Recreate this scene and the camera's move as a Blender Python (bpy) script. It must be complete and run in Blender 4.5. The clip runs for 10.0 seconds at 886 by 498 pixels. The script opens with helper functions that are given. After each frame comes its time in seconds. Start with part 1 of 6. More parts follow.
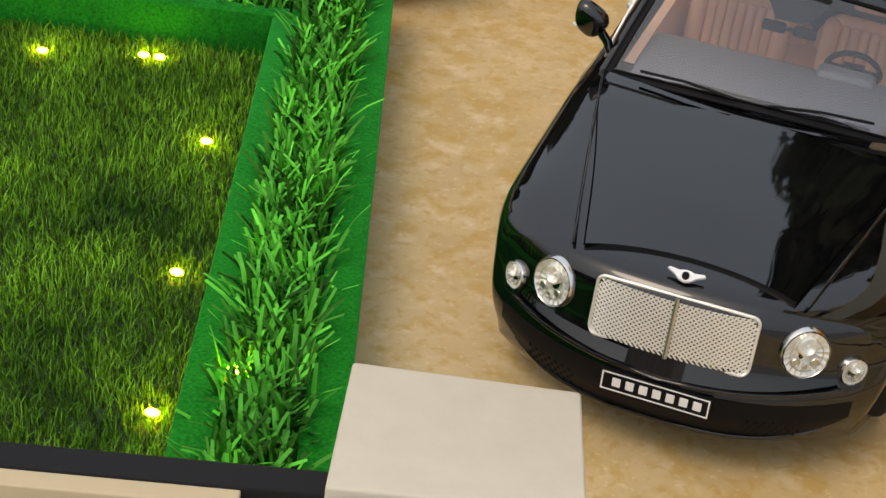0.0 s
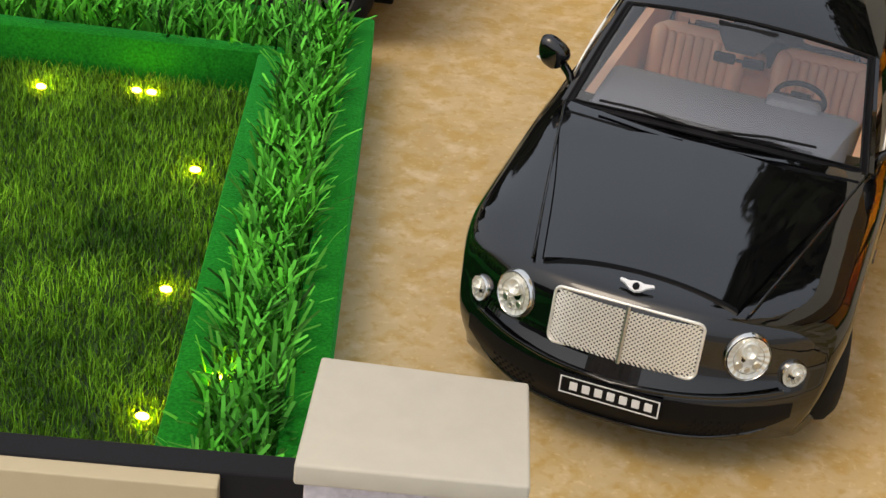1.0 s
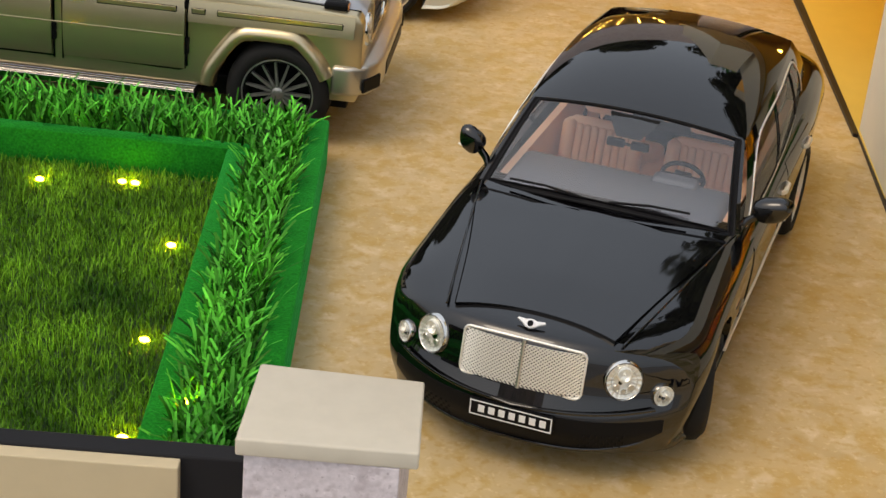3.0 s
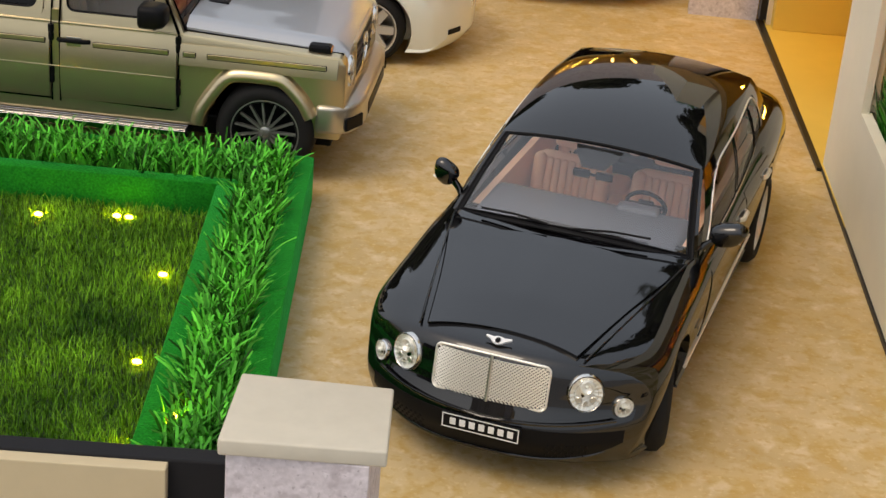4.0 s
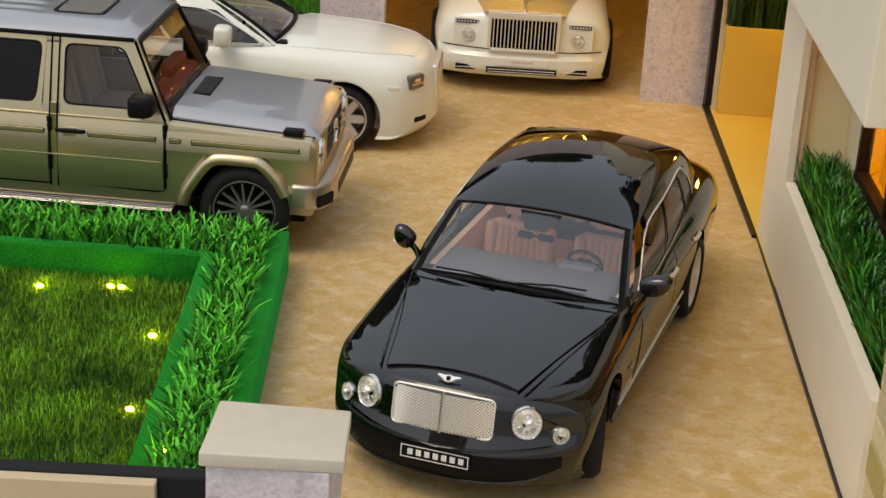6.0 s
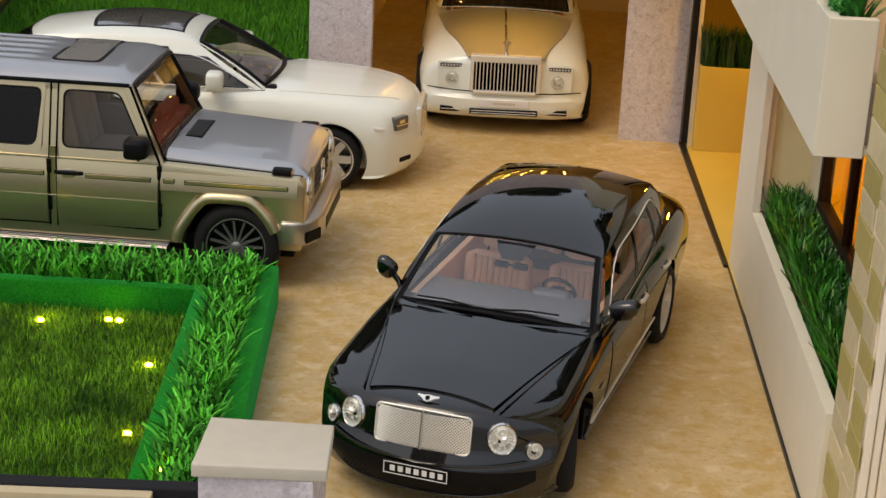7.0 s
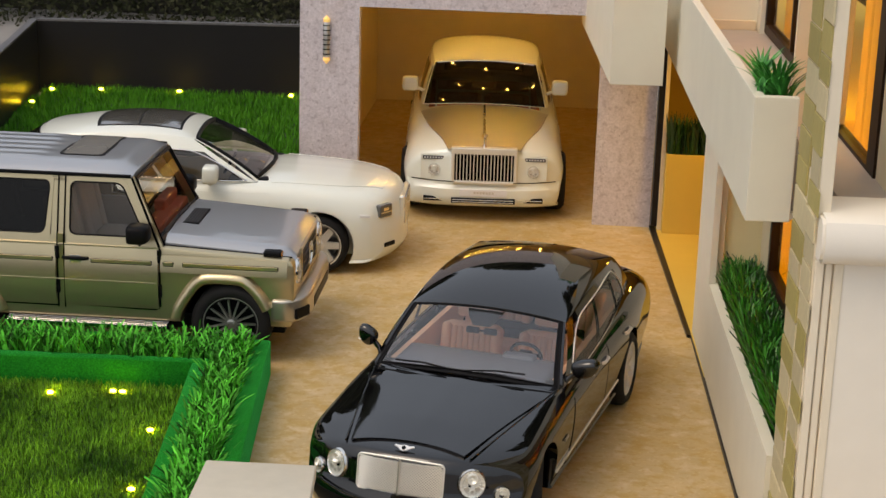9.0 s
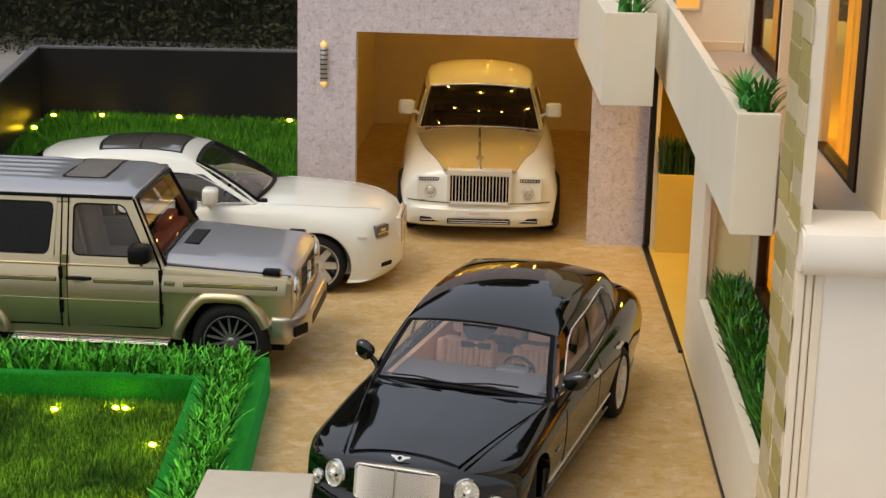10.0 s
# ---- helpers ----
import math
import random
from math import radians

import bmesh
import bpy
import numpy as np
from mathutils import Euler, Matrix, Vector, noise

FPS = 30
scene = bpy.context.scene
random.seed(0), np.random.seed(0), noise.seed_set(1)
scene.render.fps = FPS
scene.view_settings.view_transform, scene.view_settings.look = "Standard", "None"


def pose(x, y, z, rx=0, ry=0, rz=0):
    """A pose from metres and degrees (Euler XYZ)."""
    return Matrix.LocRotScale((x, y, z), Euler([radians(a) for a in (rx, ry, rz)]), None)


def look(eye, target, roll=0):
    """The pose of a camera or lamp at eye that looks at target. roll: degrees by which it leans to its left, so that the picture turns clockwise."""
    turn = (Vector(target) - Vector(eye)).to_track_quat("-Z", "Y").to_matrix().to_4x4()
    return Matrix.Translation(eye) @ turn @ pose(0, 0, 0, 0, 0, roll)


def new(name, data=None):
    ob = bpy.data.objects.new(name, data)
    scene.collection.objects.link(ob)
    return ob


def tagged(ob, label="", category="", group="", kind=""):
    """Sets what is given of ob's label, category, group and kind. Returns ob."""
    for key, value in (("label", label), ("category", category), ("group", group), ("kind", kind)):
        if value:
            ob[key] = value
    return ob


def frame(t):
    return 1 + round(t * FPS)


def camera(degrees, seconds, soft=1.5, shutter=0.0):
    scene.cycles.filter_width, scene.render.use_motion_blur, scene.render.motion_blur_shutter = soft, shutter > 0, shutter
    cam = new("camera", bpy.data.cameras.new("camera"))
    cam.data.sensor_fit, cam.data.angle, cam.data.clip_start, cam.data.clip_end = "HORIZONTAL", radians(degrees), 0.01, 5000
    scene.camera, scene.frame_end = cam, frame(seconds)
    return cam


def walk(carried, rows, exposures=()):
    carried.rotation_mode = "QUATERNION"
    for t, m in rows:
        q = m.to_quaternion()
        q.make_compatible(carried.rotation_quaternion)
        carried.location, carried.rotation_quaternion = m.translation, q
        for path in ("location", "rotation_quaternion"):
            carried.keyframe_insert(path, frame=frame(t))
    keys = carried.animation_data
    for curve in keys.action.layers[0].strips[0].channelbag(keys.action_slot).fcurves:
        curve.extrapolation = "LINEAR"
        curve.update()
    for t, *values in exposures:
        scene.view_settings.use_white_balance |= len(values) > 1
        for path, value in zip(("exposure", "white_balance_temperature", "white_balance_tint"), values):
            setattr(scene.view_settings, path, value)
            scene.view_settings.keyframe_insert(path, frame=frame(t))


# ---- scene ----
cam = camera(28.834, 10.0)
PATH = [
    (0.0, look((0.0164, -0.3484, 0.2762), (-0.0257, 0.4953, -0.2589), 6.690)),
    (0.5, look((0.0220, -0.3640, 0.2818), (-0.0225, 0.4869, -0.2417), 6.448)),
    (1.0, look((0.0274, -0.3805, 0.2874), (-0.0187, 0.4774, -0.2243), 6.250)),
    (1.5, look((0.0346, -0.4032, 0.2949), (-0.0133, 0.4634, -0.2019), 6.114)),
    (2.0, look((0.0428, -0.4289, 0.3026), (-0.0076, 0.4477, -0.1760), 5.866)),
    (2.5, look((0.0505, -0.4533, 0.3095), (-0.0021, 0.4327, -0.1513), 5.598)),
    (4.0, look((0.0707, -0.5104, 0.3234), (0.0116, 0.3959, -0.0952), 4.745)),
    (4.5, look((0.0754, -0.5303, 0.3277), (0.0165, 0.3819, -0.0780), 4.661)),
    (5.0, look((0.0810, -0.5506, 0.3317), (0.0211, 0.3678, -0.0594), 4.426)),
    (6.5, look((0.0981, -0.6090, 0.3418), (0.0361, 0.3257, -0.0081), 3.130)),
    (7.0, look((0.1040, -0.6299, 0.3458), (0.0413, 0.3095, 0.0088), 2.798)),
    (7.5, look((0.1107, -0.6531, 0.3481), (0.0470, 0.2922, 0.0284), 2.449)),
    (8.0, look((0.1156, -0.6716, 0.3501), (0.0511, 0.2781, 0.0438), 2.198)),
    (8.5, look((0.1193, -0.6890, 0.3515), (0.0532, 0.2651, 0.0593), 1.940)),
    (9.0, look((0.1234, -0.7048, 0.3522), (0.0556, 0.2535, 0.0745), 1.720)),
    (9.5, look((0.1262, -0.7161, 0.3530), (0.0576, 0.2445, 0.0833), 1.498)),
    (10.0, look((0.1283, -0.7269, 0.3534), (0.0595, 0.2355, 0.0905), 1.310)),
]
EXPOSURE = [(0.0, 0.0, 6950, 12), (4.5, 0.0, 6950, 12), (7.5, -0.22, 6900, 13), (10.0, -0.12, 6900, 13)]
walk(cam, PATH, EXPOSURE)

# ---- world and light ----
world = bpy.data.worlds.new("sky")
scene.world = world
world.use_nodes = True
wn = world.node_tree
wbg = wn.nodes["Background"]
sky = wn.nodes.new("ShaderNodeTexSky")
sky.sky_type = "NISHITA"
sky.sun_disc = False
sky.sun_elevation = radians(58)
sky.sun_rotation = radians(226)
sky.air_density, sky.dust_density, sky.ozone_density = 1.6, 10.0, 0.4
# thin even cloud over the whole sky
cloud = wn.nodes.new("ShaderNodeMix")
cloud.data_type = "RGBA"
cloud.inputs["Factor"].default_value = 0.66
wn.links.new(sky.outputs["Color"], cloud.inputs[6])
cloud.inputs[7].default_value = (5.9, 6.65, 7.7, 1)
wn.links.new(cloud.outputs[2], wbg.inputs["Color"])
wbg.inputs["Strength"].default_value = 0.15

sun_data = bpy.data.lights.new("sun", "SUN")
sun_data.energy, sun_data.angle, sun_data.color = 0.65, radians(25), (1.0, 0.93, 0.82)
sun = new("sun", sun_data)
sun.matrix_world = look((-0.719, -0.695, 1.6), (0, 0, 0))

CM = 0.01


def lamp(name, place, energy, color, size=0.05, kind="POINT", aim=None, size_y=None):
    """A lamp of the place, in centimetres."""
    data = bpy.data.lights.new(name, kind)
    data.energy, data.color = energy, color
    if kind == "AREA":
        data.shape, data.size, data.size_y = "RECTANGLE", size * CM, (size_y or size) * CM
    else:
        data.shadow_soft_size = size * CM
    ob = new(name, data)
    p = Vector(place) * CM
    ob.matrix_world = look(p, Vector(aim) * CM) if aim else Matrix.Translation(p)
    return ob


WARM = (1.0, 0.58, 0.05)
lamp("hall_lamp", (24.5, 52, 15.4), 0.12, WARM, 1.2, "AREA", (24.5, 52, 0), 2.5)
lamp("room_lamp", (30, 16, 11), 0.5, WARM, 3)
lamp("upper_room_lamp", (30, 25, 27), 0.6, (1.0, 0.72, 0.08), 4)

# ---- materials ----


def shader(name, color, rough=0.5, metal=0.0, coat=0.0, coat_ior=1.5, scale=0.0, spread=0.0, color2=None, bump=0.0, bump_scale=0.0,
           detail=4.0, grain=0.0, island=0.0, obj_random=0.0, spec=0.5, trans=0.0, sheen=0.0):
    """A principled material: base colour mixed with a second one by noise at two scales, fine bump, spread per piece. Scales per centimetre."""
    m = bpy.data.materials.new(name)
    m.use_nodes = True
    nt = m.node_tree
    b = nt.nodes["Principled BSDF"]
    b.inputs["Roughness"].default_value = rough
    b.inputs["Metallic"].default_value = metal
    b.inputs["Coat Weight"].default_value = coat
    b.inputs["Coat Roughness"].default_value = 0.03
    b.inputs["Coat IOR"].default_value = coat_ior
    b.inputs["Specular IOR Level"].default_value = spec
    b.inputs["Transmission Weight"].default_value = trans
    b.inputs["Sheen Weight"].default_value = sheen
    col = nt.nodes.new("ShaderNodeRGB")
    col.outputs[0].default_value = (*color, 1)
    out = col.outputs[0]
    geo = nt.nodes.new("ShaderNodeNewGeometry")
    tex = nt.nodes.new("ShaderNodeTexCoord")
    if scale:
        n1 = nt.nodes.new("ShaderNodeTexNoise")
        n1.inputs["Scale"].default_value = scale * 100
        n1.inputs["Detail"].default_value = detail
        n1.inputs["Roughness"].default_value = 0.6
        nt.links.new(tex.outputs["Object"], n1.inputs["Vector"])
        ramp = nt.nodes.new("ShaderNodeMapRange")
        ramp.inputs["From Min"].default_value, ramp.inputs["From Max"].default_value = 0.5 - spread, 0.5 + spread
        nt.links.new(n1.outputs["Fac"], ramp.inputs["Value"])
        mix = nt.nodes.new("ShaderNodeMix")
        mix.data_type = "RGBA"
        nt.links.new(ramp.outputs[0], mix.inputs["Factor"])
        nt.links.new(out, mix.inputs[6])
        mix.inputs[7].default_value = (*(color2 or color), 1)
        out = mix.outputs[2]
    if grain:
        n3 = nt.nodes.new("ShaderNodeTexNoise")
        n3.inputs["Scale"].default_value = (scale or 1) * 100 * 6.3
        n3.inputs["Detail"].default_value = 3
        nt.links.new(tex.outputs["Object"], n3.inputs["Vector"])
        hs = nt.nodes.new("ShaderNodeHueSaturation")
        mr = nt.nodes.new("ShaderNodeMapRange")
        mr.inputs["From Min"].default_value, mr.inputs["From Max"].default_value = 0.3, 0.7
        mr.inputs["To Min"].default_value, mr.inputs["To Max"].default_value = 1 - grain, 1 + grain
        nt.links.new(n3.outputs["Fac"], mr.inputs["Value"])
        nt.links.new(mr.outputs[0], hs.inputs["Value"])
        nt.links.new(out, hs.inputs["Color"])
        out = hs.outputs[0]
    if island or obj_random:
        src = geo.outputs["Random Per Island"]
        if obj_random:
            src = nt.nodes.new("ShaderNodeObjectInfo").outputs["Random"]
        hs = nt.nodes.new("ShaderNodeHueSaturation")
        k = island or obj_random
        mr = nt.nodes.new("ShaderNodeMapRange")
        mr.inputs["To Min"].default_value, mr.inputs["To Max"].default_value = 1 - k, 1 + k
        nt.links.new(src, mr.inputs["Value"])
        nt.links.new(mr.outputs[0], hs.inputs["Value"])
        nt.links.new(out, hs.inputs["Color"])
        out = hs.outputs[0]
    nt.links.new(out, b.inputs["Base Color"])
    if bump:
        n2 = nt.nodes.new("ShaderNodeTexNoise")
        n2.inputs["Scale"].default_value = (bump_scale or 10) * 100
        n2.inputs["Detail"].default_value = 4
        nt.links.new(tex.outputs["Object"], n2.inputs["Vector"])
        bp = nt.nodes.new("ShaderNodeBump")
        bp.inputs["Strength"].default_value = bump
        bp.inputs["Distance"].default_value = 0.0004
        nt.links.new(n2.outputs["Fac"], bp.inputs["Height"])
        nt.links.new(bp.outputs[0], b.inputs["Normal"])
    return m


def glowing(name, color, strength):
    m = bpy.data.materials.new(name)
    m.use_nodes = True
    b = m.node_tree.nodes["Principled BSDF"]
    b.inputs["Base Color"].default_value = (*color, 1)
    b.inputs["Emission Color"].default_value = (*color, 1)
    b.inputs["Emission Strength"].default_value = strength
    return m


def glass(name, color, rough=0.0, gloss=1.0):
    """Thin tinted glazing: clear with a mirror sheen that grows towards the edge-on view."""
    m = bpy.data.materials.new(name)
    m.use_nodes = True
    nt = m.node_tree
    nt.nodes.remove(nt.nodes["Principled BSDF"])
    tr = nt.nodes.new("ShaderNodeBsdfTransparent")
    tr.inputs[0].default_value = (*color, 1)
    gl = nt.nodes.new("ShaderNodeBsdfGlossy")
    gl.inputs["Roughness"].default_value = rough
    fr = nt.nodes.new("ShaderNodeLayerWeight")
    fr.inputs["Blend"].default_value = 0.5
    po = nt.nodes.new("ShaderNodeMath")
    po.operation = "POWER"
    po.inputs[1].default_value = 4.5
    mu = nt.nodes.new("ShaderNodeMath")
    mu.operation = "MULTIPLY_ADD"
    mu.inputs[1].default_value = 0.85 * gloss
    mu.inputs[2].default_value = 0.07 * gloss
    mx = nt.nodes.new("ShaderNodeMixShader")
    nt.links.new(fr.outputs["Facing"], po.inputs[0])
    nt.links.new(po.outputs[0], mu.inputs[0])
    nt.links.new(mu.outputs[0], mx.inputs[0])
    nt.links.new(tr.outputs[0], mx.inputs[1])
    nt.links.new(gl.outputs[0], mx.inputs[2])
    nt.links.new(mx.outputs[0], nt.nodes["Material Output"].inputs["Surface"])
    return m


def marble_floor():
    """Tan marble paper: cream ground with ochre blotches and pale chips."""
    m = shader("tan_marble", (0.585, 0.447, 0.25), rough=0.42, scale=0.10, spread=0.2, color2=(0.48, 0.335, 0.14), detail=4, grain=0.07,
               bump=0.05, bump_scale=8, spec=0.18)
    nt = m.node_tree
    b = nt.nodes["Principled BSDF"]
    src = b.inputs["Base Color"].links[0].from_socket
    tex = nt.nodes.new("ShaderNodeTexCoord")
    for sc, lo, hi, col, k in ((0.85, 0.50, 0.62, (0.47, 0.295, 0.07), 0.6), (0.9, 0.54, 0.72, (0.80, 0.70, 0.52), 0.36), (2.6, 0.53, 0.68, (0.45, 0.275, 0.065), 0.55), (4.2, 0.58, 0.70, (0.82, 0.68, 0.43), 0.25)):
        n = nt.nodes.new("ShaderNodeTexNoise")
        n.inputs["Scale"].default_value = sc * 100
        n.inputs["Detail"].default_value = 5
        n.inputs["Distortion"].default_value = 0.25
        nt.links.new(tex.outputs["Object"], n.inputs["Vector"])
        r = nt.nodes.new("ShaderNodeMapRange")
        r.inputs["From Min"].default_value, r.inputs["From Max"].default_value = lo, hi
        r.inputs["To Max"].default_value = k
        nt.links.new(n.outputs["Fac"], r.inputs["Value"])
        mix = nt.nodes.new("ShaderNodeMix")
        mix.data_type = "RGBA"
        nt.links.new(r.outputs[0], mix.inputs["Factor"])
        nt.links.new(src, mix.inputs[6])
        mix.inputs[7].default_value = (*col, 1)
        src = mix.outputs[2]
    nt.links.new(src, b.inputs["Base Color"])
    return m


MARBLE = marble_floor()


def speckled_granite():
    """Lilac grey granite paper: soft clouds with sparse dark specks."""
    m = shader("grey_granite", (0.64, 0.59, 0.62), 0.6, scale=0.9, spread=0.22, color2=(0.52, 0.47, 0.495), detail=5, grain=0.12, bump=0.1, bump_scale=20)
    nt = m.node_tree
    b = nt.nodes["Principled BSDF"]
    src = b.inputs["Base Color"].links[0].from_socket
    tex = nt.nodes.new("ShaderNodeTexCoord")
    for sc, lo, hi, col, k in ((2.2, 0.54, 0.68, (0.36, 0.31, 0.33), 0.6), (5.5, 0.62, 0.72, (0.16, 0.13, 0.14), 0.5), (5.0, 0.60, 0.72, (0.80, 0.76, 0.78), 0.4)):
        n = nt.nodes.new("ShaderNodeTexNoise")
        n.inputs["Scale"].default_value = sc * 100
        n.inputs["Detail"].default_value = 2
        nt.links.new(tex.outputs["Object"], n.inputs["Vector"])
        r = nt.nodes.new("ShaderNodeMapRange")
        r.inputs["From Min"].default_value, r.inputs["From Max"].default_value = lo, hi
        r.inputs["To Max"].default_value = k
        nt.links.new(n.outputs["Fac"], r.inputs["Value"])
        mix = nt.nodes.new("ShaderNodeMix")
        mix.data_type = "RGBA"
        nt.links.new(r.outputs[0], mix.inputs["Factor"])
        nt.links.new(src, mix.inputs[6])
        mix.inputs[7].default_value = (*col, 1)
        src = mix.outputs[2]
    nt.links.new(src, b.inputs["Base Color"])
    return m


GRANITE = speckled_granite()
WHITE = shader("white_card", (0.78, 0.735, 0.60), 0.6, scale=0.08, spread=0.3, color2=(0.73, 0.685, 0.555), grain=0.02, bump=0.08, bump_scale=6)
CREAM = shader("cream_card", (0.80, 0.69, 0.46), 0.6, scale=0.1, spread=0.3, color2=(0.70, 0.60, 0.43), grain=0.02, bump=0.06, bump_scale=8)
CAPSTONE = shader("cream_cap", (0.56, 0.515, 0.42), 0.55, scale=0.3, spread=0.3, color2=(0.51, 0.465, 0.37), grain=0.03, bump=0.1, bump_scale=6)
# pale hall card: the lamps' amber light is put into this ochre
HALL = shader("ochre_hall_card", (0.70, 0.50, 0.10), 0.6, scale=0.1, spread=0.3, color2=(0.64, 0.45, 0.085), grain=0.02, bump=0.06, bump_scale=8)
BEIGE = shader("beige_trim", (0.74, 0.63, 0.46), 0.6, scale=0.12, spread=0.3, color2=(0.68, 0.56, 0.38), grain=0.03, bump=0.1, bump_scale=8)
CHARCOAL = shader("charcoal_card", (0.015, 0.015, 0.016), 0.36, scale=0.1, spread=0.3, color2=(0.022, 0.022, 0.024), spec=0.06, bump=0.05, bump_scale=10)
CHARCOAL_MATT = shader("matt_charcoal_card", (0.012, 0.012, 0.014), 0.65, scale=0.1, spread=0.3, color2=(0.016, 0.016, 0.018), spec=0.15, bump=0.05, bump_scale=10)
TAUPE = shader("taupe_card", (0.44, 0.38, 0.32), 0.65, scale=0.12, spread=0.3, color2=(0.40, 0.34, 0.285), grain=0.03, bump=0.06, bump_scale=8)
SLATE = shader("slate_edge", (0.10, 0.10, 0.11), 0.5, scale=0.3, spread=0.3, color2=(0.14, 0.14, 0.15), grain=0.1)
BROWNTRIM = shader("dark_brown_trim", (0.02, 0.011, 0.007), 0.45, scale=0.3, spread=0.3, color2=(0.03, 0.016, 0.009), spec=0.1)
STREET_WHITE = shader("street_white", (0.86, 0.80, 0.69), 0.6, scale=0.08, spread=0.3, color2=(0.82, 0.755, 0.64), grain=0.02, bump=0.08, bump_scale=6)
PALE_TRIM = shader("pale_trim", (0.82, 0.73, 0.57), 0.6, scale=0.12, spread=0.3, color2=(0.77, 0.67, 0.50), grain=0.03, bump=0.1, bump_scale=8)
# CREAM made lighter and yellower: the recess's warm light is in the colour
LIT_CREAM = shader("warm_cream_card", (0.92, 0.80, 0.47), 0.6, scale=0.1, spread=0.3, color2=(0.86, 0.73, 0.42), grain=0.02, bump=0.06, bump_scale=8)
BLACKTRIM = shader("black_trim", (0.012, 0.011, 0.011), 0.35, scale=0.3, spread=0.3, color2=(0.018, 0.016, 0.016), spec=0.2)
FLOCK = shader("green_flock", (0.006, 0.15, 0.012), 0.95, scale=1.6, spread=0.25, color2=(0.010, 0.20, 0.016), grain=0.35, bump=0.8, bump_scale=14, sheen=0.6, spec=0.05)
FLOCK.node_tree.nodes["Principled BSDF"].inputs["Sheen Tint"].default_value = (0.08, 1.0, 0.22, 1)
FLOCK.node_tree.nodes["Principled BSDF"].inputs["Sheen Roughness"].default_value = 0.35
BOARD = shader("tan_board", (0.54, 0.45, 0.29), 0.6, scale=0.15, spread=0.3, color2=(0.50, 0.41, 0.25), grain=0.03, bump=0.06, bump_scale=8)
SOIL = shader("dark_green_soil", (0.012, 0.035, 0.008), 0.95, scale=1.2, spread=0.3, color2=(0.02, 0.05, 0.012), bump=0.5, bump_scale=10)
LAWN = shader("lawn_blades", (0.22, 0.49, 0.025), 0.6, scale=0.25, spread=0.2, color2=(0.024, 0.09, 0.006), island=0.9, spec=0.12)
LAWN_FAR = shader("bright_lawn_blades", (0.075, 0.26, 0.014), 0.6, scale=0.2, spread=0.2, color2=(0.05, 0.20, 0.012), island=0.4, spec=0.12)
HEDGE = shader("hedge_blades", (0.105, 0.52, 0.04), 0.55, scale=0.5, spread=0.25, color2=(0.035, 0.19, 0.026), island=0.9, spec=0.1)
BUSH = shader("planter_blades", (0.055, 0.27, 0.025), 0.35, scale=0.5, spread=0.25, color2=(0.012, 0.09, 0.010), island=0.9, spec=0.4)
TUFT = shader("bright_tuft", (0.07, 0.36, 0.05), 0.4, scale=0.8, spread=0.25, color2=(0.04, 0.22, 0.04), island=0.4)
TILE_OLIVE = shader("olive_stone", (0.42, 0.35, 0.12), 0.55, scale=0.5, spread=0.3, color2=(0.36, 0.30, 0.10), obj_random=0.12, grain=0.05)
TILE_PALE = shader("pale_stone", (0.60, 0.52, 0.32), 0.55, scale=0.5, spread=0.3, color2=(0.54, 0.46, 0.28), obj_random=0.12, grain=0.05)
CONCRETE = shader("grey_paving", (0.34, 0.33, 0.32), 0.85, scale=0.02, spread=0.3, color2=(0.28, 0.27, 0.26), grain=0.1)
LED = glowing("warm_led", (1.0, 0.66, 0.02), 130.0)
WINDOW_GLASS = glass("window_glass", (0.95, 0.9, 0.75), gloss=0.25)
CURTAIN = shader("amber_curtain", (0.74, 0.56, 0.07), 0.8, scale=0.4, spread=0.3, color2=(0.64, 0.47, 0.08), bump=0.1, bump_scale=5)
nt = CURTAIN.node_tree
tl = nt.nodes.new("ShaderNodeBsdfTranslucent")
tl.inputs[0].default_value = (0.86, 0.60, 0.22, 1)
mx = nt.nodes.new("ShaderNodeMixShader")
mx.inputs[0].default_value = 0.6
nt.links.new(nt.nodes["Principled BSDF"].outputs[0], mx.inputs[1])
nt.links.new(tl.outputs[0], mx.inputs[2])
nt.links.new(mx.outputs[0], nt.nodes["Material Output"].inputs["Surface"])
# darker copy of the planter blades, with the indoor shade in its colour
DARK_BUSH = shader("shaded_blades", (0.015, 0.06, 0.012), 0.5, scale=0.5, spread=0.25, color2=(0.01, 0.04, 0.01), island=0.5)

# ---- builders ----


def part(name, bm, material, parent=None, label="", smooth=False, angle=40, m=None):
    """Links a bmesh, in centimetres, as one mesh object, under a thing or a part."""
    bmesh.ops.transform(bm, matrix=Matrix.Scale(CM, 4), verts=bm.verts)
    me = bpy.data.meshes.new(name)
    bm.to_mesh(me)
    bm.free()
    for mat in (material if isinstance(material, (list, tuple)) else [material]):
        me.materials.append(mat)
    if smooth:
        me.shade_smooth()
        me.set_sharp_from_angle(angle=radians(angle))
    ob = new(name, me)
    if m is not None:
        ob.matrix_world = m
    if parent:
        ob.parent = parent
    if label:
        tagged(ob, label)
    return ob


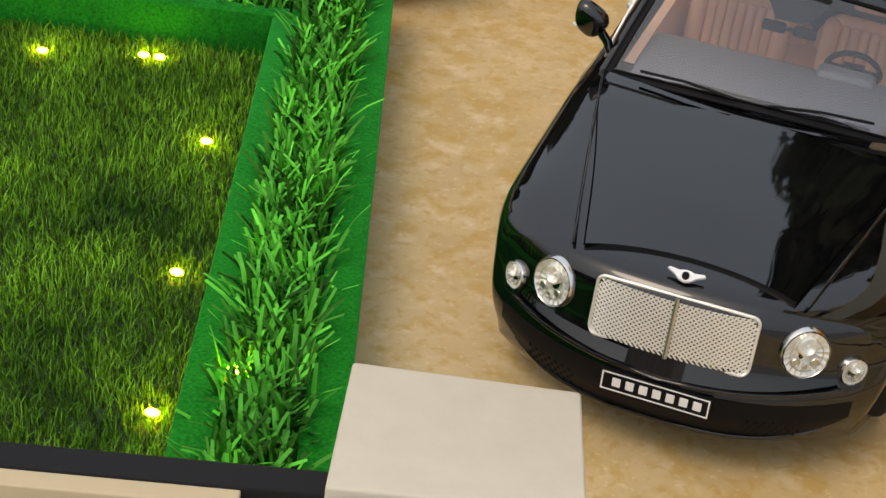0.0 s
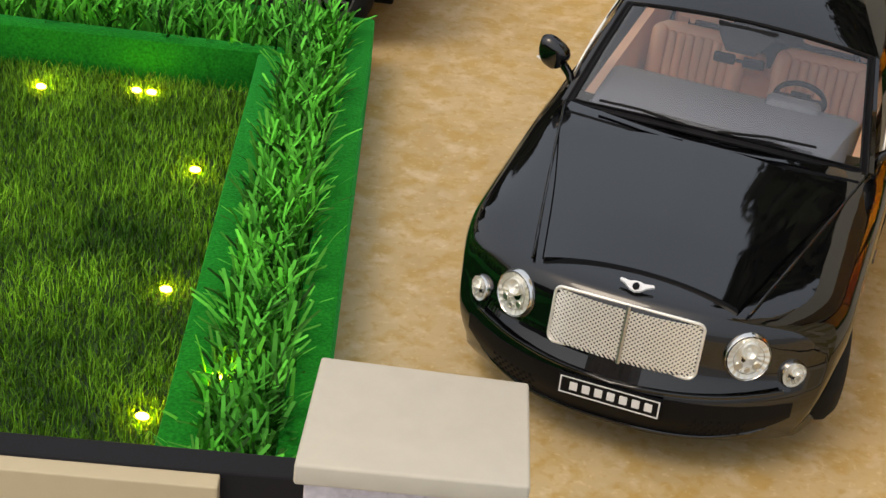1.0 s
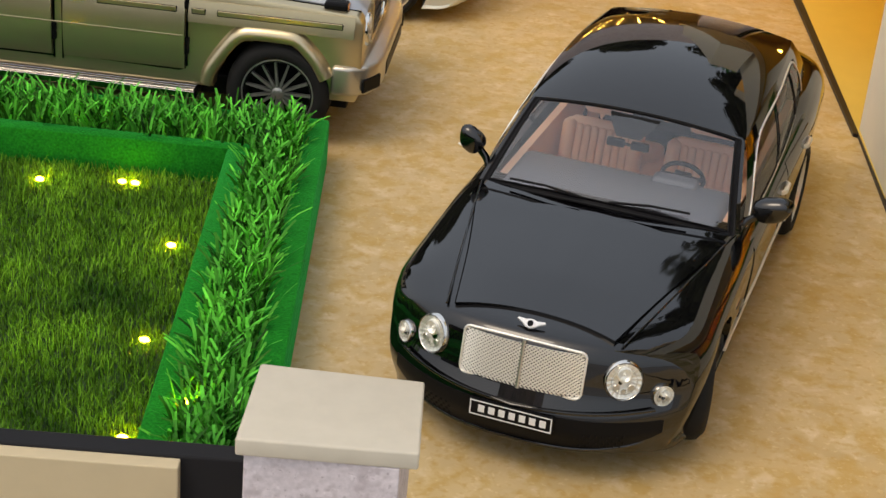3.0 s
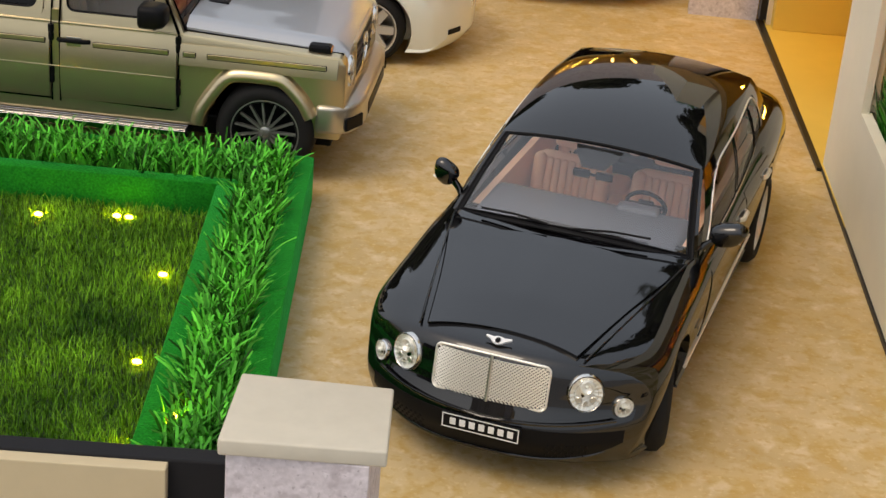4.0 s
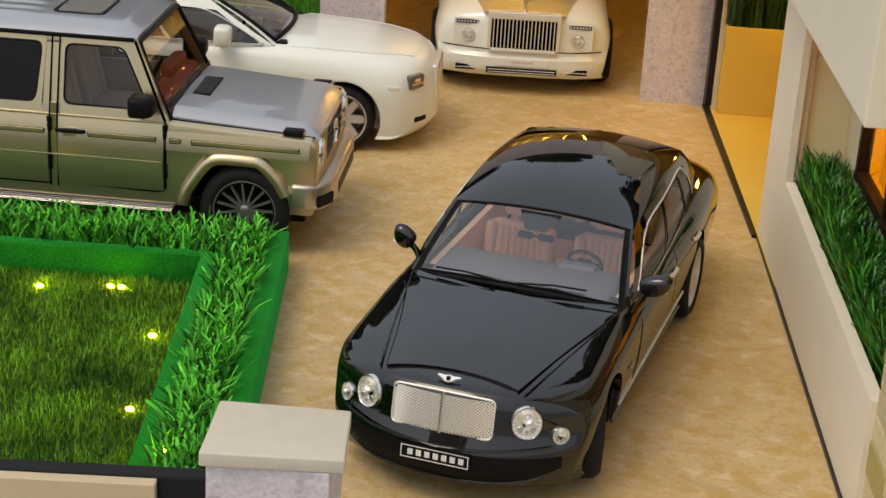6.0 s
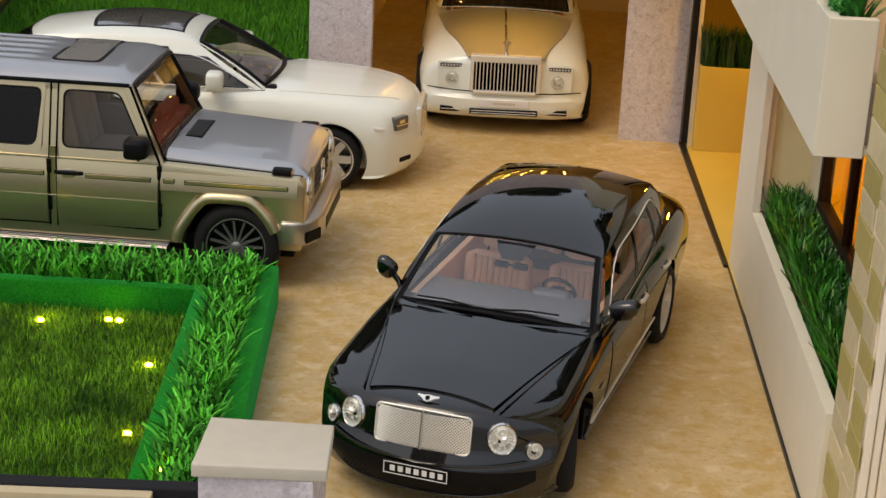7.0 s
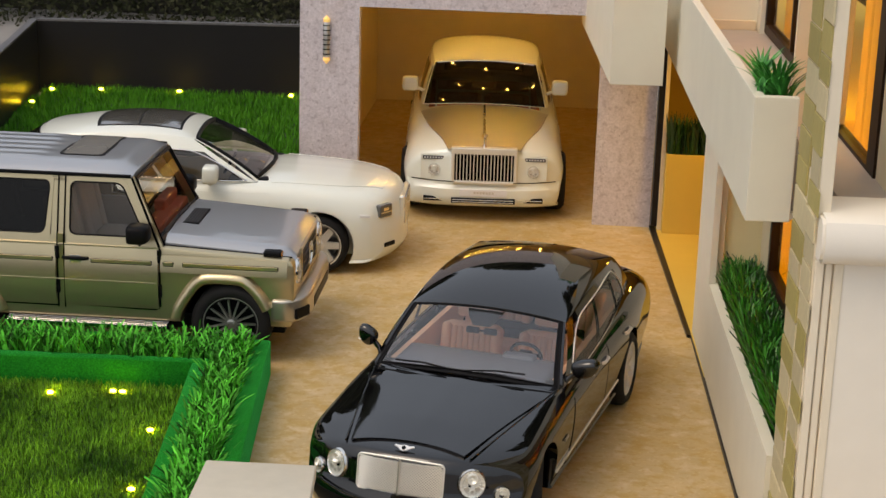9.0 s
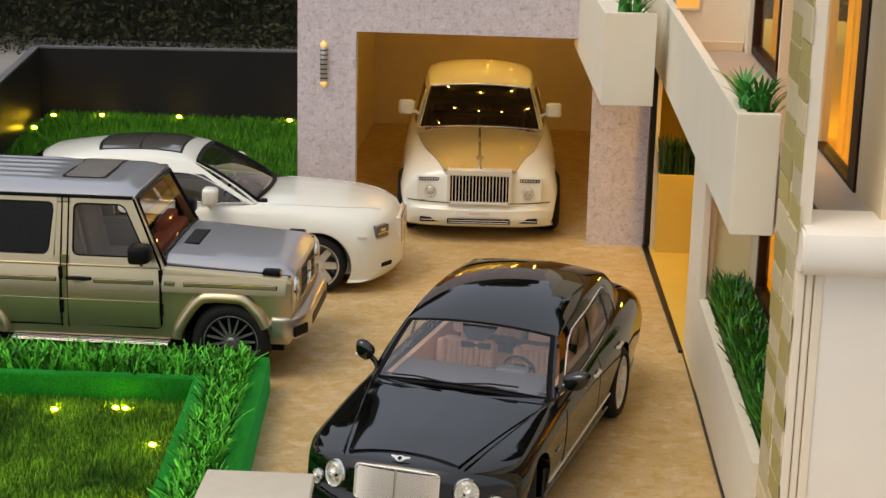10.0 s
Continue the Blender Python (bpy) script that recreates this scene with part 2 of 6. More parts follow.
def raw(name, verts, faces, material, parent=None, label="", smooth=False, m=None, angle=40):
    """The same for lists of corners and faces."""
    me = bpy.data.meshes.new(name)
    v = np.asarray(verts, dtype=np.float64) * CM
    me.from_pydata(v.tolist(), [], faces if isinstance(faces, list) else faces.tolist())
    me.materials.append(material)
    if smooth:
        me.shade_smooth()
        me.set_sharp_from_angle(angle=radians(angle))
    ob = new(name, me)
    if m is not None:
        ob.matrix_world = m
    if parent:
        ob.parent = parent
    if label:
        tagged(ob, label)
    return ob


def box(bm, x0, x1, y0, y1, z0, z1, bevel=0.0, seg=2):
    r = bmesh.ops.create_cube(bm, size=1)
    vs = r["verts"]
    bmesh.ops.transform(bm, matrix=Matrix.LocRotScale(((x0 + x1) / 2, (y0 + y1) / 2, (z0 + z1) / 2), None, (x1 - x0, y1 - y0, z1 - z0)), verts=vs)
    if bevel:
        bmesh.ops.bevel(bm, geom=list({e for v in vs for e in v.link_edges}), offset=bevel, segments=seg, profile=0.5, affect="EDGES")


def boxes(rows, bevel=0.0):
    bm = bmesh.new()
    for r in rows:
        box(bm, *r, bevel)
    return bm


def prism(bm, outline, z0, z1):
    """An upright block over a flat outline of (x, y)."""
    lo = [bm.verts.new((x, y, z0)) for x, y in outline]
    hi = [bm.verts.new((x, y, z1)) for x, y in outline]
    n = len(outline)
    bm.faces.new(lo[::-1])
    bm.faces.new(hi)
    for i in range(n):
        bm.faces.new((lo[i], lo[(i + 1) % n], hi[(i + 1) % n], hi[i]))
    bmesh.ops.recalc_face_normals(bm, faces=bm.faces)


def empty(name, m=None):
    ob = new(name)
    ob.empty_display_size = 0.01
    if m is not None:
        ob.matrix_world = m
    return ob


def at_cm(x, y, z=0.0, rz=0.0):
    return pose(x * CM, y * CM, z * CM, 0, 0, rz)


def blades(name, spots, height, width, material, lean=0.5, bend=0.5, segs=2, seed=1, spread_h=0.35, m=None, blunt=0.0, curl=1.8):
    """Grass: one tapered, bent strip on each spot (x, y, z); blunt is the width left at the tip. Returns the object."""
    rng = np.random.default_rng(seed)
    spots = np.asarray(spots)
    n = len(spots)
    a = rng.uniform(0, 2 * np.pi, n)
    h = height * rng.uniform(1 - spread_h, 1 + spread_h, n)
    w = width * rng.uniform(0.7, 1.3, n)
    tip = h * lean * rng.uniform(0.1, 1.0, n)
    crook = rng.uniform(-bend, bend, n)
    side = np.stack([-np.sin(a + crook), np.cos(a + crook)], 1)
    way = np.stack([np.cos(a), np.sin(a)], 1)
    rows = segs + 1 if blunt else segs
    per = 2 * rows + (0 if blunt else 1)
    verts = np.zeros((n, per, 3))
    for k in range(rows):
        u = k / segs
        base = spots.copy()
        base[:, :2] += way * (tip * u ** curl)[:, None]
        base[:, 2] += h * (u - 0.25 * lean * u ** 3)
        taper = 1 - (1 - blunt) * u ** 2 if blunt else 1 - 0.45 * u
        half = (w * taper / 2)[:, None]
        verts[:, 2 * k, :] = base
        verts[:, 2 * k + 1, :] = base
        verts[:, 2 * k, :2] -= side * half
        verts[:, 2 * k + 1, :2] += side * half
    offs = np.arange(n) * per
    quads = [np.stack([offs + 2 * k, offs + 2 * k + 1, offs + 2 * k + 3, offs + 2 * k + 2], 1) for k in range(rows - 1)]
    faces = np.concatenate(quads).tolist() if quads else []
    if not blunt:
        top = spots.copy()
        top[:, :2] += way * tip[:, None]
        top[:, 2] += h * (1 - 0.25 * lean)
        verts[:, 2 * segs, :] = top
        faces += np.stack([offs + 2 * segs - 2, offs + 2 * segs - 1, offs + 2 * segs], 1).tolist()
    return raw(name, verts.reshape(-1, 3), faces, material, smooth=False, m=m)


def scatter(x0, x1, y0, y1, z, n, seed, shear=None):
    rng = np.random.default_rng(seed)
    p = np.zeros((n, 3))
    p[:, 0], p[:, 1], p[:, 2] = rng.uniform(x0, x1, n), rng.uniform(y0, y1, n), z
    if shear:
        p[:, 0] += shear(p[:, 1])
    return p


# ---- ground and plot ----
bm = bmesh.new()
bmesh.ops.create_grid(bm, x_segments=2, y_segments=2, size=20000)
bmesh.ops.translate(bm, vec=(0, 0, -4), verts=bm.verts)
tagged(part("ground", bm, CONCRETE), "grey concrete paving under the model plot", "ground", kind="structure")

tagged(part("plot_base", boxes([(-62, 62, -16, 112, -3.9, -0.3)]), CHARCOAL), "black base board of the model plot", "base board", kind="structure")
tagged(part("driveway", boxes([(-62, 62, -16, 112, -0.3, 0.0)]), MARBLE), "glossy tan marble driveway with ochre blotches", "driveway", kind="structure")

# boundary wall behind the rear lawn
FENCE = at_cm(-42.3, 102.0, 0, 6.0)
bm = boxes([(0, 34.5, 0, 0.8, 0, 7.45)])
tagged(part("wall_north", bm, CHARCOAL_MATT, m=FENCE), "low charcoal boundary wall behind the rear lawn", "wall", kind="structure")
tagged(part("wall_north_coping", boxes([(-0.6, 34.5, -0.05, 0.85, 7.45, 7.65)]), SLATE, m=FENCE), "thin slate coping on the boundary wall", "coping", kind="structure")
WESTM = at_cm(-42.3, 102.0, 0, 8.0)
tagged(part("wall_west", boxes([(-0.6, 0.0, -62, 0.5, 0, 7.45)]), CHARCOAL, m=WESTM), "low charcoal boundary wall beside the lawn", "wall", kind="structure")
tagged(part("wall_west_coping", boxes([(-0.65, 0.05, -62, 0.5, 7.45, 7.65)]), SLATE, m=WESTM), "thin slate coping on the boundary wall", "coping", kind="structure")

# rear lawn
tagged(part("rear_lawn_bed", boxes([(-41, -8.5, 58.5, 102.2, 0, 0.45)]), SOIL), "dark green bed under the rear lawn", "lawn bed", kind="structure")
g = blades("rear_lawn", scatter(-41, -8.6, 58.8, 102.5, 0.42, 36000, 11), 0.75, 0.13, LAWN_FAR, lean=0.6, segs=1, seed=3)
tagged(g, "bright green artificial rear lawn", "grass", kind="stuff")

# ---- garage ----
for nm, row, lab in (("garage_pier_west", (-8.4, -3.81, 60, 61.2, 0, 25.5), "speckled grey granite pier beside the garage doorway"),
                     ("garage_pier_east", (14.7, 19.15, 60, 61.2, 0, 16.3), "speckled grey granite pier between garage and hall"),
                     ("garage_lintel", (-3.81, 24, 60, 61.2, 16.3, 25.5), "speckled grey granite wall over the garage doorway")):
    tagged(part(nm, boxes([row]), GRANITE), lab, "wall", kind="structure")
bm = boxes([(-8.4, -7.6, 61.2, 107, 0, 25.5), (-7.6, 18.4, 106.2, 107, 0, 16.2), (18.2, 19.0, 61.2, 107, 0, 16.2)])
tagged(part("garage_walls", bm, CREAM), "cream inner walls of the lit garage", "wall", kind="structure")
tagged(part("garage_ceiling", boxes([(-7.6, 19, 61.2, 107, 16.25, 17.0)]), CREAM), "cream garage ceiling", "ceiling", kind="structure")

# ---- front lawn and hedge ----


def skew(y):
    """The planted kerb leans across the plot: x of its outer edge at y."""
    return -2.05 - (y - 0.5) * 0.0915


def kerb_outline(off0, off1, y0, y1):
    return [(skew(y0) + off0, y0), (skew(y0) + off1, y0), (skew(y1) + off1, y1), (skew(y1) + off0, y1)]


hedge = empty("hedge_kerb")
tagged(hedge, "green flocked kerb box planted with plastic grass round the lawn", "hedge")
bm = bmesh.new()
prism(bm, kerb_outline(-4.05, -3.05, -9.3, 18.5), 0, 2.17)
prism(bm, kerb_outline(-1.05, 0.0, -9.3, 22.9), 0, 2.17)
prism(bm, kerb_outline(-3.05, -1.05, -9.3, 22.0), 0, 1.5)
prism(bm, [(-42, 16.9), (skew(18.5) - 3.05, 18.55), (skew(18.5) - 3.05, 19.3), (-42, 18.1)], 0, 2.17)
prism(bm, [(-42, 22.0), (skew(22.85) - 1.05, 22.2), (skew(22.85) - 1.05, 22.85), (-42, 22.7)], 0, 2.17)
prism(bm, [(-42, 18.0), (skew(19.5) - 2.9, 19.2), (skew(21) - 2.9, 22.3), (-42, 22.1)], 0, 1.5)
bmesh.ops.bevel(bm, geom=list(bm.edges), offset=0.08, segments=2, profile=0.5, affect="EDGES")
part("kerb_box", bm, FLOCK, hedge, "bright green flocked box", smooth=True)
rng = np.random.default_rng(5)
side = scatter(-2.95, -1.15, -9, 22.3, 1.4, 3300, 21, skew)
back = scatter(-42, skew(20) - 1.2, 19.2, 22.1, 1.4, 4300, 22)
# blades stand in clumps
pts = np.concatenate([side, back])
pts[:, :2] += rng.normal(0, 0.12, (len(pts), 2))
g = blades("grass_blades", pts, 1.5, 0.13, HEDGE, lean=0.72, bend=0.8, segs=4, seed=8, spread_h=0.4, blunt=0.65, curl=1.5)
g.parent = hedge

tagged(part("front_lawn_bed", boxes([(-42, -4.6, -9.3, 18.6, 0, 0.55)]), SOIL), "dark green bed under the front lawn", "lawn bed", kind="structure")
pts = scatter(-26, -4.0, -9.2, 18.2, 0.52, 95000, 31)
pts = pts[pts[:, 0] < skew(pts[:, 1]) - 4.0]
g = blades("front_lawn", pts, 0.5, 0.036, LAWN, lean=0.7, bend=0.6, segs=2, seed=9, spread_h=0.5)
tagged(g, "dense olive green artificial lawn with fine blades", "grass", kind="stuff")

LEDS = [(-15.1, 16.1), (-11.8, 16.8), (-11.25, 16.8), (-8.43, 11.6), (-7.55, 4.2), (-6.64, -2.0), (-4.7, -1.6), (-19.6, 14.8),
        (-40.1, 99.2), (-35.3, 100.2), (-27.3, 100.8), (-15.8, 101.1), (-40.1, 92.6)]
STAKE = shader("clear_wire", (0.10, 0.12, 0.05), 0.4)
for x, y in LEDS:
    z = 2.25 if (x, y) == (-4.7, -1.6) else (0.98 if y > 50 else 0.87)
    bm = bmesh.new()
    bmesh.ops.create_uvsphere(bm, u_segments=12, v_segments=8, radius=0.14 if y > 50 else 0.11)
    bmesh.ops.scale(bm, vec=(1.7, 1.0, 0.9), verts=bm.verts)
    b = part("fairy_light", bm, LED, m=at_cm(x, y, z), smooth=True)
    tagged(b, "tiny glowing warm yellow light set in the grass", "light", "fairy lights in the lawns")
    bm = bmesh.new()
    bmesh.ops.create_cone(bm, segments=6, radius1=0.03, radius2=0.03, depth=0.6, cap_ends=True, matrix=Matrix.Translation((0, 0, -0.38)))
    part("wire", bm, STAKE, b)

# ---- street wall and gate pier ----
STREET = at_cm(-1.0, -9.2, 0, 5.0)
tagged(part("wall_south", boxes([(-44, 0.4, -0.62, 0.1, 0, 5.9)], 0.06), CHARCOAL, m=STREET), "charcoal front boundary wall with a flat top", "wall", kind="structure")
tagged(part("wall_south_facing", boxes([(-44, -1.95, -1.1, -0.62, 0, 5.84)], 0.04), BOARD, m=STREET), "cream board facing on the front wall", "wall", kind="structure")
pier = empty("gate_pier")
tagged(pier, "grey granite gate pier with a cream cap slab", "pier")
part("shaft", boxes([(-0.85, 3.05, -12.0, -8.8, 0, 7.7)], 0.04), GRANITE, pier)
bm = bmesh.new()
prism(bm, [(-1.02, -12.3), (3.5, -11.95), (3.24, -8.5), (-1.12, -8.6)], 7.7, 8.2)
bmesh.ops.bevel(bm, geom=list(bm.edges), offset=0.07, segments=3, profile=0.5, affect="EDGES")
part("cap", bm, CAPSTONE, pier, "cream cap slab with rounded edges", smooth=True)

# ---- house along the east side ----
HOUSE = Matrix.Translation((0.21, 0.245, 0)) @ pose(0, 0, 0, 0, 0, 1.72) @ Matrix.Translation((0, -0.245, 0))


def wall_piece(name, rows, material, label, category="wall", bevel=0.03):
    return tagged(part(name, boxes(rows, bevel), material, m=HOUSE), label, category, kind="structure")


bm = bmesh.new()
prism(bm, [(-0.83, 59.9), (-0.14, 33.7), (0.1, 33.6), (0.12, 24.5), (0.14, -16), (0.24, -16), (0.24, 33.75), (0.14, 33.75), (-0.38, 59.9)], 0, 0.2)
tagged(part("door_sill", bm, BLACKTRIM, m=HOUSE), "dark metal sill strip along the house wall", "sill", kind="structure")
wall_piece("door_frame_1", [(-0.75, 0.0, 58.9, 59.9, 0.4, 16.2)], BLACKTRIM, "black door frame post beside the granite pier", "door frame")
wall_piece("door_jamb", [(-0.3, 0.0, 58.6, 59.3, 0.22, 16.2)], BEIGE, "beige door jamb", "jamb")
wall_piece("wall_east_panel", [(0.24, 0.62, 27.3, 34.3, 5.55, 16.0), (0.62, 0.95, 28.7, 34.3, 0, 16.0)], WHITE, "white upright wall panel beside the door", bevel=0)
wall_piece("wall_east_low", [(0.24, 0.62, 1.5, 34.3, 0, 5.55), (0.62, 0.78, 1.5, 28.1, 0, 5.55)], WHITE, "low white planter wall along the driveway", bevel=0)
bm = bmesh.new()
prism(bm, [(-0.38, 59.9), (0.14, 33.7), (0.2, 26.0), (16, 26.0), (16, 76), (-0.38, 76)], 0, 0.22)
tagged(part("hall_floor", bm, HALL, m=HOUSE), "pale floor of the lit hall", "floor", kind="structure")
wall_piece("hall_walls", [(16, 16.6, 24.6, 76, 0, 16), (0.9, 16, 75.4, 76, 0, 16), (0.95, 16, 28.8, 29.4, 0, 16)], HALL, "hall walls with amber lamplight in their ochre colour")
wall_piece("hall_ceiling", [(-0.1, 16.6, 24.6, 76, 16, 16.2)], HALL, "hall ceiling with amber lamplight in its ochre colour", "ceiling")
wall_piece("recess_end_wall", [(0.95, 3.6, 28.1, 28.7, 0, 16.0)], LIT_CREAM, "cream end wall of the planted recess, warm light in its colour")
wall_piece("recess_strip", [(0.63, 1.0, 27.6, 28.1, 5.55, 16.0)], BEIGE, "beige edge strip of the recess", "trim")
wall_piece("recess_back_wall", [(3.2, 3.6, -3, 28.1, 0, 7.0), (3.2, 3.6, -3, 28.1, 14.5, 16.0), (3.2, 3.6, 24.3, 28.1, 7.0, 14.5)], CREAM, "cream back wall of the planted recess")


def framed_window(name, x, y0, y1, z0, z1, bars, label, near=1.0):
    """A window in a wall that faces west: black frame, glass and a drawn curtain behind."""
    w = tagged(empty(name, HOUSE), label, "window", kind="structure")
    t = 0.55
    rows = [(x - 0.12, x + 0.5, y0, y0 + t * near, z0, z1), (x - 0.12, x + 0.5, y1 - t, y1, z0, z1), (x - 0.12, x + 0.5, y0 + t, y1 - t, z0, z0 + t), (x - 0.12, x + 0.5, y0 + t, y1 - t, z1 - t, z1)]
    rows += [(x - 0.1, x + 0.4, b - 0.2, b + 0.2, z0 + t, z1 - t) for b in bars]
    for r in rows:
        part("window_frame", boxes([r], 0.03), BROWNTRIM, w)
    edges = [y0 + t * near] + [c for b in bars for c in (b - 0.2, b + 0.2)] + [y1 - t]
    for a, b in zip(edges[::2], edges[1::2]):
        p = part("pane", boxes([(x + 0.12, x + 0.16, a, b, z0 + t, z1 - t)]), WINDOW_GLASS, w)
        p.visible_shadow = False
        v, f = [], []
        n = 60
        for k in range(n + 1):
            yy = a + (b - a) * k / n
            xx = x + 1.1 + 0.18 * math.sin(yy * 4.2) + 0.06 * math.sin(yy * 11)
            v += [(xx, yy, z0 + 0.1), (xx, yy, z1 - 0.1)]
        f = [(2 * k, 2 * k + 1, 2 * k + 3, 2 * k + 2) for k in range(n)]
        raw("curtain", v, f, CURTAIN, w, smooth=True)
    return w


framed_window("window_1", 3.2, -2.0, 24.3, 7.0, 14.5, (17.0, 9.0), "tall black-framed window with lit amber curtains")
wall_piece("room_walls", [(14, 14.5, -3, 26, 0, 16), (3.6, 14, -3.0, -2.5, 0, 16)], CREAM, "cream walls of the lit room")
wall_piece("planter_bed", [(0.78, 3.2, 1.5, 28.1, 0, 5.0)], SOIL, "dark soil of the long planter", "planter bed")
pts = scatter(1.05, 3.1, 1.8, 27.5, 4.9, 5200, 41)
g = blades("planter_grass", pts, 2.1, 0.13, BUSH, lean=0.55, bend=0.9, segs=4, seed=12, spread_h=0.4, m=HOUSE, blunt=0.5, curl=1.4)
tagged(g, "dense dark green plastic grass in the long planter", "grass", kind="stuff")

# indoor planter in the hall
pl = tagged(empty("indoor_planter", HOUSE), "box planter with lamplight in its ochre colour and dark grass, in the lit hall", "planter")
part("box", boxes([(0.0, 6.5, 57.6, 59.0, 0.22, 6.4)], 0.05), HALL, pl)
g = blades("grass", scatter(0.15, 6.4, 57.7, 58.9, 6.3, 600, 43), 2.7, 0.22, DARK_BUSH, lean=0.4, segs=3, seed=14)
g.parent = pl

# balcony
wall_piece("balcony_slab", [(-1.42, 5, 2.3, 60, 16.2, 16.5)], WHITE, "white balcony slab", "slab")
wall_piece("balcony_planter", [(-0.95, 0.36, 2.7, 5.4, 16.5, 21.2)], SOIL, "dark planter bed behind the parapet", "planter bed")
bm = bmesh.new()
prism(bm, [(-1.45, 2.2), (0.47, 2.2), (0.47, 2.7), (-0.95, 2.7), (-0.95, 60), (-1.45, 60)], 16.1, 21.55)
bmesh.ops.bevel(bm, geom=list(bm.edges), offset=0.04, segments=2, profile=0.5, affect="EDGES")
tagged(part("balcony_parapet", bm, WHITE, m=HOUSE), "white balcony parapet", "parapet", kind="structure")
wall_piece("balcony_floor", [(-0.95, 1.06, 2.7, 14, 16.5, 19.0), (-0.95, 4.2, 14, 60, 16.5, 19.0)], TAUPE, "taupe balcony floor", "floor")
BAY = at_cm(14.95, 37.9, 0, 4.0)
tagged(part("balcony_bay", boxes([(0, 3.35, 0, 0.5, 15.2, 21.2), (0, 0.5, 0.5, 26, 15.2, 21.2), (0.5, 3.3, 0.5, 26, 15.2, 20.6)], 0.03), WHITE, m=BAY), "white boxed balcony bay beside the garage", "balcony", kind="structure")
for nm, x, y, z, n, sd, mm in (("planter_tuft", 1.7, 1.2, 20.6, 110, 51, BAY), ("planter_tuft", -0.5, 3.7, 20.8, 170, 52, HOUSE)):
    g = blades(nm, scatter(x - 0.75, x + 0.75, y - 0.5, y + 1.2, z, n, sd), 2.2, 0.2, TUFT, lean=0.9, segs=4, seed=sd, m=mm)
    tagged(g, "bright green plastic grass tuft on the balcony", "plant", "balcony tufts")

# upper storey
wall_piece("wall_upper_north", [(-0.95, 3.3, 38.0, 38.6, 19.0, 27)], WHITE, "white upper wall at the end of the balcony")
w = tagged(empty("window_4", HOUSE), "small lit amber window in the upper end wall", "window", kind="structure")
part("window_frame", boxes([(-1.15, 0.35, 37.8, 38.05, 21.55, 21.7), (0.25, 0.35, 37.8, 38.05, 21.7, 25.0)]), BEIGE, w)
part("pane", boxes([(-1.15, 0.25, 37.85, 38.02, 21.7, 25.0)]), glowing("amber_pane", (1.0, 0.55, 0.12), 0.22), w)
wall_piece("upper_baseboard", [(-0.95, 3.2, 37.75, 38.0, 19.0, 19.6)], BEIGE, "beige skirting on the upper wall", "baseboard")
wall_piece("wall_upper_east", [(3.3, 4.2, 36.6, 38.6, 19.0, 29.0), (3.7, 4.2, 14.0, 36.6, 28.4, 29.0), (3.7, 4.2, 14.0, 36.6, 16.5, 19.1)], WHITE, "white upper wall behind the balcony")
framed_window("window_2", 3.7, 14.2, 36.6, 19.1, 28.4, (26.2,), "upper black-framed window with lit amber curtains")

# clad pillar and street front
wall_piece("pillar_core", [(0.55, 1.9, -3.7, 1.5, 0, 16.2), (0.55, 1.08, -3.7, 1.5, 16.2, 40)], PALE_TRIM, "beige core of the stone-clad pillar", "pillar")
wall_piece("pillar_trim", [(0.62, 0.97, -3.98, -3.7, 0, 16.2), (1.02, 1.32, -3.9, -3.7, 0, 16.2), (1.37, 1.75, -3.98, -3.7, 0, 16.2)], PALE_TRIM, "grooved beige corner trim of the pillar", "trim", 0.06)
wall_piece("wall_street", [(1.75, 16, -3.9, -3.3, 0, 16.3)], STREET_WHITE, "pale street wall under the ledge")
bm = bmesh.new()
prof = [(-4.3, 16.2), (-4.75, 16.4), (-4.95, 16.8), (-4.95, 17.55), (-4.75, 18.0), (-4.4, 18.15), (-1.0, 18.15), (-1.0, 16.2)]
ends = [[bm.verts.new((x, y, z)) for y, z in prof] for x in (0.62, 16)]
bm.faces.new(ends[0])
bm.faces.new(ends[1][::-1])
for i in range(len(prof)):
    j = (i + 1) % len(prof)
    bm.faces.new((ends[0][i], ends[1][i], ends[1][j], ends[0][j]))
bmesh.ops.recalc_face_normals(bm, faces=bm.faces)
bmesh.ops.bevel(bm, geom=[e for e in bm.edges if all(v in ends[0] for v in e.verts)], offset=0.12, segments=2, affect="EDGES")
tagged(part("street_ledge", bm, STREET_WHITE, m=HOUSE, smooth=True), "white rounded ledge along the street wall", "ledge", kind="structure")
wall_piece("ledge_floor", [(1.9, 4.2, -1.0, 14, 16.5, 18.0)], TAUPE, "taupe ledge floor in front of the upper window", "floor")
wall_piece("wall_upper_side", [(4.1, 4.6, -2.5, 3.0, 17.6, 40), (4.1, 4.6, 3.0, 14, 32, 40), (1.9, 4.6, 13.5, 13.9, 17.6, 40)], CREAM, "cream upper side wall")
framed_window("window_3", 4.1, 3.0, 14.3, 17.65, 32, (), "tall dark brown framed upper window with lit amber curtains", 3.0)
wall_piece("upper_room_walls", [(16, 16.5, -3, 60, 16, 29), (16, 16.5, -3, 14.2, 29, 40), (1.5, 16.5, -3, 14.2, 40, 40.5), (3.7, 16.5, 14.2, 60, 29.0, 29.4), (4.6, 16, 13.7, 14.2, 29.4, 40), (4.6, 16, -3, -2.5, 17.6, 40)], CREAM, "cream walls of the lit upper room")
# ---- car materials ----
BLACK_PAINT = shader("black_lacquer", (0.0025, 0.0025, 0.003), 0.3, coat=1.0, coat_ior=1.67, spec=0.0)
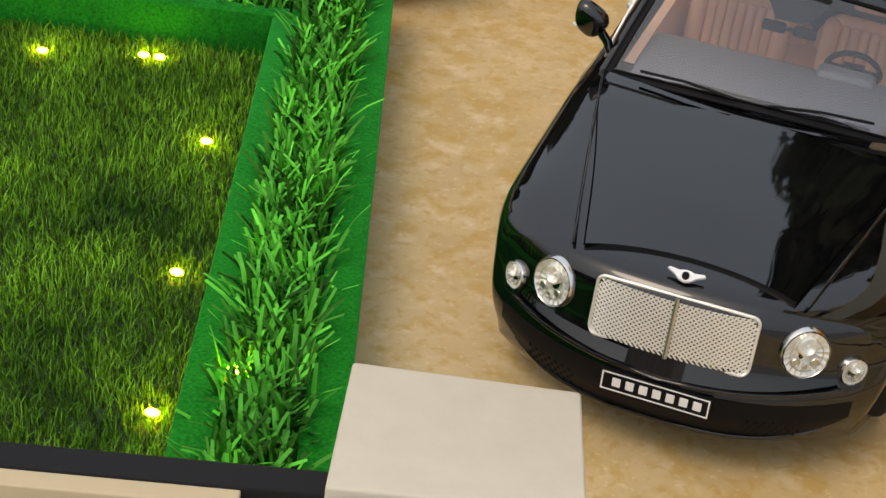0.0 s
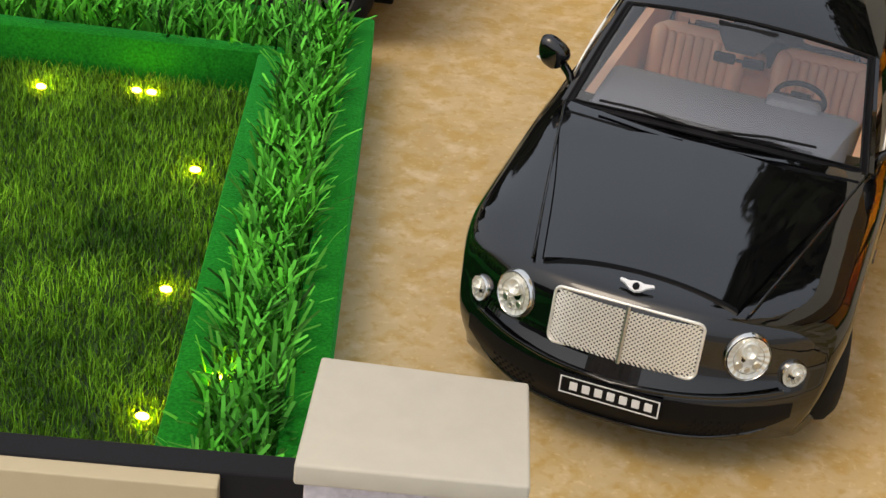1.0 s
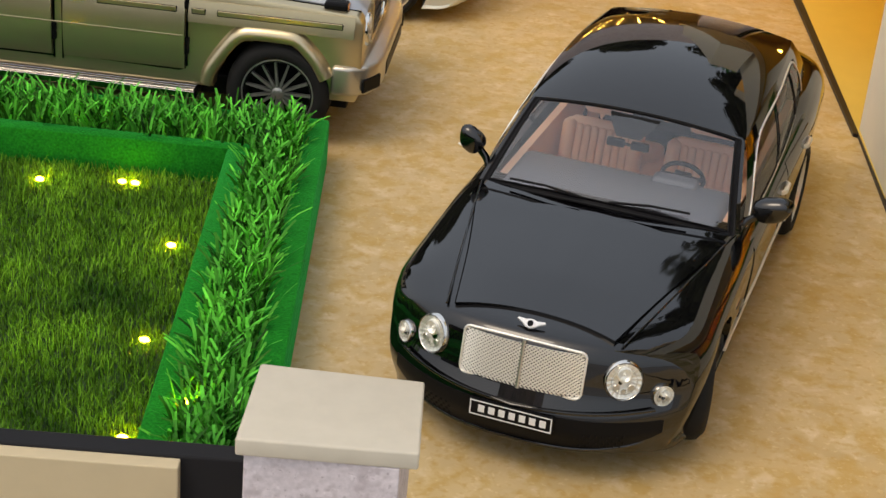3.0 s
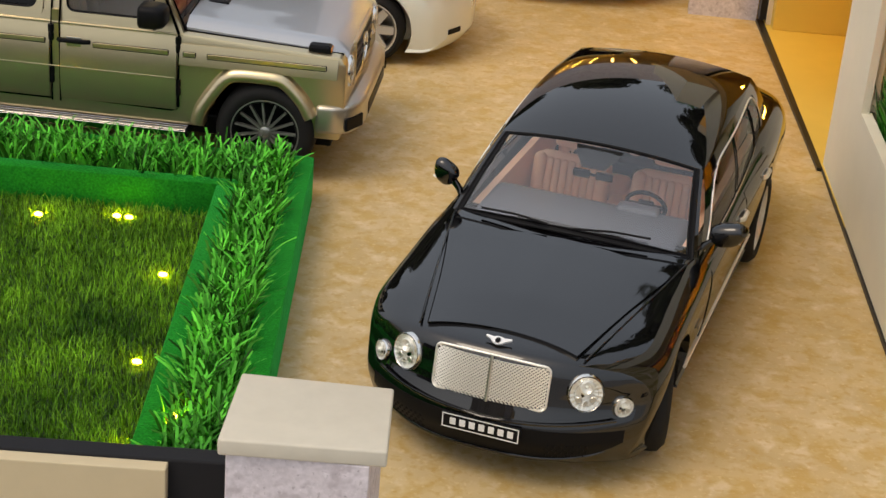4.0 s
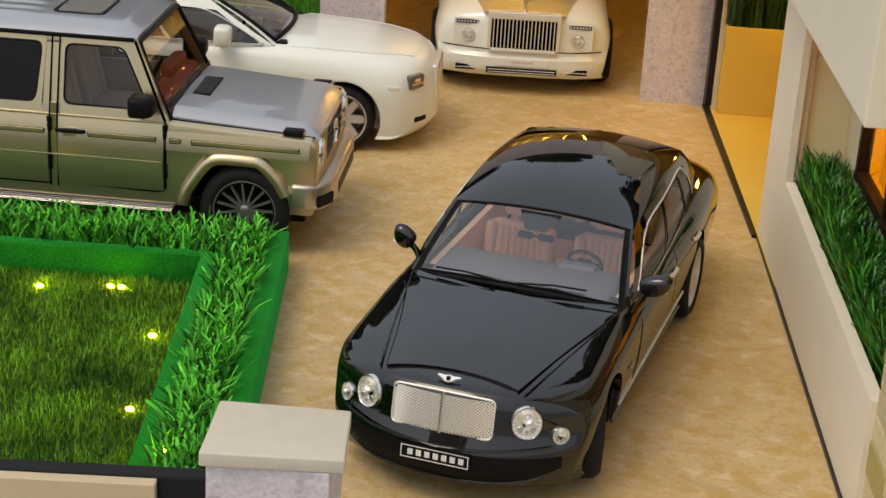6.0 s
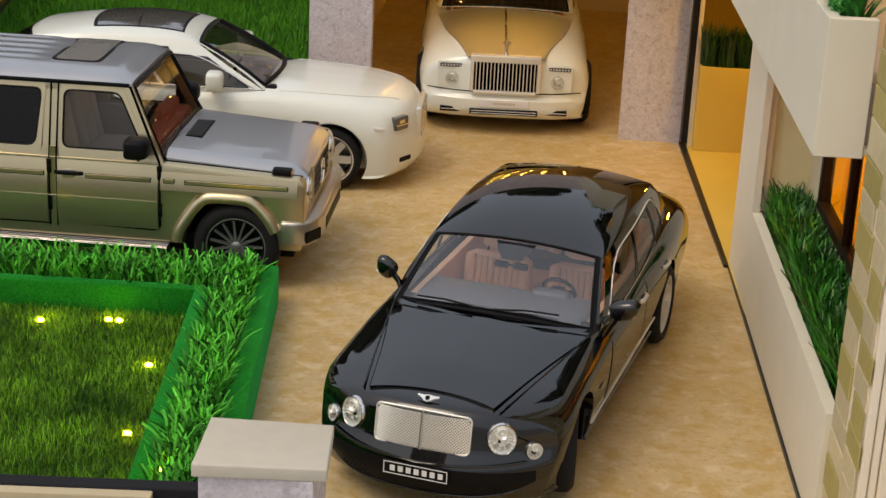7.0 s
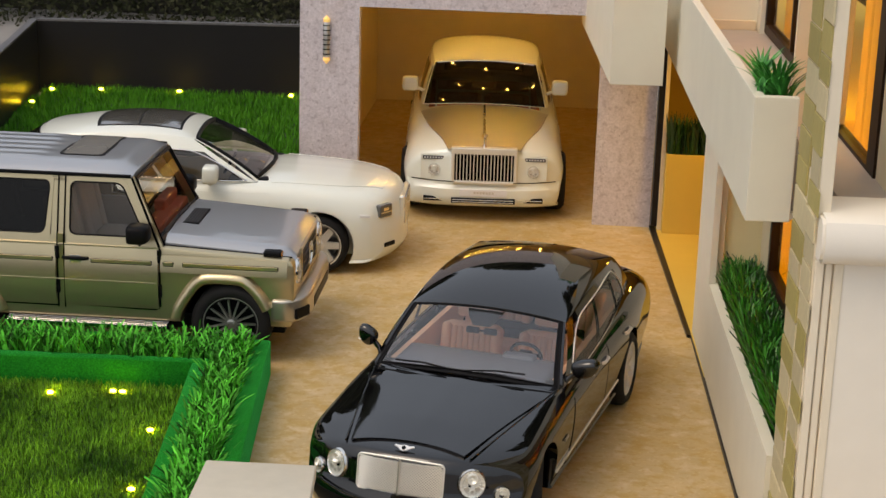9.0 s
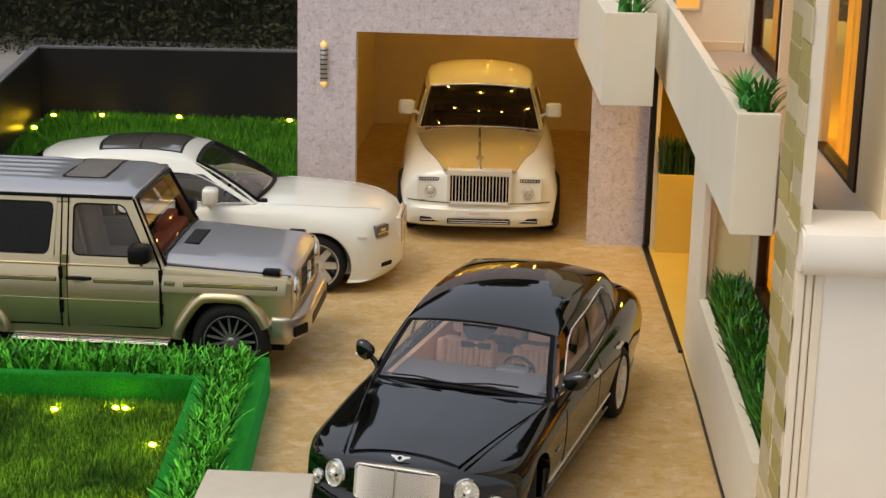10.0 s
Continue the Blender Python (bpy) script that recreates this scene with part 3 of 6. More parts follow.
IVORY = shader("ivory_lacquer", (0.76, 0.78, 0.70), 0.28, coat=0.9)
SILVER_HOOD = shader("brushed_silver", (0.47, 0.46, 0.44), 0.36, metal=0.9, coat=0.15, bump=0.03, bump_scale=60)
OLIVE = shader("olive_silver_metallic", (0.56, 0.475, 0.30), 0.28, metal=0.87, coat=0.5, coat_ior=1.4, bump=0.02, bump_scale=80)
ROOF_GREY = shader("grey_metallic", (0.38, 0.395, 0.42), 0.32, metal=0.5, coat=0.8)
CHROME = shader("chrome", (0.78, 0.76, 0.72), 0.12, metal=1.0)
STEEL = shader("satin_steel", (0.60, 0.58, 0.54), 0.3, metal=1.0)
RIM = shader("alloy_rim", (0.74, 0.73, 0.71), 0.3, metal=0.6)
DARK_SPOKE = shader("grey_alloy", (0.34, 0.335, 0.32), 0.28, metal=0.7)
DARK_RIM = shader("dark_alloy", (0.32, 0.31, 0.30), 0.3, metal=0.95)
RUBBER = shader("tyre_rubber", (0.010, 0.010, 0.011), 0.7, spec=0.2, scale=2, spread=0.3, color2=(0.015, 0.0145, 0.014), bump=0.2, bump_scale=20)
PLASTIC = shader("black_plastic", (0.006, 0.006, 0.007), 0.42, spec=0.1)
WIRE = shader("grille_wire", (0.86, 0.83, 0.75), 0.32, metal=0.5)
SOFT_GAP = shader("grey_seam", (0.30, 0.29, 0.27), 0.8, spec=0.1)
GAP = shader("shut_line", (0.003, 0.003, 0.003), 0.8, spec=0.0)
TAN = shader("tan_leather", (0.92, 0.61, 0.42), 0.5, scale=1.0, spread=0.3, color2=(0.88, 0.55, 0.36), bump=0.15, bump_scale=30)
RED_LEATHER = shader("red_leather", (0.42, 0.10, 0.05), 0.5, bump=0.15, bump_scale=30)
GREY_LEATHER = shader("grey_leather", (0.52, 0.46, 0.38), 0.55, bump=0.15, bump_scale=30)
DASH = shader("dark_dash", (0.035, 0.035, 0.04), 0.55, bump=0.1, bump_scale=20)
GREY_DASH = shader("grey_dash", (0.11, 0.12, 0.145), 0.5, bump=0.1, bump_scale=20)
CABIN_GLASS = glass("cabin_glass", (0.82, 0.81, 0.79), gloss=0.6)
BLACK_GLASS = glass("black_glass", (0.05, 0.048, 0.045), gloss=0.4)
AMBER = shader("amber_lens", (0.55, 0.20, 0.02), 0.2, coat=1.0)
RED_LENS = shader("red_lens", (0.35, 0.01, 0.01), 0.2, coat=1.0)
LAMP_GLASS = glass("lamp_glass", (0.97, 0.97, 0.95), gloss=0.5)
CLEAR_GLASS = glass("clear_windscreen", (0.93, 0.93, 0.94), gloss=1.9)
SMOKED = glass("smoked_glass", (0.5, 0.48, 0.45), gloss=0.9)
HAZE_GLASS = glass("pale_screen", (0.75, 0.73, 0.70), gloss=2.2)
SIDE_GLASS = glass("light_smoked_glass", (0.74, 0.72, 0.68), gloss=0.7)
DARK_GLASS = glass("dark_glass", (0.09, 0.085, 0.08), gloss=0.8)
SILVER_BOWL = shader("silver_bowl", (0.88, 0.87, 0.82), 0.3, metal=0.6)
ROOF_GLASS = shader("roof_glass", (0.09, 0.085, 0.08), 0.12, coat=1.0, spec=0.6)
MESH_GREY = shader("grille_shade", (0.20, 0.19, 0.17), 0.5, metal=0.3)
GREY_GLASS = shader("grey_roof_glass", (0.26, 0.25, 0.235), 0.15, coat=0.6)
PALE_LEATHER = shader("pale_leather", (0.74, 0.66, 0.52), 0.5, bump=0.15, bump_scale=30)
INK = shader("white_ink", (0.75, 0.75, 0.75), 0.4)

# ---- car builders, in centimetres; forward is +y, the car's right is +x ----


def smoothed(keys):
    """A smooth curve through (y, value) pairs, in falling or rising order of y."""
    ks = sorted(keys)
    ys = [k[0] for k in ks]
    vs = [k[1] for k in ks]
    n = len(ks)
    slope = [0.0] * n
    for i in range(n):
        if 0 < i < n - 1:
            a, b = (vs[i] - vs[i - 1]) / (ys[i] - ys[i - 1]), (vs[i + 1] - vs[i]) / (ys[i + 1] - ys[i])
            slope[i] = 0.0 if a * b <= 0 else 2 * a * b / (a + b)
        elif n > 1:
            j = 0 if i == 0 else n - 2
            slope[i] = (vs[j + 1] - vs[j]) / (ys[j + 1] - ys[j])

    def at(y):
        if y <= ys[0]:
            return vs[0]
        if y >= ys[-1]:
            return vs[-1]
        i = max(k for k in range(n - 1) if ys[k] <= y)
        h = ys[i + 1] - ys[i]
        u = (y - ys[i]) / h
        return ((2 * u ** 3 - 3 * u * u + 1) * vs[i] + (u ** 3 - 2 * u * u + u) * h * slope[i]
                + (3 * u * u - 2 * u ** 3) * vs[i + 1] + (u ** 3 - u * u) * h * slope[i + 1])
    return at


def catmull(pts, n):
    """n points along a smooth line through pts."""
    p = [Vector(q) for q in pts]
    p = [2 * p[0] - p[1]] + p + [2 * p[-1] - p[-2]]
    out = []
    m = len(p) - 3
    for k in range(n):
        u = k / (n - 1) * m
        i = min(int(u), m - 1)
        u -= i
        a, b, c, d = p[i:i + 4]
        out.append(0.5 * ((2 * b) + (c - a) * u + (2 * a - 5 * b + 4 * c - d) * u * u + (3 * b - a - 3 * c + d) * u ** 3))
    return out


def tube(name, pts, r, material, parent, label="", closed=False, sides=6):
    """A thin round bar along points, as a mesh."""
    p = [Vector(q) for q in pts]
    n = len(p)
    verts, faces = [], []
    up = Vector((0, 0, 1))
    for i in range(n):
        t = (p[(i + 1) % n] - p[i - 1]) if closed else (p[min(i + 1, n - 1)] - p[max(i - 1, 0)])
        t = t.normalized() if t.length > 1e-9 else Vector((0, 1, 0))
        a = t.cross(up)
        if a.length < 0.05:
            a = t.cross(Vector((1, 0, 0)))
        a.normalize()
        b = t.cross(a)
        for k in range(sides):
            w = 2 * math.pi * k / sides
            verts.append(p[i] + r * (math.cos(w) * a + math.sin(w) * b))
    last = n if closed else n - 1
    for i in range(last):
        for k in range(sides):
            i2, k2 = (i + 1) % n, (k + 1) % sides
            faces.append((i * sides + k, i * sides + k2, i2 * sides + k2, i2 * sides + k))
    if not closed:
        faces += [tuple(range(sides))[::-1], tuple((n - 1) * sides + k for k in range(sides))]
    return raw(name, [tuple(v) for v in verts], faces, material, parent, label, smooth=True, angle=60)


def lathe(bm, prof, axis="x", segs=40, centre=(0, 0, 0), close=False, caps=True):
    """Turns a profile of (along the axis, radius) about an axis through centre."""
    rings = []
    for a, r in prof:
        ring = []
        for k in range(segs):
            w = 2 * math.pi * k / segs
            c, s = r * math.cos(w), r * math.sin(w)
            v = {"x": (a, c, s), "y": (c, a, s), "z": (c, s, a)}[axis]
            ring.append(bm.verts.new((v[0] + centre[0], v[1] + centre[1], v[2] + centre[2])))
        rings.append(ring)
    for i in range(len(rings) - 1 + (1 if close else 0)):
        r0, r1 = rings[i], rings[(i + 1) % len(rings)]
        for k in range(segs):
            bm.faces.new((r0[k], r0[(k + 1) % segs], r1[(k + 1) % segs], r1[k]))
    if not close and caps:
        bm.faces.new(rings[0][::-1])
        bm.faces.new(rings[-1])
    bmesh.ops.recalc_face_normals(bm, faces=bm.faces)


class Shell:
    """The lower body of a car: bowed cross-sections along y, with rounded nose and tail."""

    def __init__(self, rows, nose, tail, round_front=0.6, round_rear=0.7):
        cols = list(zip(*rows))
        self.f = [smoothed(list(zip(cols[0], c))) for c in cols[1:]]
        self.y1, self.y0 = rows[0][0], rows[-1][0]
        self.nose, self.tail, self.rf, self.rr = nose, tail, round_front, round_rear

    def half(self, y, n=26, inset=0.0):
        zt, xe, ze, xs, zs, xb, zb = [f(y) for f in self.f]
        pts = [(0, 0, zt), (xe * 0.55, 0, zt - (zt - ze) * 0.22), (xe, 0, ze), (xe + (xs - xe) * 0.68, 0, ze - (ze - zs) * 0.30), (xs, 0, zs),
               (xs - 0.06, 0, (zs + zb) / 2), (xb, 0, zb + 0.25), (xb - 0.35, 0, zb), (0, 0, zb)]
        ring = catmull(pts, n)
        if inset:
            zc = (zt + zb) / 2
            out = []
            for v in ring:
                kz = max(0.0, 1 - inset / max(zt - zc, 0.1))
                kx = max(0.0, 1 - inset / xs)
                out.append(Vector((v.x * kx, 0, zc + (v.z - zc) * kz)))
            ring = out
        return ring

    def bow(self, s, x, z):
        span = 5.0
        k = max(0.0, (s - (self.y1 - span)) / span)
        y = s
        if k > 0:
            y += k * k * (self.nose(x, z) - self.y1)
        k = max(0.0, ((self.y0 + span) - s) / span)
        if k > 0:
            y += k * k * (self.tail(x, z) - self.y0)
        return y

    def stations(self):
        out = []
        for k in range(6):
            a = math.pi / 2 * k / 5
            out.append((self.y1 - self.rf * (1 - math.cos(a)), self.rf * (1 - math.sin(a))))
        n = 56
        top, low = self.y1 - self.rf, self.y0 + self.rr
        for k in range(1, n):
            out.append((top + (low - top) * k / n, 0.0))
        for k in range(6):
            a = math.pi / 2 * (1 - k / 5)
            out.append((self.y0 + self.rr * (1 - math.cos(a)), self.rr * (1 - math.sin(a))))
        return out

    def mesh(self):
        bm = bmesh.new()
        n = 26
        rings = []
        for s, inset in self.stations():
            h = self.half(s, n, inset)
            ring = [bm.verts.new((v.x, self.bow(s, v.x, v.z), v.z)) for v in h]
            ring += [bm.verts.new((-v.x, self.bow(s, v.x, v.z), v.z)) for v in h[-2:0:-1]]
            rings.append(ring)
        m = len(rings[0])
        for a, b in zip(rings, rings[1:]):
            for k in range(m):
                bm.faces.new((a[k], a[(k + 1) % m], b[(k + 1) % m], b[k]))
        for ring, fun, flip in ((rings[0], self.nose, False), (rings[-1], self.tail, True)):
            cols = 15
            prev = None
            for i in range(1, n - 1):
                r, l = ring[i], ring[m - i]
                row = [r]
                for c in range(1, cols):
                    x = r.co.x + (l.co.x - r.co.x) * c / cols
                    row.append(bm.verts.new((x, fun(x, r.co.z), r.co.z)))
                row.append(l)
                if prev:
                    for c in range(cols):
                        bm.faces.new((prev[c], row[c], row[c + 1], prev[c + 1]))
                else:
                    for c in range(cols):
                        bm.faces.new((ring[0], row[c], row[c + 1]))
                prev = row
            for c in range(cols):
                bm.faces.new((prev[c], ring[n - 1], prev[c + 1]))
        bmesh.ops.remove_doubles(bm, verts=bm.verts, dist=1e-4)
        bmesh.ops.recalc_face_normals(bm, faces=bm.faces)
        return bm

    def top(self, x, y):
        """Height of the body over (x, y)."""
        h = self.half(y, 60)
        ax = abs(x)
        for a, b in zip(h, h[1:]):
            if a.x <= ax <= b.x and b.x > a.x:
                return a.z + (b.z - a.z) * (ax - a.x) / (b.x - a.x)
        return h[0].z

    def side(self, y, z):
        """Half width of the body at (y, z)."""
        h = self.half(y, 60)
        best = 0
        for a, b in zip(h, h[1:]):
            if min(a.z, b.z) <= z <= max(a.z, b.z) and abs(a.z - b.z) > 1e-6:
                best = max(best, a.x + (b.x - a.x) * (z - a.z) / (b.z - a.z))
        return best or h[0].x


def carve(ob, cutters):
    """Cuts closed meshes out of a mesh object for good."""
    for c in cutters:
        md = ob.modifiers.new("cut", "BOOLEAN")
        md.operation, md.object, md.solver = "DIFFERENCE", c, "EXACT"
    bpy.context.view_layer.update()
    deps = bpy.context.evaluated_depsgraph_get()
    me = bpy.data.meshes.new_from_object(ob.evaluated_get(deps))
    old = ob.data
    ob.modifiers.clear()
    ob.data = me
    me.name = old.name
    bpy.data.meshes.remove(old)
    for c in cutters:
        d = c.data
        bpy.data.objects.remove(c)
        bpy.data.meshes.remove(d)


def body_mesh(shell, material, parent, wheels, arch, cabin=None, depth=2.6):
    """The painted lower body, with wheel arches cut in and the cabin open at the top."""
    ob = part("body", shell.mesh(), material, parent)
    cut = []
    for y, z in wheels:
        for sx in (-1, 1):
            bm = bmesh.new()
            w = shell.side(y, z + 0.5)
            lathe(bm, [(sx * (w - depth), arch), (sx * (w + 1.5), arch)], "x", 40, (0, y, z))
            cut.append(part("cutter", bm, GAP, m=parent.matrix_world))
    carve(ob, cut)
    me = ob.data
    if cabin:
        bm = bmesh.new()
        bm.from_mesh(me)
        ya, yb, margin = cabin
        gone = []
        for f in bm.faces:
            c = f.calc_center_median() / CM
            f.normal_update()
            if ya < c.y < yb and f.normal.z > 0.6 and abs(c.x) < shell.f[1](c.y) - margin and c.z > 3.5:
                gone.append(f)
        bmesh.ops.delete(bm, geom=gone, context="FACES")
        bm.to_mesh(me)
        bm.free()
    if not me.materials:
        me.materials.append(material)
    me.shade_smooth()
    me.set_sharp_from_angle(angle=radians(38))
    return ob


class Cabin:
    """The glasshouse: belt loop and roof loop, each of four bowed edges (front, right, rear, left)."""

    def __init__(self, belt, roof, bulge=0.12, crown=0.35):
        self.belt, self.roof, self.bulge, self.crown = belt, roof, bulge, crown

    def edge(self, loop, seg, u):
        (fx, fy, fz), (fmy, fmz), (sx, sy, sz), (rx, ry, rz), (rmy, rmz) = loop
        def quad(a, b, c):
            a, b, c = Vector(a), Vector(b), Vector(c)
            m = 2 * b - 0.5 * (a + c)
            return (1 - u) ** 2 * a + 2 * u * (1 - u) * m + u * u * c
        if seg == 0:
            return quad((-fx, fy, fz), (0, fmy, fmz), (fx, fy, fz))
        if seg == 1:
            return quad((fx, fy, fz), (sx, sy, sz), (rx, ry, rz))
        if seg == 2:
            return quad((rx, ry, rz), (0, rmy, rmz), (-rx, ry, rz))
        return quad((-rx, ry, rz), (-sx, sy, sz), (-fx, fy, fz))

    def at(self, seg, u, t):
        a, b = self.edge(self.belt, seg, u), self.edge(self.roof, seg, u)
        p = a.lerp(b, t)
        d = Vector((p.x, 0, 0)) if seg in (1, 3) else Vector((0, 1 if seg == 0 else -1, 0.5))
        if d.length > 0:
            d.normalize()
        return p + d * self.bulge * 4 * t * (1 - t)

    def build(self, parent, paint, panes, roof_paint=None, trim=CHROME, trim_r=0.05, loop=None, screen_r=None):
        """panes: (seg, u0, u1, t0, t1, material, name)."""
        verts, index, shell, glass_faces = [], {}, [], {i: [] for i in range(len(panes))}

        def vid(p):
            k = (round(p.x, 4), round(p.y, 4), round(p.z, 4))
            if k not in index:
                index[k] = len(verts)
                verts.append(tuple(p))
            return index[k]
        ts = sorted({round(k / 8, 4) for k in range(9)} | {t for w in panes for t in w[3:5]})
        for seg in range(4):
            us = sorted({round(k / 20, 4) for k in range(21)} | {u for w in panes if w[0] == seg for u in w[1:3]})
            for u0, u1 in zip(us, us[1:]):
                for t0, t1 in zip(ts, ts[1:]):
                    cu, ct = (u0 + u1) / 2, (t0 + t1) / 2
                    f = tuple(vid(self.at(seg, u, t)) for u, t in ((u0, t0), (u0, t1), (u1, t1), (u1, t0)))
                    hit = [i for i, w in enumerate(panes) if w[0] == seg and w[1] < cu < w[2] and w[3] < ct < w[4]]
                    (glass_faces[hit[0]] if hit else shell).append(f)
        raw("roof_frame", verts, [list(f) for f in shell], paint, parent, "painted roof pillars", smooth=True, angle=50)
        for i, w in enumerate(panes):
            used = sorted({v for f in glass_faces[i] for v in f})
            back = {v: k for k, v in enumerate(used)}
            pane = raw(w[6], [verts[v] for v in used], [[back[v] for v in f] for f in glass_faces[i]], w[5], parent, smooth=True, angle=80)
            pane.visible_shadow = False
            seg, u0, u1, t0, t1 = w[:5]
            n = 14
            line = [self.at(seg, u0 + (u1 - u0) * k / n, t0) for k in range(n)] + [self.at(seg, u1, t0 + (t1 - t0) * k / 6) for k in range(6)]
            line += [self.at(seg, u1 + (u0 - u1) * k / n, t1) for k in range(n)] + [self.at(seg, u0, t1 + (t0 - t1) * k / 6) for k in range(6)]
            if loop and seg in (1, 3):
                tube("seal", line, 0.03, PLASTIC, pane, closed=True)
            else:
                tube("trim", line, trim_r if seg in (1, 3) else (screen_r if seg == 0 else None) or trim_r, trim if seg in (1, 3) else PLASTIC, pane, closed=True)
        for seg in (1, 3) if loop else ():
            u0, u1, t0, t1 = loop
            ring = [(u0, t0 + 0.04), (u0 + 0.015, t0), ((u0 + u1) / 2, t0), (u1 - 0.04, t0), (u1, t0 + 0.12), (u1 - 0.02, t1 - 0.25), (u1 - 0.08, t1), ((u0 + u1) / 2, t1), (u0 + 0.16, t1), (u0 + 0.075, t1 - 0.07), (u0 + 0.02, t1 - 0.28)]
            ring = [(a, b, 0) for a, b in ring]
            pts = [self.at(seg, q.x if seg == 1 else 1 - q.x, q.y) for q in catmull(ring + ring[:1], 90)[:-1]]
            tube("window_trim", pts, trim_r, trim, parent, "chrome side window surround", closed=True)
        # roof: one smooth sheet between the four edges, rounded down at its rim
        n = 28
        knots = [-math.cos(math.pi * k / n) for k in range(n + 1)]
        verts = [tuple(self.sheet(u, v)) for v in knots for u in knots]
        w = n + 1
        faces = [[r * w + k, r * w + k + 1, (r + 1) * w + k + 1, (r + 1) * w + k] for r in range(n) for k in range(n)]
        raw("roof", verts, faces, roof_paint or paint, parent, smooth=True, angle=80)

    def sheet(self, u, v):
        """Roof point for u from -1 (left) to 1 (right), v from -1 (rear) to 1 (front)."""
        s, t = (u + 1) / 2, (v + 1) / 2
        front, rear = self.at(0, s, 1), self.at(2, 1 - s, 1)
        left, right = self.at(3, t, 1), self.at(1, 1 - t, 1)
        c00, c10, c01, c11 = self.at(3, 0, 1), self.at(1, 1, 1), self.at(0, 0, 1), self.at(0, 1, 1)
        p = (1 - t) * rear + t * front + (1 - s) * left + s * right
        p = p - ((1 - s) * (1 - t) * c00 + s * (1 - t) * c10 + (1 - s) * t * c01 + s * t * c11)
        p.z += self.crown * (1 - abs(u) ** 2.3) ** 0.62 * (1 - abs(v) ** 2.1)
        return p


def wheel(parent, x, y, z, r, rim_r, width, spokes, rim_mat, steer=0.0, double=False, name="wheel", barrel=None, hub_r=0.36, spoke=None):
    """A tyre with a spoked rim and hub; the outer face looks away from the car's middle."""
    sgn = 1 if x > 0 else -1
    hub = empty(name)
    hub.parent = parent
    hub.matrix_basis = pose(x * CM, y * CM, z * CM, 0, 0, steer)
    w = width / 2
    bm = bmesh.new()
    prof = [(-w + 0.1, rim_r), (-w, rim_r + 0.12), (-w, r - 0.28), (-w + 0.22, r - 0.04), (-w * 0.4, r), (w * 0.4, r), (w - 0.22, r - 0.04), (w, r - 0.28), (w, rim_r + 0.12), (w - 0.1, rim_r)]
    lathe(bm, prof, "x", 48, close=True)
    t = part("tyre", bm, RUBBER, hub, "black rubber tyre", smooth=True, angle=50)
    bm = bmesh.new()
    o = sgn * (w - 0.12)
    lathe(bm, [(-sgn * w * 0.6, rim_r - 0.02), (o, rim_r), (o, rim_r - 0.13), (o - sgn * 0.1, rim_r - 0.18), (-sgn * w * 0.2, rim_r - 0.3), (-sgn * w * 0.3, rim_r * 0.3)], "x", 48)
    part("barrel", bm, barrel or rim_mat, hub, smooth=True, angle=35)
    bm = bmesh.new()
    lathe(bm, [(o - sgn * 0.3, rim_r + 0.01), (o + sgn * 0.02, rim_r + 0.02), (o + sgn * 0.03, rim_r - 0.06), (o - sgn * 0.06, rim_r - 0.1)], "x", 48, close=True)
    lathe(bm, [(o - sgn * 0.55, hub_r + 0.06), (o - sgn * 0.1, hub_r), (o - sgn * 0.04, hub_r * 0.6)], "x", 20)
    for k in range(spokes):
        a = 2 * math.pi * k / spokes
        for off in ((-0.085, 0.085) if double else (0.0,)):
            v = []
            hw = spoke or (0.06 if double else max(0.04, rim_r * 0.42 / spokes))
            for rr, xx, ww in ((0.25, o - sgn * 0.12, hw * 1.3), (rim_r - 0.1, o - sgn * 0.06, hw)):
                for s2 in (-1, 1):
                    for d in (0, -sgn * 0.22):
                        c = off * (rr / rim_r + 0.3) + s2 * ww
                        v.append(bm.verts.new((xx + d, rr * math.cos(a) - c * math.sin(a), rr * math.sin(a) + c * math.cos(a))))
            for f in ((0, 2, 6, 4), (1, 5, 7, 3), (0, 4, 5, 1), (2, 3, 7, 6)):
                bm.faces.new([v[i] for i in f])
    bmesh.ops.recalc_face_normals(bm, faces=bm.faces)
    part("rim", bm, rim_mat, hub, "spoked alloy rim", smooth=True, angle=35)
    bm = bmesh.new()
    lathe(bm, [(-w * 0.9 * sgn, rim_r * 0.96), (-w * 0.35 * sgn, rim_r * 0.93)], "x", 24)
    part("brake_drum", bm, PLASTIC, hub)
    return hub


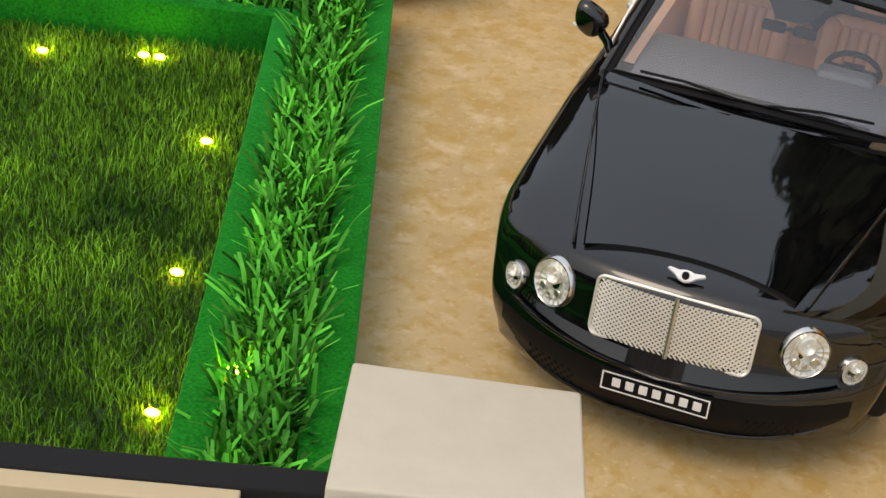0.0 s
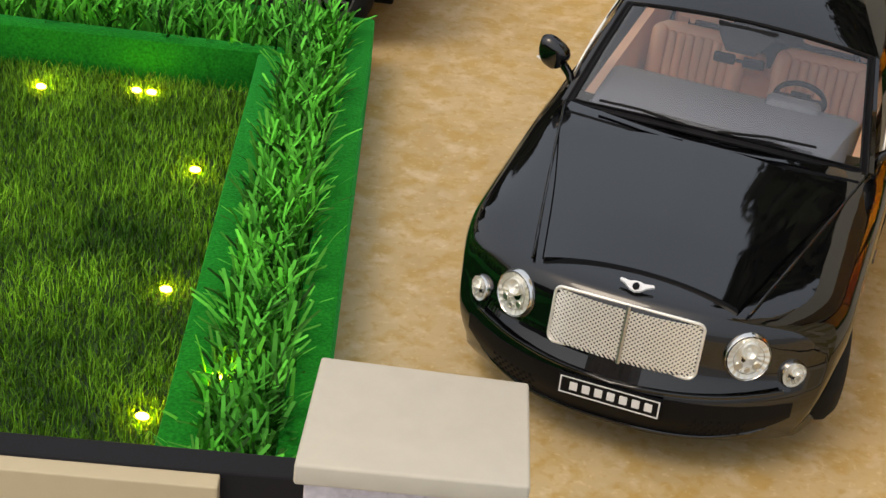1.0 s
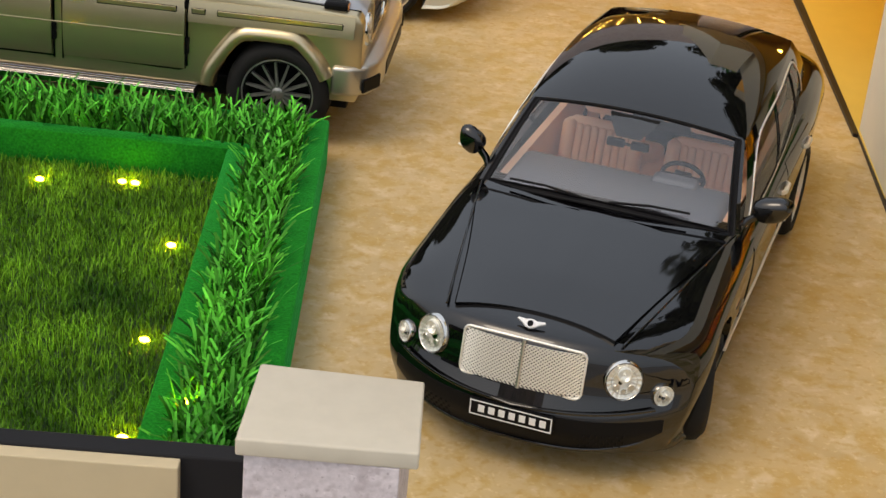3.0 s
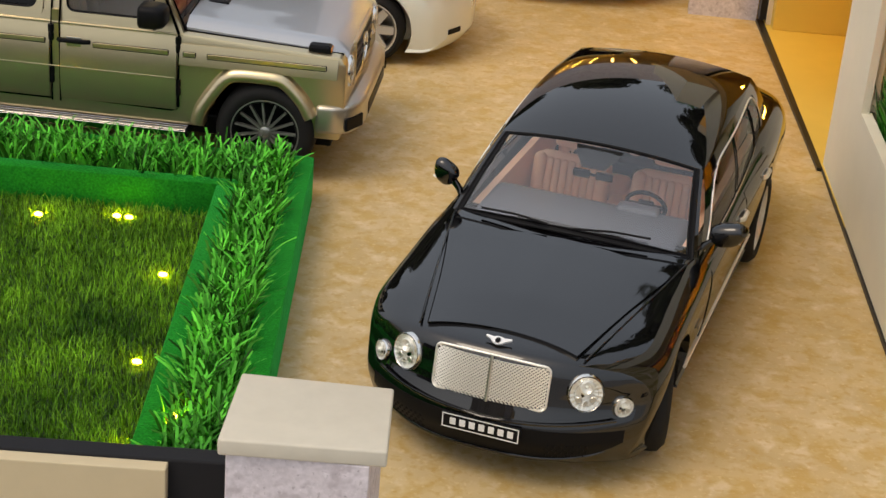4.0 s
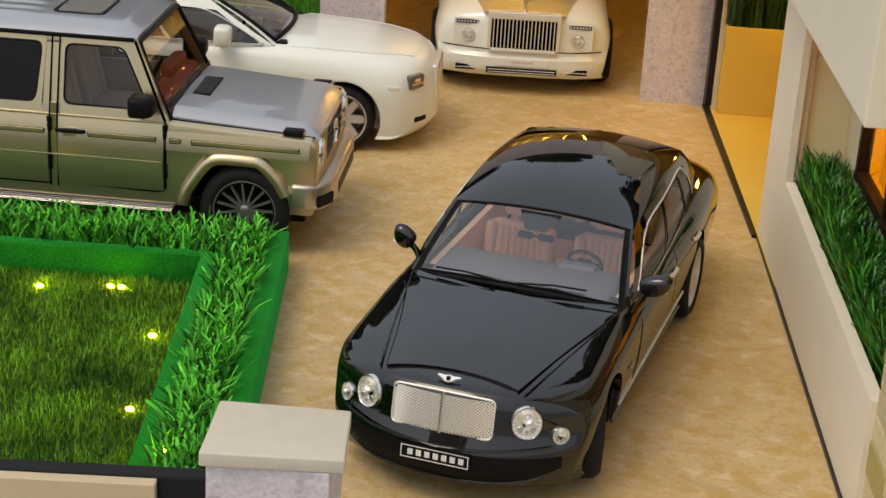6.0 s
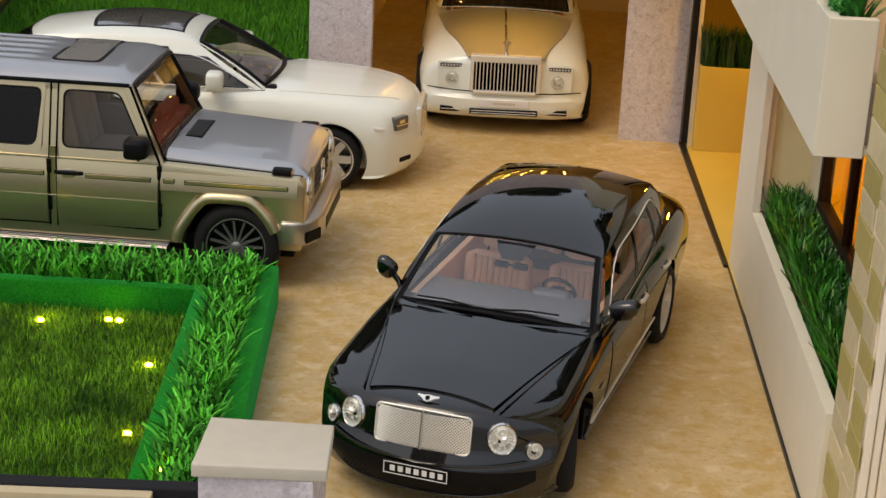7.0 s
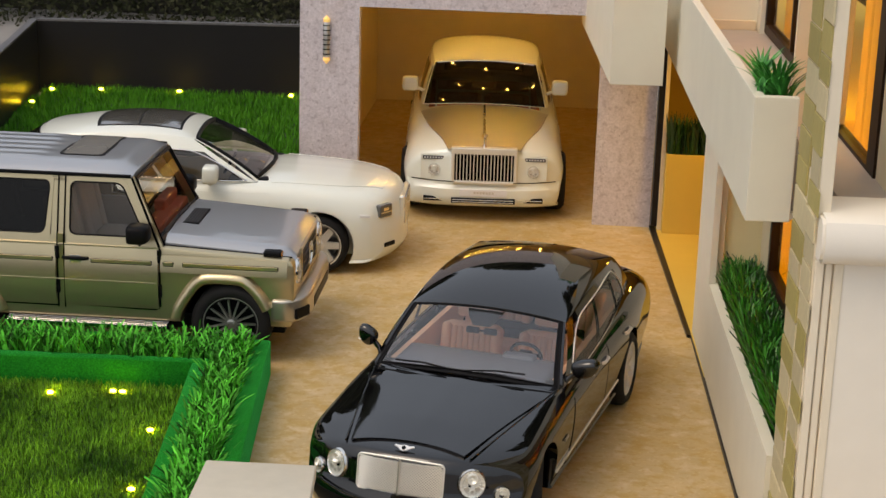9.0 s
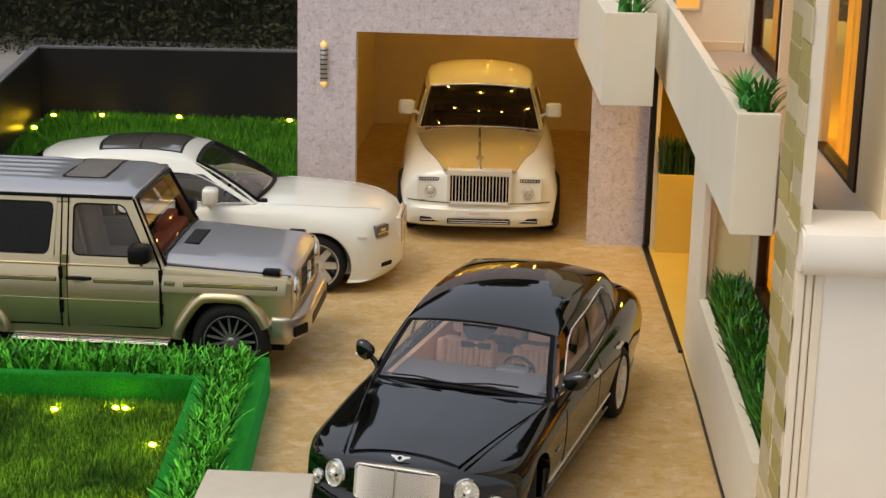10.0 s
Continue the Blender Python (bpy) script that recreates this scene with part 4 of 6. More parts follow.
def seat(parent, x, y, z, mat, w=3.0, h=3.1, ribs=7):
    """A padded seat with upright flutes; it faces +y."""
    s = empty("seat")
    s.parent = parent
    s.matrix_basis = pose(x * CM, y * CM, z * CM)
    bm = bmesh.new()
    box(bm, -w / 2, w / 2, -0.3, 2.5, 0, 0.75, 0.28, 3)
    part("cushion", bm, mat, s, smooth=True, angle=60)
    bm = bmesh.new()
    box(bm, -w / 2, -w / 2 + 0.55, -0.95, 0.1, 0.3, h - 0.1, 0.25, 3)
    box(bm, w / 2 - 0.55, w / 2, -0.95, 0.1, 0.3, h - 0.1, 0.25, 3)
    box(bm, -w / 2 + 0.2, w / 2 - 0.2, -1.0, -0.3, 0.3, h, 0.25, 3)
    iw = w - 1.1
    for k in range(ribs):
        a = -iw / 2 + iw * k / ribs
        box(bm, a + 0.01, a + iw / ribs - 0.01, -0.5, -0.12, 0.5, h - 0.25, 0.11, 2)
    bmesh.ops.transform(bm, matrix=Matrix.Translation((0, 0.1, 0)) @ Matrix.Rotation(radians(12), 4, "X"), verts=bm.verts)
    part("backrest", bm, mat, s, "fluted leather backrest", smooth=True, angle=60)
    bm = bmesh.new()
    box(bm, -w * 0.29, w * 0.29, -1.55, -1.05, h + 0.02, h + 0.8, 0.22, 3)
    part("headrest", bm, mat, s, smooth=True, angle=60)
    return s


def steering_wheel(parent, x, y, z):
    bm = bmesh.new()
    ring = []
    pts = []
    s = empty("steering_wheel")
    s.parent = parent
    s.matrix_basis = pose(x * CM, y * CM, z * CM, 62, 0, 0)
    pts = [(0.8 * math.cos(2 * math.pi * k / 28), 0.8 * math.sin(2 * math.pi * k / 28), 0) for k in range(28)]
    tube("ring", pts, 0.09, PLASTIC, s, closed=True)
    bm.free()
    b = boxes([(-0.78, 0.78, -0.1, 0.12, -0.05, 0.05), (-0.1, 0.1, -0.78, 0.0, -0.05, 0.05), (-0.32, 0.32, -0.3, 0.25, -0.12, 0.1)], 0.03)
    part("spokes", b, PLASTIC, s)


def door_mirror(parent, x, y, z, w, h, mat, arm_x, deep=0.9, taper=0.0, tilt=0.0, drop=0.85, boxy=0.75):
    sg = 1 if x > 0 else -1
    m = empty("door_mirror")
    m.parent = parent
    m.matrix_basis = pose(x * CM, y * CM, z * CM)
    bm = bmesh.new()
    bmesh.ops.create_uvsphere(bm, u_segments=20, v_segments=12, radius=0.5)
    for v in bm.verts:
        c = v.co
        for i in range(3):
            c[i] = math.copysign(abs(c[i] * 2) ** boxy / 2, c[i])
        if c.y < 0:
            c.y *= 0.35
        if taper and c.z < 0.2:
            k = 1 - taper * (0.2 - c.z) / 0.7
            c.x = c.x * k - sg * 0.35 * (1 - k)
            c.y *= k
    bmesh.ops.scale(bm, vec=(w, deep, h), verts=bm.verts)
    lean = Matrix.Rotation(radians(-tilt * sg), 4, "Y")
    bmesh.ops.transform(bm, matrix=lean, verts=bm.verts)
    part("housing", bm, mat, m, smooth=True, angle=70)
    bm = bmesh.new()
    bmesh.ops.create_circle(bm, cap_ends=True, segments=20, radius=0.5)
    bmesh.ops.transform(bm, matrix=lean @ Matrix.Translation((0, -0.17, 0)) @ Matrix.Diagonal((w * 0.82, 1, h * 0.75, 1)) @ Matrix.Rotation(radians(90), 4, "X"), verts=bm.verts)
    part("mirror_glass", bm, CHROME, m)
    tube("arm", [(-sg * w * 0.3, 0, -h * 0.3), (-sg * w * 0.55, 0, -h * (drop * 0.73)), (arm_x - x, 0.15, -h * drop)], 0.14, mat, m)
    return m


def round_lamp(parent, x, y, z, rx, rz, yaw, name="headlight", tilt=0.0):
    """A round lamp: chrome ring, faceted bowl, bulb and clear dome; it faces +y."""
    l = empty(name)
    l.parent = parent
    l.matrix_basis = pose(x * CM, y * CM, z * CM, tilt, 0, yaw)
    sc = Matrix.Diagonal((rx, 1, rz, 1))
    bm = bmesh.new()
    lathe(bm, [(-0.1, 0.90), (0.05, 0.93), (0.09, 0.99), (0.02, 1.06), (-0.25, 1.06)], "y", 36)
    bmesh.ops.transform(bm, matrix=sc, verts=bm.verts)
    part("ring", bm, CHROME, l, "chrome ring", smooth=True, angle=50)
    bm = bmesh.new()
    rings = []
    for i, r in enumerate((0.0, 0.2, 0.4, 0.55, 0.7, 0.82, 0.93)):
        rings.append([bm.verts.new((r * math.cos(2 * math.pi * k / 40), -0.04 + 0.13 * r * r + (0.022 if k % 2 and i > 2 else 0), r * math.sin(2 * math.pi * k / 40))) for k in range(40)])
    for r0, r1 in zip(rings, rings[1:]):
        for k in range(40):
            bm.faces.new((r0[k], r0[(k + 1) % 40], r1[(k + 1) % 40], r1[k]))
    bmesh.ops.remove_doubles(bm, verts=bm.verts, dist=1e-4)
    bmesh.ops.recalc_face_normals(bm, faces=bm.faces)
    lathe(bm, [(0.02, 0.0), (0.03, 0.12), (0.08, 0.24), (0.15, 0.34), (0.13, 0.40), (-0.04, 0.42)], "y", 24, (0, 0, 0.36))
    lathe(bm, [(-0.02, 0.10), (0.09, 0.08), (0.13, 0.0)], "y", 14, (0, 0, 0.36))
    bmesh.ops.transform(bm, matrix=sc, verts=bm.verts)
    part("reflector", bm, SILVER_BOWL, l, "silver fluted reflector")
    for k, rr in ((0, 0.2), (1, 0.2), (2, 0.13)):
        a = math.pi * (1.22, 1.78, 1.5)[k]
        bm = bmesh.new()
        lathe(bm, [(0.09, rr), (0.12, rr * 0.8), (0.05, rr * 0.65), (0.03, 0.0)], "y", 14, (0.52 * math.cos(a), 0, 0.52 * math.sin(a)))
        bmesh.ops.transform(bm, matrix=sc, verts=bm.verts)
        part("lamp_cup", bm, STEEL, l)
    bm = bmesh.new()
    lathe(bm, [(0.1, 0.7), (0.13, 0.68), (0.1, 0.66)], "y", 30, close=True)
    bmesh.ops.transform(bm, matrix=sc, verts=bm.verts)
    part("inner_ring", bm, STEEL, l)
    bm = bmesh.new()
    lathe(bm, [(0.06, 0.93), (0.14, 0.75), (0.19, 0.45), (0.21, 0.12)], "y", 28, caps=False)
    bmesh.ops.transform(bm, matrix=sc, verts=bm.verts)
    g = part("lens", bm, LAMP_GLASS, l, "clear domed lens", smooth=True, angle=80)
    g.visible_shadow = False
    return l


def surface_patch(name, fun, us, vs, material, parent, label="", lift=0.03, edge=0.08):
    """A thin panel laid over a surface fun(u, v) -> (point, outward); its edges turn in."""
    verts, faces = [], []
    nu, nv = len(us), len(vs)
    for i, u in enumerate(us):
        for j, v in enumerate(vs):
            p, o = fun(u, v)
            verts.append(tuple(Vector(p) + Vector(o) * lift))
    for i in range(nu - 1):
        for j in range(nv - 1):
            faces.append([i * nv + j, (i + 1) * nv + j, (i + 1) * nv + j + 1, i * nv + j + 1])
    rim = [(i, 0) for i in range(nu)] + [(nu - 1, j) for j in range(1, nv)] + [(i, nv - 1) for i in range(nu - 2, -1, -1)] + [(0, j) for j in range(nv - 2, 0, -1)]
    base = len(verts)
    for i, j in rim:
        p, o = fun(us[i], vs[j])
        verts.append(tuple(Vector(p) - Vector(o) * edge))
    n = len(rim)
    for k in range(n):
        a, b = rim[k], rim[(k + 1) % n]
        faces.append([a[0] * nv + a[1], base + k, base + (k + 1) % n, b[0] * nv + b[1]])
    me = raw(name, verts, faces, material, parent, label, smooth=True, angle=40)
    b = bmesh.new()
    b.from_mesh(me.data)
    bmesh.ops.recalc_face_normals(b, faces=b.faces)
    b.to_mesh(me.data)
    b.free()
    return me


def span(a, b, n):
    return [a + (b - a) * k / (n - 1) for k in range(n)]


def bonnet(shell, parent, xf, y0, y1, material, label, bowf=0.0, bowb=0.0, lift=0.035, gap=None, wrap=False, ridge=0.0):
    """The bonnet, a panel over the body between y0 (rear) and y1 (front); xf gives its half width."""
    def fun(u, v):
        y = y0 + (y1 - y0) * v
        x = u * xf(y)
        y += (bowf * v - bowb * (1 - v)) * (u * u) * -1.0
        z = shell.top(x, y) + ridge * (1 - abs(u)) * min(1.0, 3 * (1 - v))
        return (x, shell.bow(y, x, z) if wrap else y, z), (0, 0, 1)
    lid = surface_patch("bonnet", fun, span(-1, 1, 25), span(0, 1, 22), material, parent, label, lift)
    for sx in (-1, 1):
        tube("shut_line", [(p[0] * 1.008, p[1], p[2] + 0.012) for p in (fun(sx, v)[0] for v in span(0, 1, 18))], 0.02, gap or GAP, lid)
    return lid


def side_door(shell, parent, sx, y0, y1, z0, ztop, material, label=""):
    def fun(u, v):
        y = y0 + (y1 - y0) * u
        z = z0 + (ztop - z0) * v
        return (sx * shell.side(y, z), y, z), (sx, 0, 0)
    return surface_patch("door", fun, span(0, 1, 14), span(0, 1, 12), material, parent, label, 0.03)


def wiper(parent, a, b, lift=0.08):
    tube("wiper", [a, ((a[0] + b[0]) / 2, (a[1] + b[1]) / 2, (a[2] + b[2]) / 2 + lift), b], 0.045, PLASTIC, parent)


def inside(parent, mat, dash, y_front, y_rear, w, z, deep=0.0, rise=0.0):
    """Tub, dashboard, four seats, wheel and mirror of a saloon."""
    part("cabin_floor", boxes([(-w - 0.4, w + 0.4, y_rear - 2.5, y_front + 1.2, 1.4, 1.7), (-w - 0.5, -w - 0.2, y_rear - 2.5, y_front + 0.5, 1.6, z), (w + 0.2, w + 0.5, y_rear - 2.5, y_front + 0.5, 1.6, z)]), mat, parent, "leather-trimmed cabin tub")
    bm = bmesh.new()
    box(bm, -w - 0.2, w + 0.2, y_front - 0.9 - deep, y_front + 1.4, z - 1.6, z + 0.05 + rise, 0.35, 3)
    box(bm, -w * 0.7, -w * 0.25, y_front - 1.0 - deep, y_front - 0.2 - deep, z - 0.4, z + 0.22 + rise, 0.2, 3)
    part("dashboard", bm, dash, parent, smooth=True, angle=60)
    part("console", boxes([(-0.7, 0.7, y_rear + 1.5, y_front - 0.4, 1.6, 3.6)], 0.2), mat, parent)
    for sx in (-1, 1):
        seat(parent, sx * (w * 0.56), y_front - 5.2 - deep * 0.6, 2.2 + rise * 2, mat, w * 0.86)
        seat(parent, sx * (w * 0.52), y_rear + 0.3, 2.4 + rise * 4, mat, w * 0.98, 3.1 + rise * 3)
    part("parcel_shelf", boxes([(-w, w, y_rear - 3.4, y_rear - 0.8, z - 0.5, z - 0.2 + rise * 3)], 0.1), mat, parent)
    steering_wheel(parent, -w * 0.5, y_front - 1.5 - deep, z - 0.1 + rise)


# ---- black saloon ----
def black_saloon():
    M_ = at_cm(9.48, 15.48, 0, 165.9)
    car = tagged(empty("black_saloon", M_), "glossy black model saloon with chrome mesh grille on the tan driveway", "model car")

    def nose(x, z):
        a = (abs(x) / 5.0) ** 2.5 * 2.15
        b = 0.0 if z < 2.7 else min(0.34, (z - 2.7) * 0.6)
        if z > 3.2:
            b += (z - 3.2) * 0.16
        if z < 2.1:
            b += (2.1 - z) * 0.4
        return 16.15 - a - b

    def tail(x, z):
        return -15.5 + (abs(x) / 5.0) ** 2.5 * 1.3 + abs(z - 3.8) * 0.12
    shell = Shell([
        # y, top middle, crest x, crest z, widest x, widest z, sill x, sill z
        (16.15, 4.98, 2.6, 4.84, 5.1, 3.4, 4.65, 1.1), (14.3, 5.14, 2.8, 5.0, 5.32, 3.95, 4.9, 1.05), (12.0, 5.34, 3.2, 5.18, 5.52, 4.4, 5.2, 1.1),
        (9.0, 5.58, 3.85, 5.4, 5.5, 4.7, 5.15, 1.3), (6.5, 5.76, 4.45, 5.58, 5.5, 4.8, 5.13, 1.35), (3.0, 5.86, 4.66, 5.7, 5.48, 4.75, 5.13, 1.35),
        (-2.0, 5.96, 4.74, 5.82, 5.44, 4.75, 5.13, 1.35), (-6.0, 6.12, 4.7, 6.0, 5.44, 5.0, 5.13, 1.35), (-9.0, 6.35, 4.5, 6.2, 5.4, 5.1, 5.1, 1.3),
        (-12.0, 6.42, 4.2, 6.2, 5.25, 5.0, 4.95, 1.4), (-15.5, 6.1, 3.8, 5.8, 5.1, 4.4, 4.7, 1.6)], nose, tail, 0.5, 0.7)
    W = ((10.6, 2.12), (-7.54, 2.12))
    body_mesh(shell, BLACK_PAINT, car, W, 2.36, (-10.4, 5.9, 0.15))
    bonnet(shell, car, smoothed([(6.3, 4.6), (10.5, 3.5), (14.5, 2.62)]), 7.25, 14.2, BLACK_PAINT, "long black bonnet with a raised middle", bowf=-0.4, bowb=0.6, lift=0.06, ridge=0.07)
    for sx in (-1, 1):
        crest = smoothed([(6.0, 4.75), (10.5, 3.85), (15.0, 2.9)])
        tube("wing_crease", [(sx * crest(y), y, shell.top(crest(y), y) + 0.0) for y in span(6.0, 14.6, 16)], 0.045, BLACK_PAINT, car)
        d1 = side_door(shell, car, sx, -1.6, 5.6, 1.5, 5.35, BLACK_PAINT, "black front door")
        d2 = side_door(shell, car, sx, -6.6, -1.75, 1.5, 5.5, BLACK_PAINT, "black rear door")
        for d, y in ((d1, -0.7), (d2, -5.9)):
            x = sx * (shell.side(y, 4.9) + 0.1)
            tube("handle", [(x - sx * 0.1, y - 0.55, 4.9), (x + sx * 0.05, y - 0.4, 4.92), (x + sx * 0.06, y + 0.4, 4.92), (x - sx * 0.1, y + 0.55, 4.9)], 0.1, SILVER_BOWL, d, "chrome door handle")
        tube("sill_strip", [(sx * (shell.side(y, 2.15) + 0.04), y, 2.12 + 0.012 * (8 - y)) for y in span(-5.0, 8.1, 12)], 0.07, SILVER_BOWL, car, "thin chrome sill strip")
        x = sx * (shell.side(7.2, 3.6) + 0.02)
        part("side_vent", boxes([(min(x, x + sx * 0.06), max(x, x + sx * 0.06), 6.8, 7.5, 3.45, 3.62)], 0.03), DARK_RIM, car)
    cab = Cabin([(4.92, 6.0, 5.46), (6.85, 5.9), (5.0, -2.3, 5.7), (4.4, -10.6, 6.15), (-11.6, 6.25)],
                [(4.10, 2.7, 7.86), (2.6, 8.12), (4.22, -2.8, 8.30), (3.88, -8.3, 8.28), (-9.0, 8.45)], 0.16, 0.52)
    cab.build(car, BLACK_PAINT, [(0, 0.04, 0.96, 0.045, 0.972, CLEAR_GLASS, "windscreen")] +
              [(0, a, b, c, d, PLASTIC, "screen_border") for a, b, c, d in ((0.02, 0.04, 0.0, 0.985), (0.96, 0.98, 0.0, 0.985), (0.04, 0.96, 0.0, 0.045), (0.04, 0.96, 0.972, 0.985))] + [(2, 0.08, 0.92, 0.1, 0.9, DARK_GLASS, "rear_window")] +
              [w for s, f in ((1, 0), (3, 1)) for w in [(s, *((a, b) if not f else (round(1 - b, 4), round(1 - a, 4))), 0.05, 0.84, SIDE_GLASS, "side_window") for a, b in ((0.09, 0.39), (0.415, 0.70), (0.72, 0.855))]],
              trim=SILVER_BOWL, trim_r=0.05, loop=(0.065, 0.875, 0.03, 0.87))
    # tan headliner under the roof
    def lining(u, v):
        return cab.sheet(u * 0.93, -0.9 + 1.8 * (v + 1) / 2) - Vector((0, 0, 0.22)), (0, 0, 1)
    surface_patch("headliner", lining, span(-1, 1, 13), span(-1, 1, 13), TAN, car, "tan cloth headliner", 0.0, 0.06)
    def cowl(u, v):
        y = 5.9 + 1.42 * v - 0.62 * u * u
        return (4.55 * u, y, shell.top(4.55 * u, y)), (0, 0, 1)
    surface_patch("cowl", cowl, span(-1, 1, 17), span(0, 0.6, 4), PLASTIC, car, "matt black cowl", 0.04)
    surface_patch("cowl_edge", cowl, span(-1, 1, 17), span(0.61, 1, 4), BLACK_PAINT, car, "glossy black strip before the wipers", 0.05)
    wiper(car, (-0.2, 6.75, 6.1), (-3.1, 6.3, 6.15))
    wiper(car, (3.6, 6.35, 6.0), (0.8, 6.85, 6.12))
    inside(car, TAN, GREY_DASH, 4.9, -6.2, 3.9, 5.55, 1.3, 0.2)
    m = empty("rear_view_mirror")
    m.parent = car
    part("mirror_body", boxes([(-0.8, -0.12, 3.55, 3.75, 6.98, 7.3), (0.12, 0.8, 3.55, 3.75, 6.98, 7.3), (-0.12, 0.12, 3.6, 3.7, 7.08, 7.2)], 0.06), PLASTIC, m)
    v = [(sx * hw_, y - d, z) for hw_, y, z in ((0.95, 2.95, 8.0), (0.8, 3.3, 7.75), (0.45, 3.75, 7.42)) for d in (0.0, 0.14) for sx in (-1, 1)]
    f = [[4 * i + a for a in q] for i in (0, 1) for q in ((0, 1, 5, 4), (2, 6, 7, 3), (0, 4, 6, 2), (1, 3, 7, 5))] + [[0, 2, 3, 1], [8, 9, 11, 10]]
    raw("mount", v, f, PLASTIC, m, "black sensor cover under the glass")
    for sx in (-1, 1):
        dm = door_mirror(car, sx * (5.6 if sx > 0 else 5.85), 5.1, 6.66 if sx > 0 else 6.45, 1.15 if sx > 0 else 1.55, 0.98, BLACK_PAINT, sx * 4.8, 0.75 if sx > 0 else 1.0, 0.3, 30 if sx > 0 else 12)
        tube("edge_strip", [(sx * a, 0.12, z_) for a, z_ in ((-0.3, -0.4), (0.1, -0.36), (0.45, -0.22))], 0.04, SILVER_BOWL, dm, "chrome lower edge")
    # front
    gy = nose(0, 3.9)
    grille = empty("grille")
    grille.parent = car
    grille.matrix_basis = pose(0, gy * CM, 0)
    hw, zb, zt = 2.04, 3.24, 4.80

    def rim_pt(k, n=48, grow=0.0):
        w, h, r = hw + grow, (zt - zb) / 2 + grow, 0.2
        q, u = divmod(k, n // 4)
        a = math.pi / 2 * (q + u / (n / 4 - 1))
        cx = (w - r) * (1 if q in (0, 3) else -1)
        cz = (h - r) * (1 if q in (0, 1) else -1)
        x, z = cx + r * math.cos(a), (zb + zt) / 2 + cz + r * math.sin(a)
        z += 0.06 * (1 - (x / hw) ** 2) * (1 if q in (0, 1) else 0)
        return (x, nose(x, z) - gy + 0.05, z)
    tube("surround", [rim_pt(k) for k in range(48)], 0.045, WIRE, grille, "chrome grille surround", closed=True)
    v = [rim_pt(k, grow=-0.02) for k in range(48)]
    raw("backing", [(a, b - 0.1, c) for a, b, c in v], [list(range(48))], MESH_GREY, grille)
    bm = bmesh.new()
    step = 0.105
    for d in (-1, 1):
        for k in range(-30, 31):
            pts = []
            for q in range(25):
                z = zb + 0.03 + (zt - zb - 0.04) * q / 24
                x = k * step * 1.35 + d * (z - (zb + zt) / 2) * 1.15
                dx, dz = max(abs(x) - (hw - 0.2), 0), max(abs(z - (zb + zt) / 2) - ((zt - zb) / 2 - 0.2), 0)
                if math.hypot(dx, dz) < 0.185:
                    pts.append((x, nose(x, z) - gy + 0.0 + d * 0.012, z))
            if len(pts) > 1:
                for a, b in zip(pts, pts[1:]):
                    vs = []
                    for p in (a, b):
                        for o in ((-0.04, 0.03), (0.04, 0.03), (0, -0.01)):
                            vs.append(bm.verts.new((p[0] + o[0], p[1] + o[1], p[2])))
                    for f in ((0, 1, 4, 3), (1, 2, 5, 4), (2, 0, 3, 5)):
                        bm.faces.new([vs[i] for i in f])
    bmesh.ops.recalc_face_normals(bm, faces=bm.faces)
    part("mesh", bm, WIRE, grille, "silver diamond wire mesh")
    tube("centre_bar", [(0, nose(0, z) - gy + 0.05, z) for z in (zb, zb + 0.5, zt - 0.4, zt + 0.05)], 0.06, STEEL, grille)
    for sx in (-1, 1):
        round_lamp(car, sx * 3.22, nose(3.22, 3.95) + 0.03, 3.95, 0.62, 0.65, -sx * 28, tilt=8)
        round_lamp(car, sx * 4.40, nose(4.40, 3.34) + 0.04, 3.35, 0.38, 0.37, -sx * 41, "side_lamp", tilt=6)
    # winged badge, a plain shape
    out = [(0, -0.2), (0.22, -0.14), (0.42, 0.02), (0.72, 0.15), (0.66, 0.22), (0.28, 0.18), (0.15, 0.22), (0, 0.24)]
    out = out + [(-x, z) for x, z in out[-2:0:-1]]
    bm = bmesh.new()
    prism(bm, out, 0, 0.07)
    bd = part("badge", bm, INK, car, "small winged silver badge")
    bd.matrix_basis = pose(0, 15.05 * CM, (shell.top(0, 14.9) + 0.05) * CM, 24, 0, 180) @ Matrix.Diagonal((0.66, 0.8, 1, 1))
    bm = bmesh.new()
    lathe(bm, [(0.0, 0.14), (0.11, 0.14), (0.13, 0.1)], "z", 16)
    part("boss", bm, PLASTIC, bd)
    # number plate with a worn maker's name shown as bars
    pl = part("plate", boxes([(-1.42, 1.42, nose(0, 2.3) - 0.05, nose(0, 2.3) + 0.1, 2.09, 2.69)], 0.03), PLASTIC, car, "black plate with white border and bars")
    py = nose(0, 2.3) + 0.105
    part("border", boxes([(-1.38, 1.38, py - 0.02, py, 2.12, 2.16), (-1.38, 1.38, py - 0.02, py, 2.62, 2.66), (-1.38, -1.34, py - 0.02, py, 2.16, 2.62), (1.34, 1.38, py - 0.02, py, 2.16, 2.62)]), INK, pl)
    for k in range(7):
        x0 = -1.19 + k * 0.345
        part("bar", boxes([(x0, x0 + 0.22, py - 0.02, py + 0.005, 2.26, 2.52)], 0.02), INK, pl)
    # lower intake and lip
    def mouth(u, v):
        x = 4.6 * u
        lo, hi = 1.46 + 0.62 * abs(u) ** 5, 2.66 - 0.1 * u * u
        z = lo + (hi - lo) * v
        return (x, nose(x, z), z), (0, 1, 0)
    surface_patch("intake", mouth, span(-1, 1, 31), span(0, 1, 7), PLASTIC, car, "wide black lower intake", 0.02)
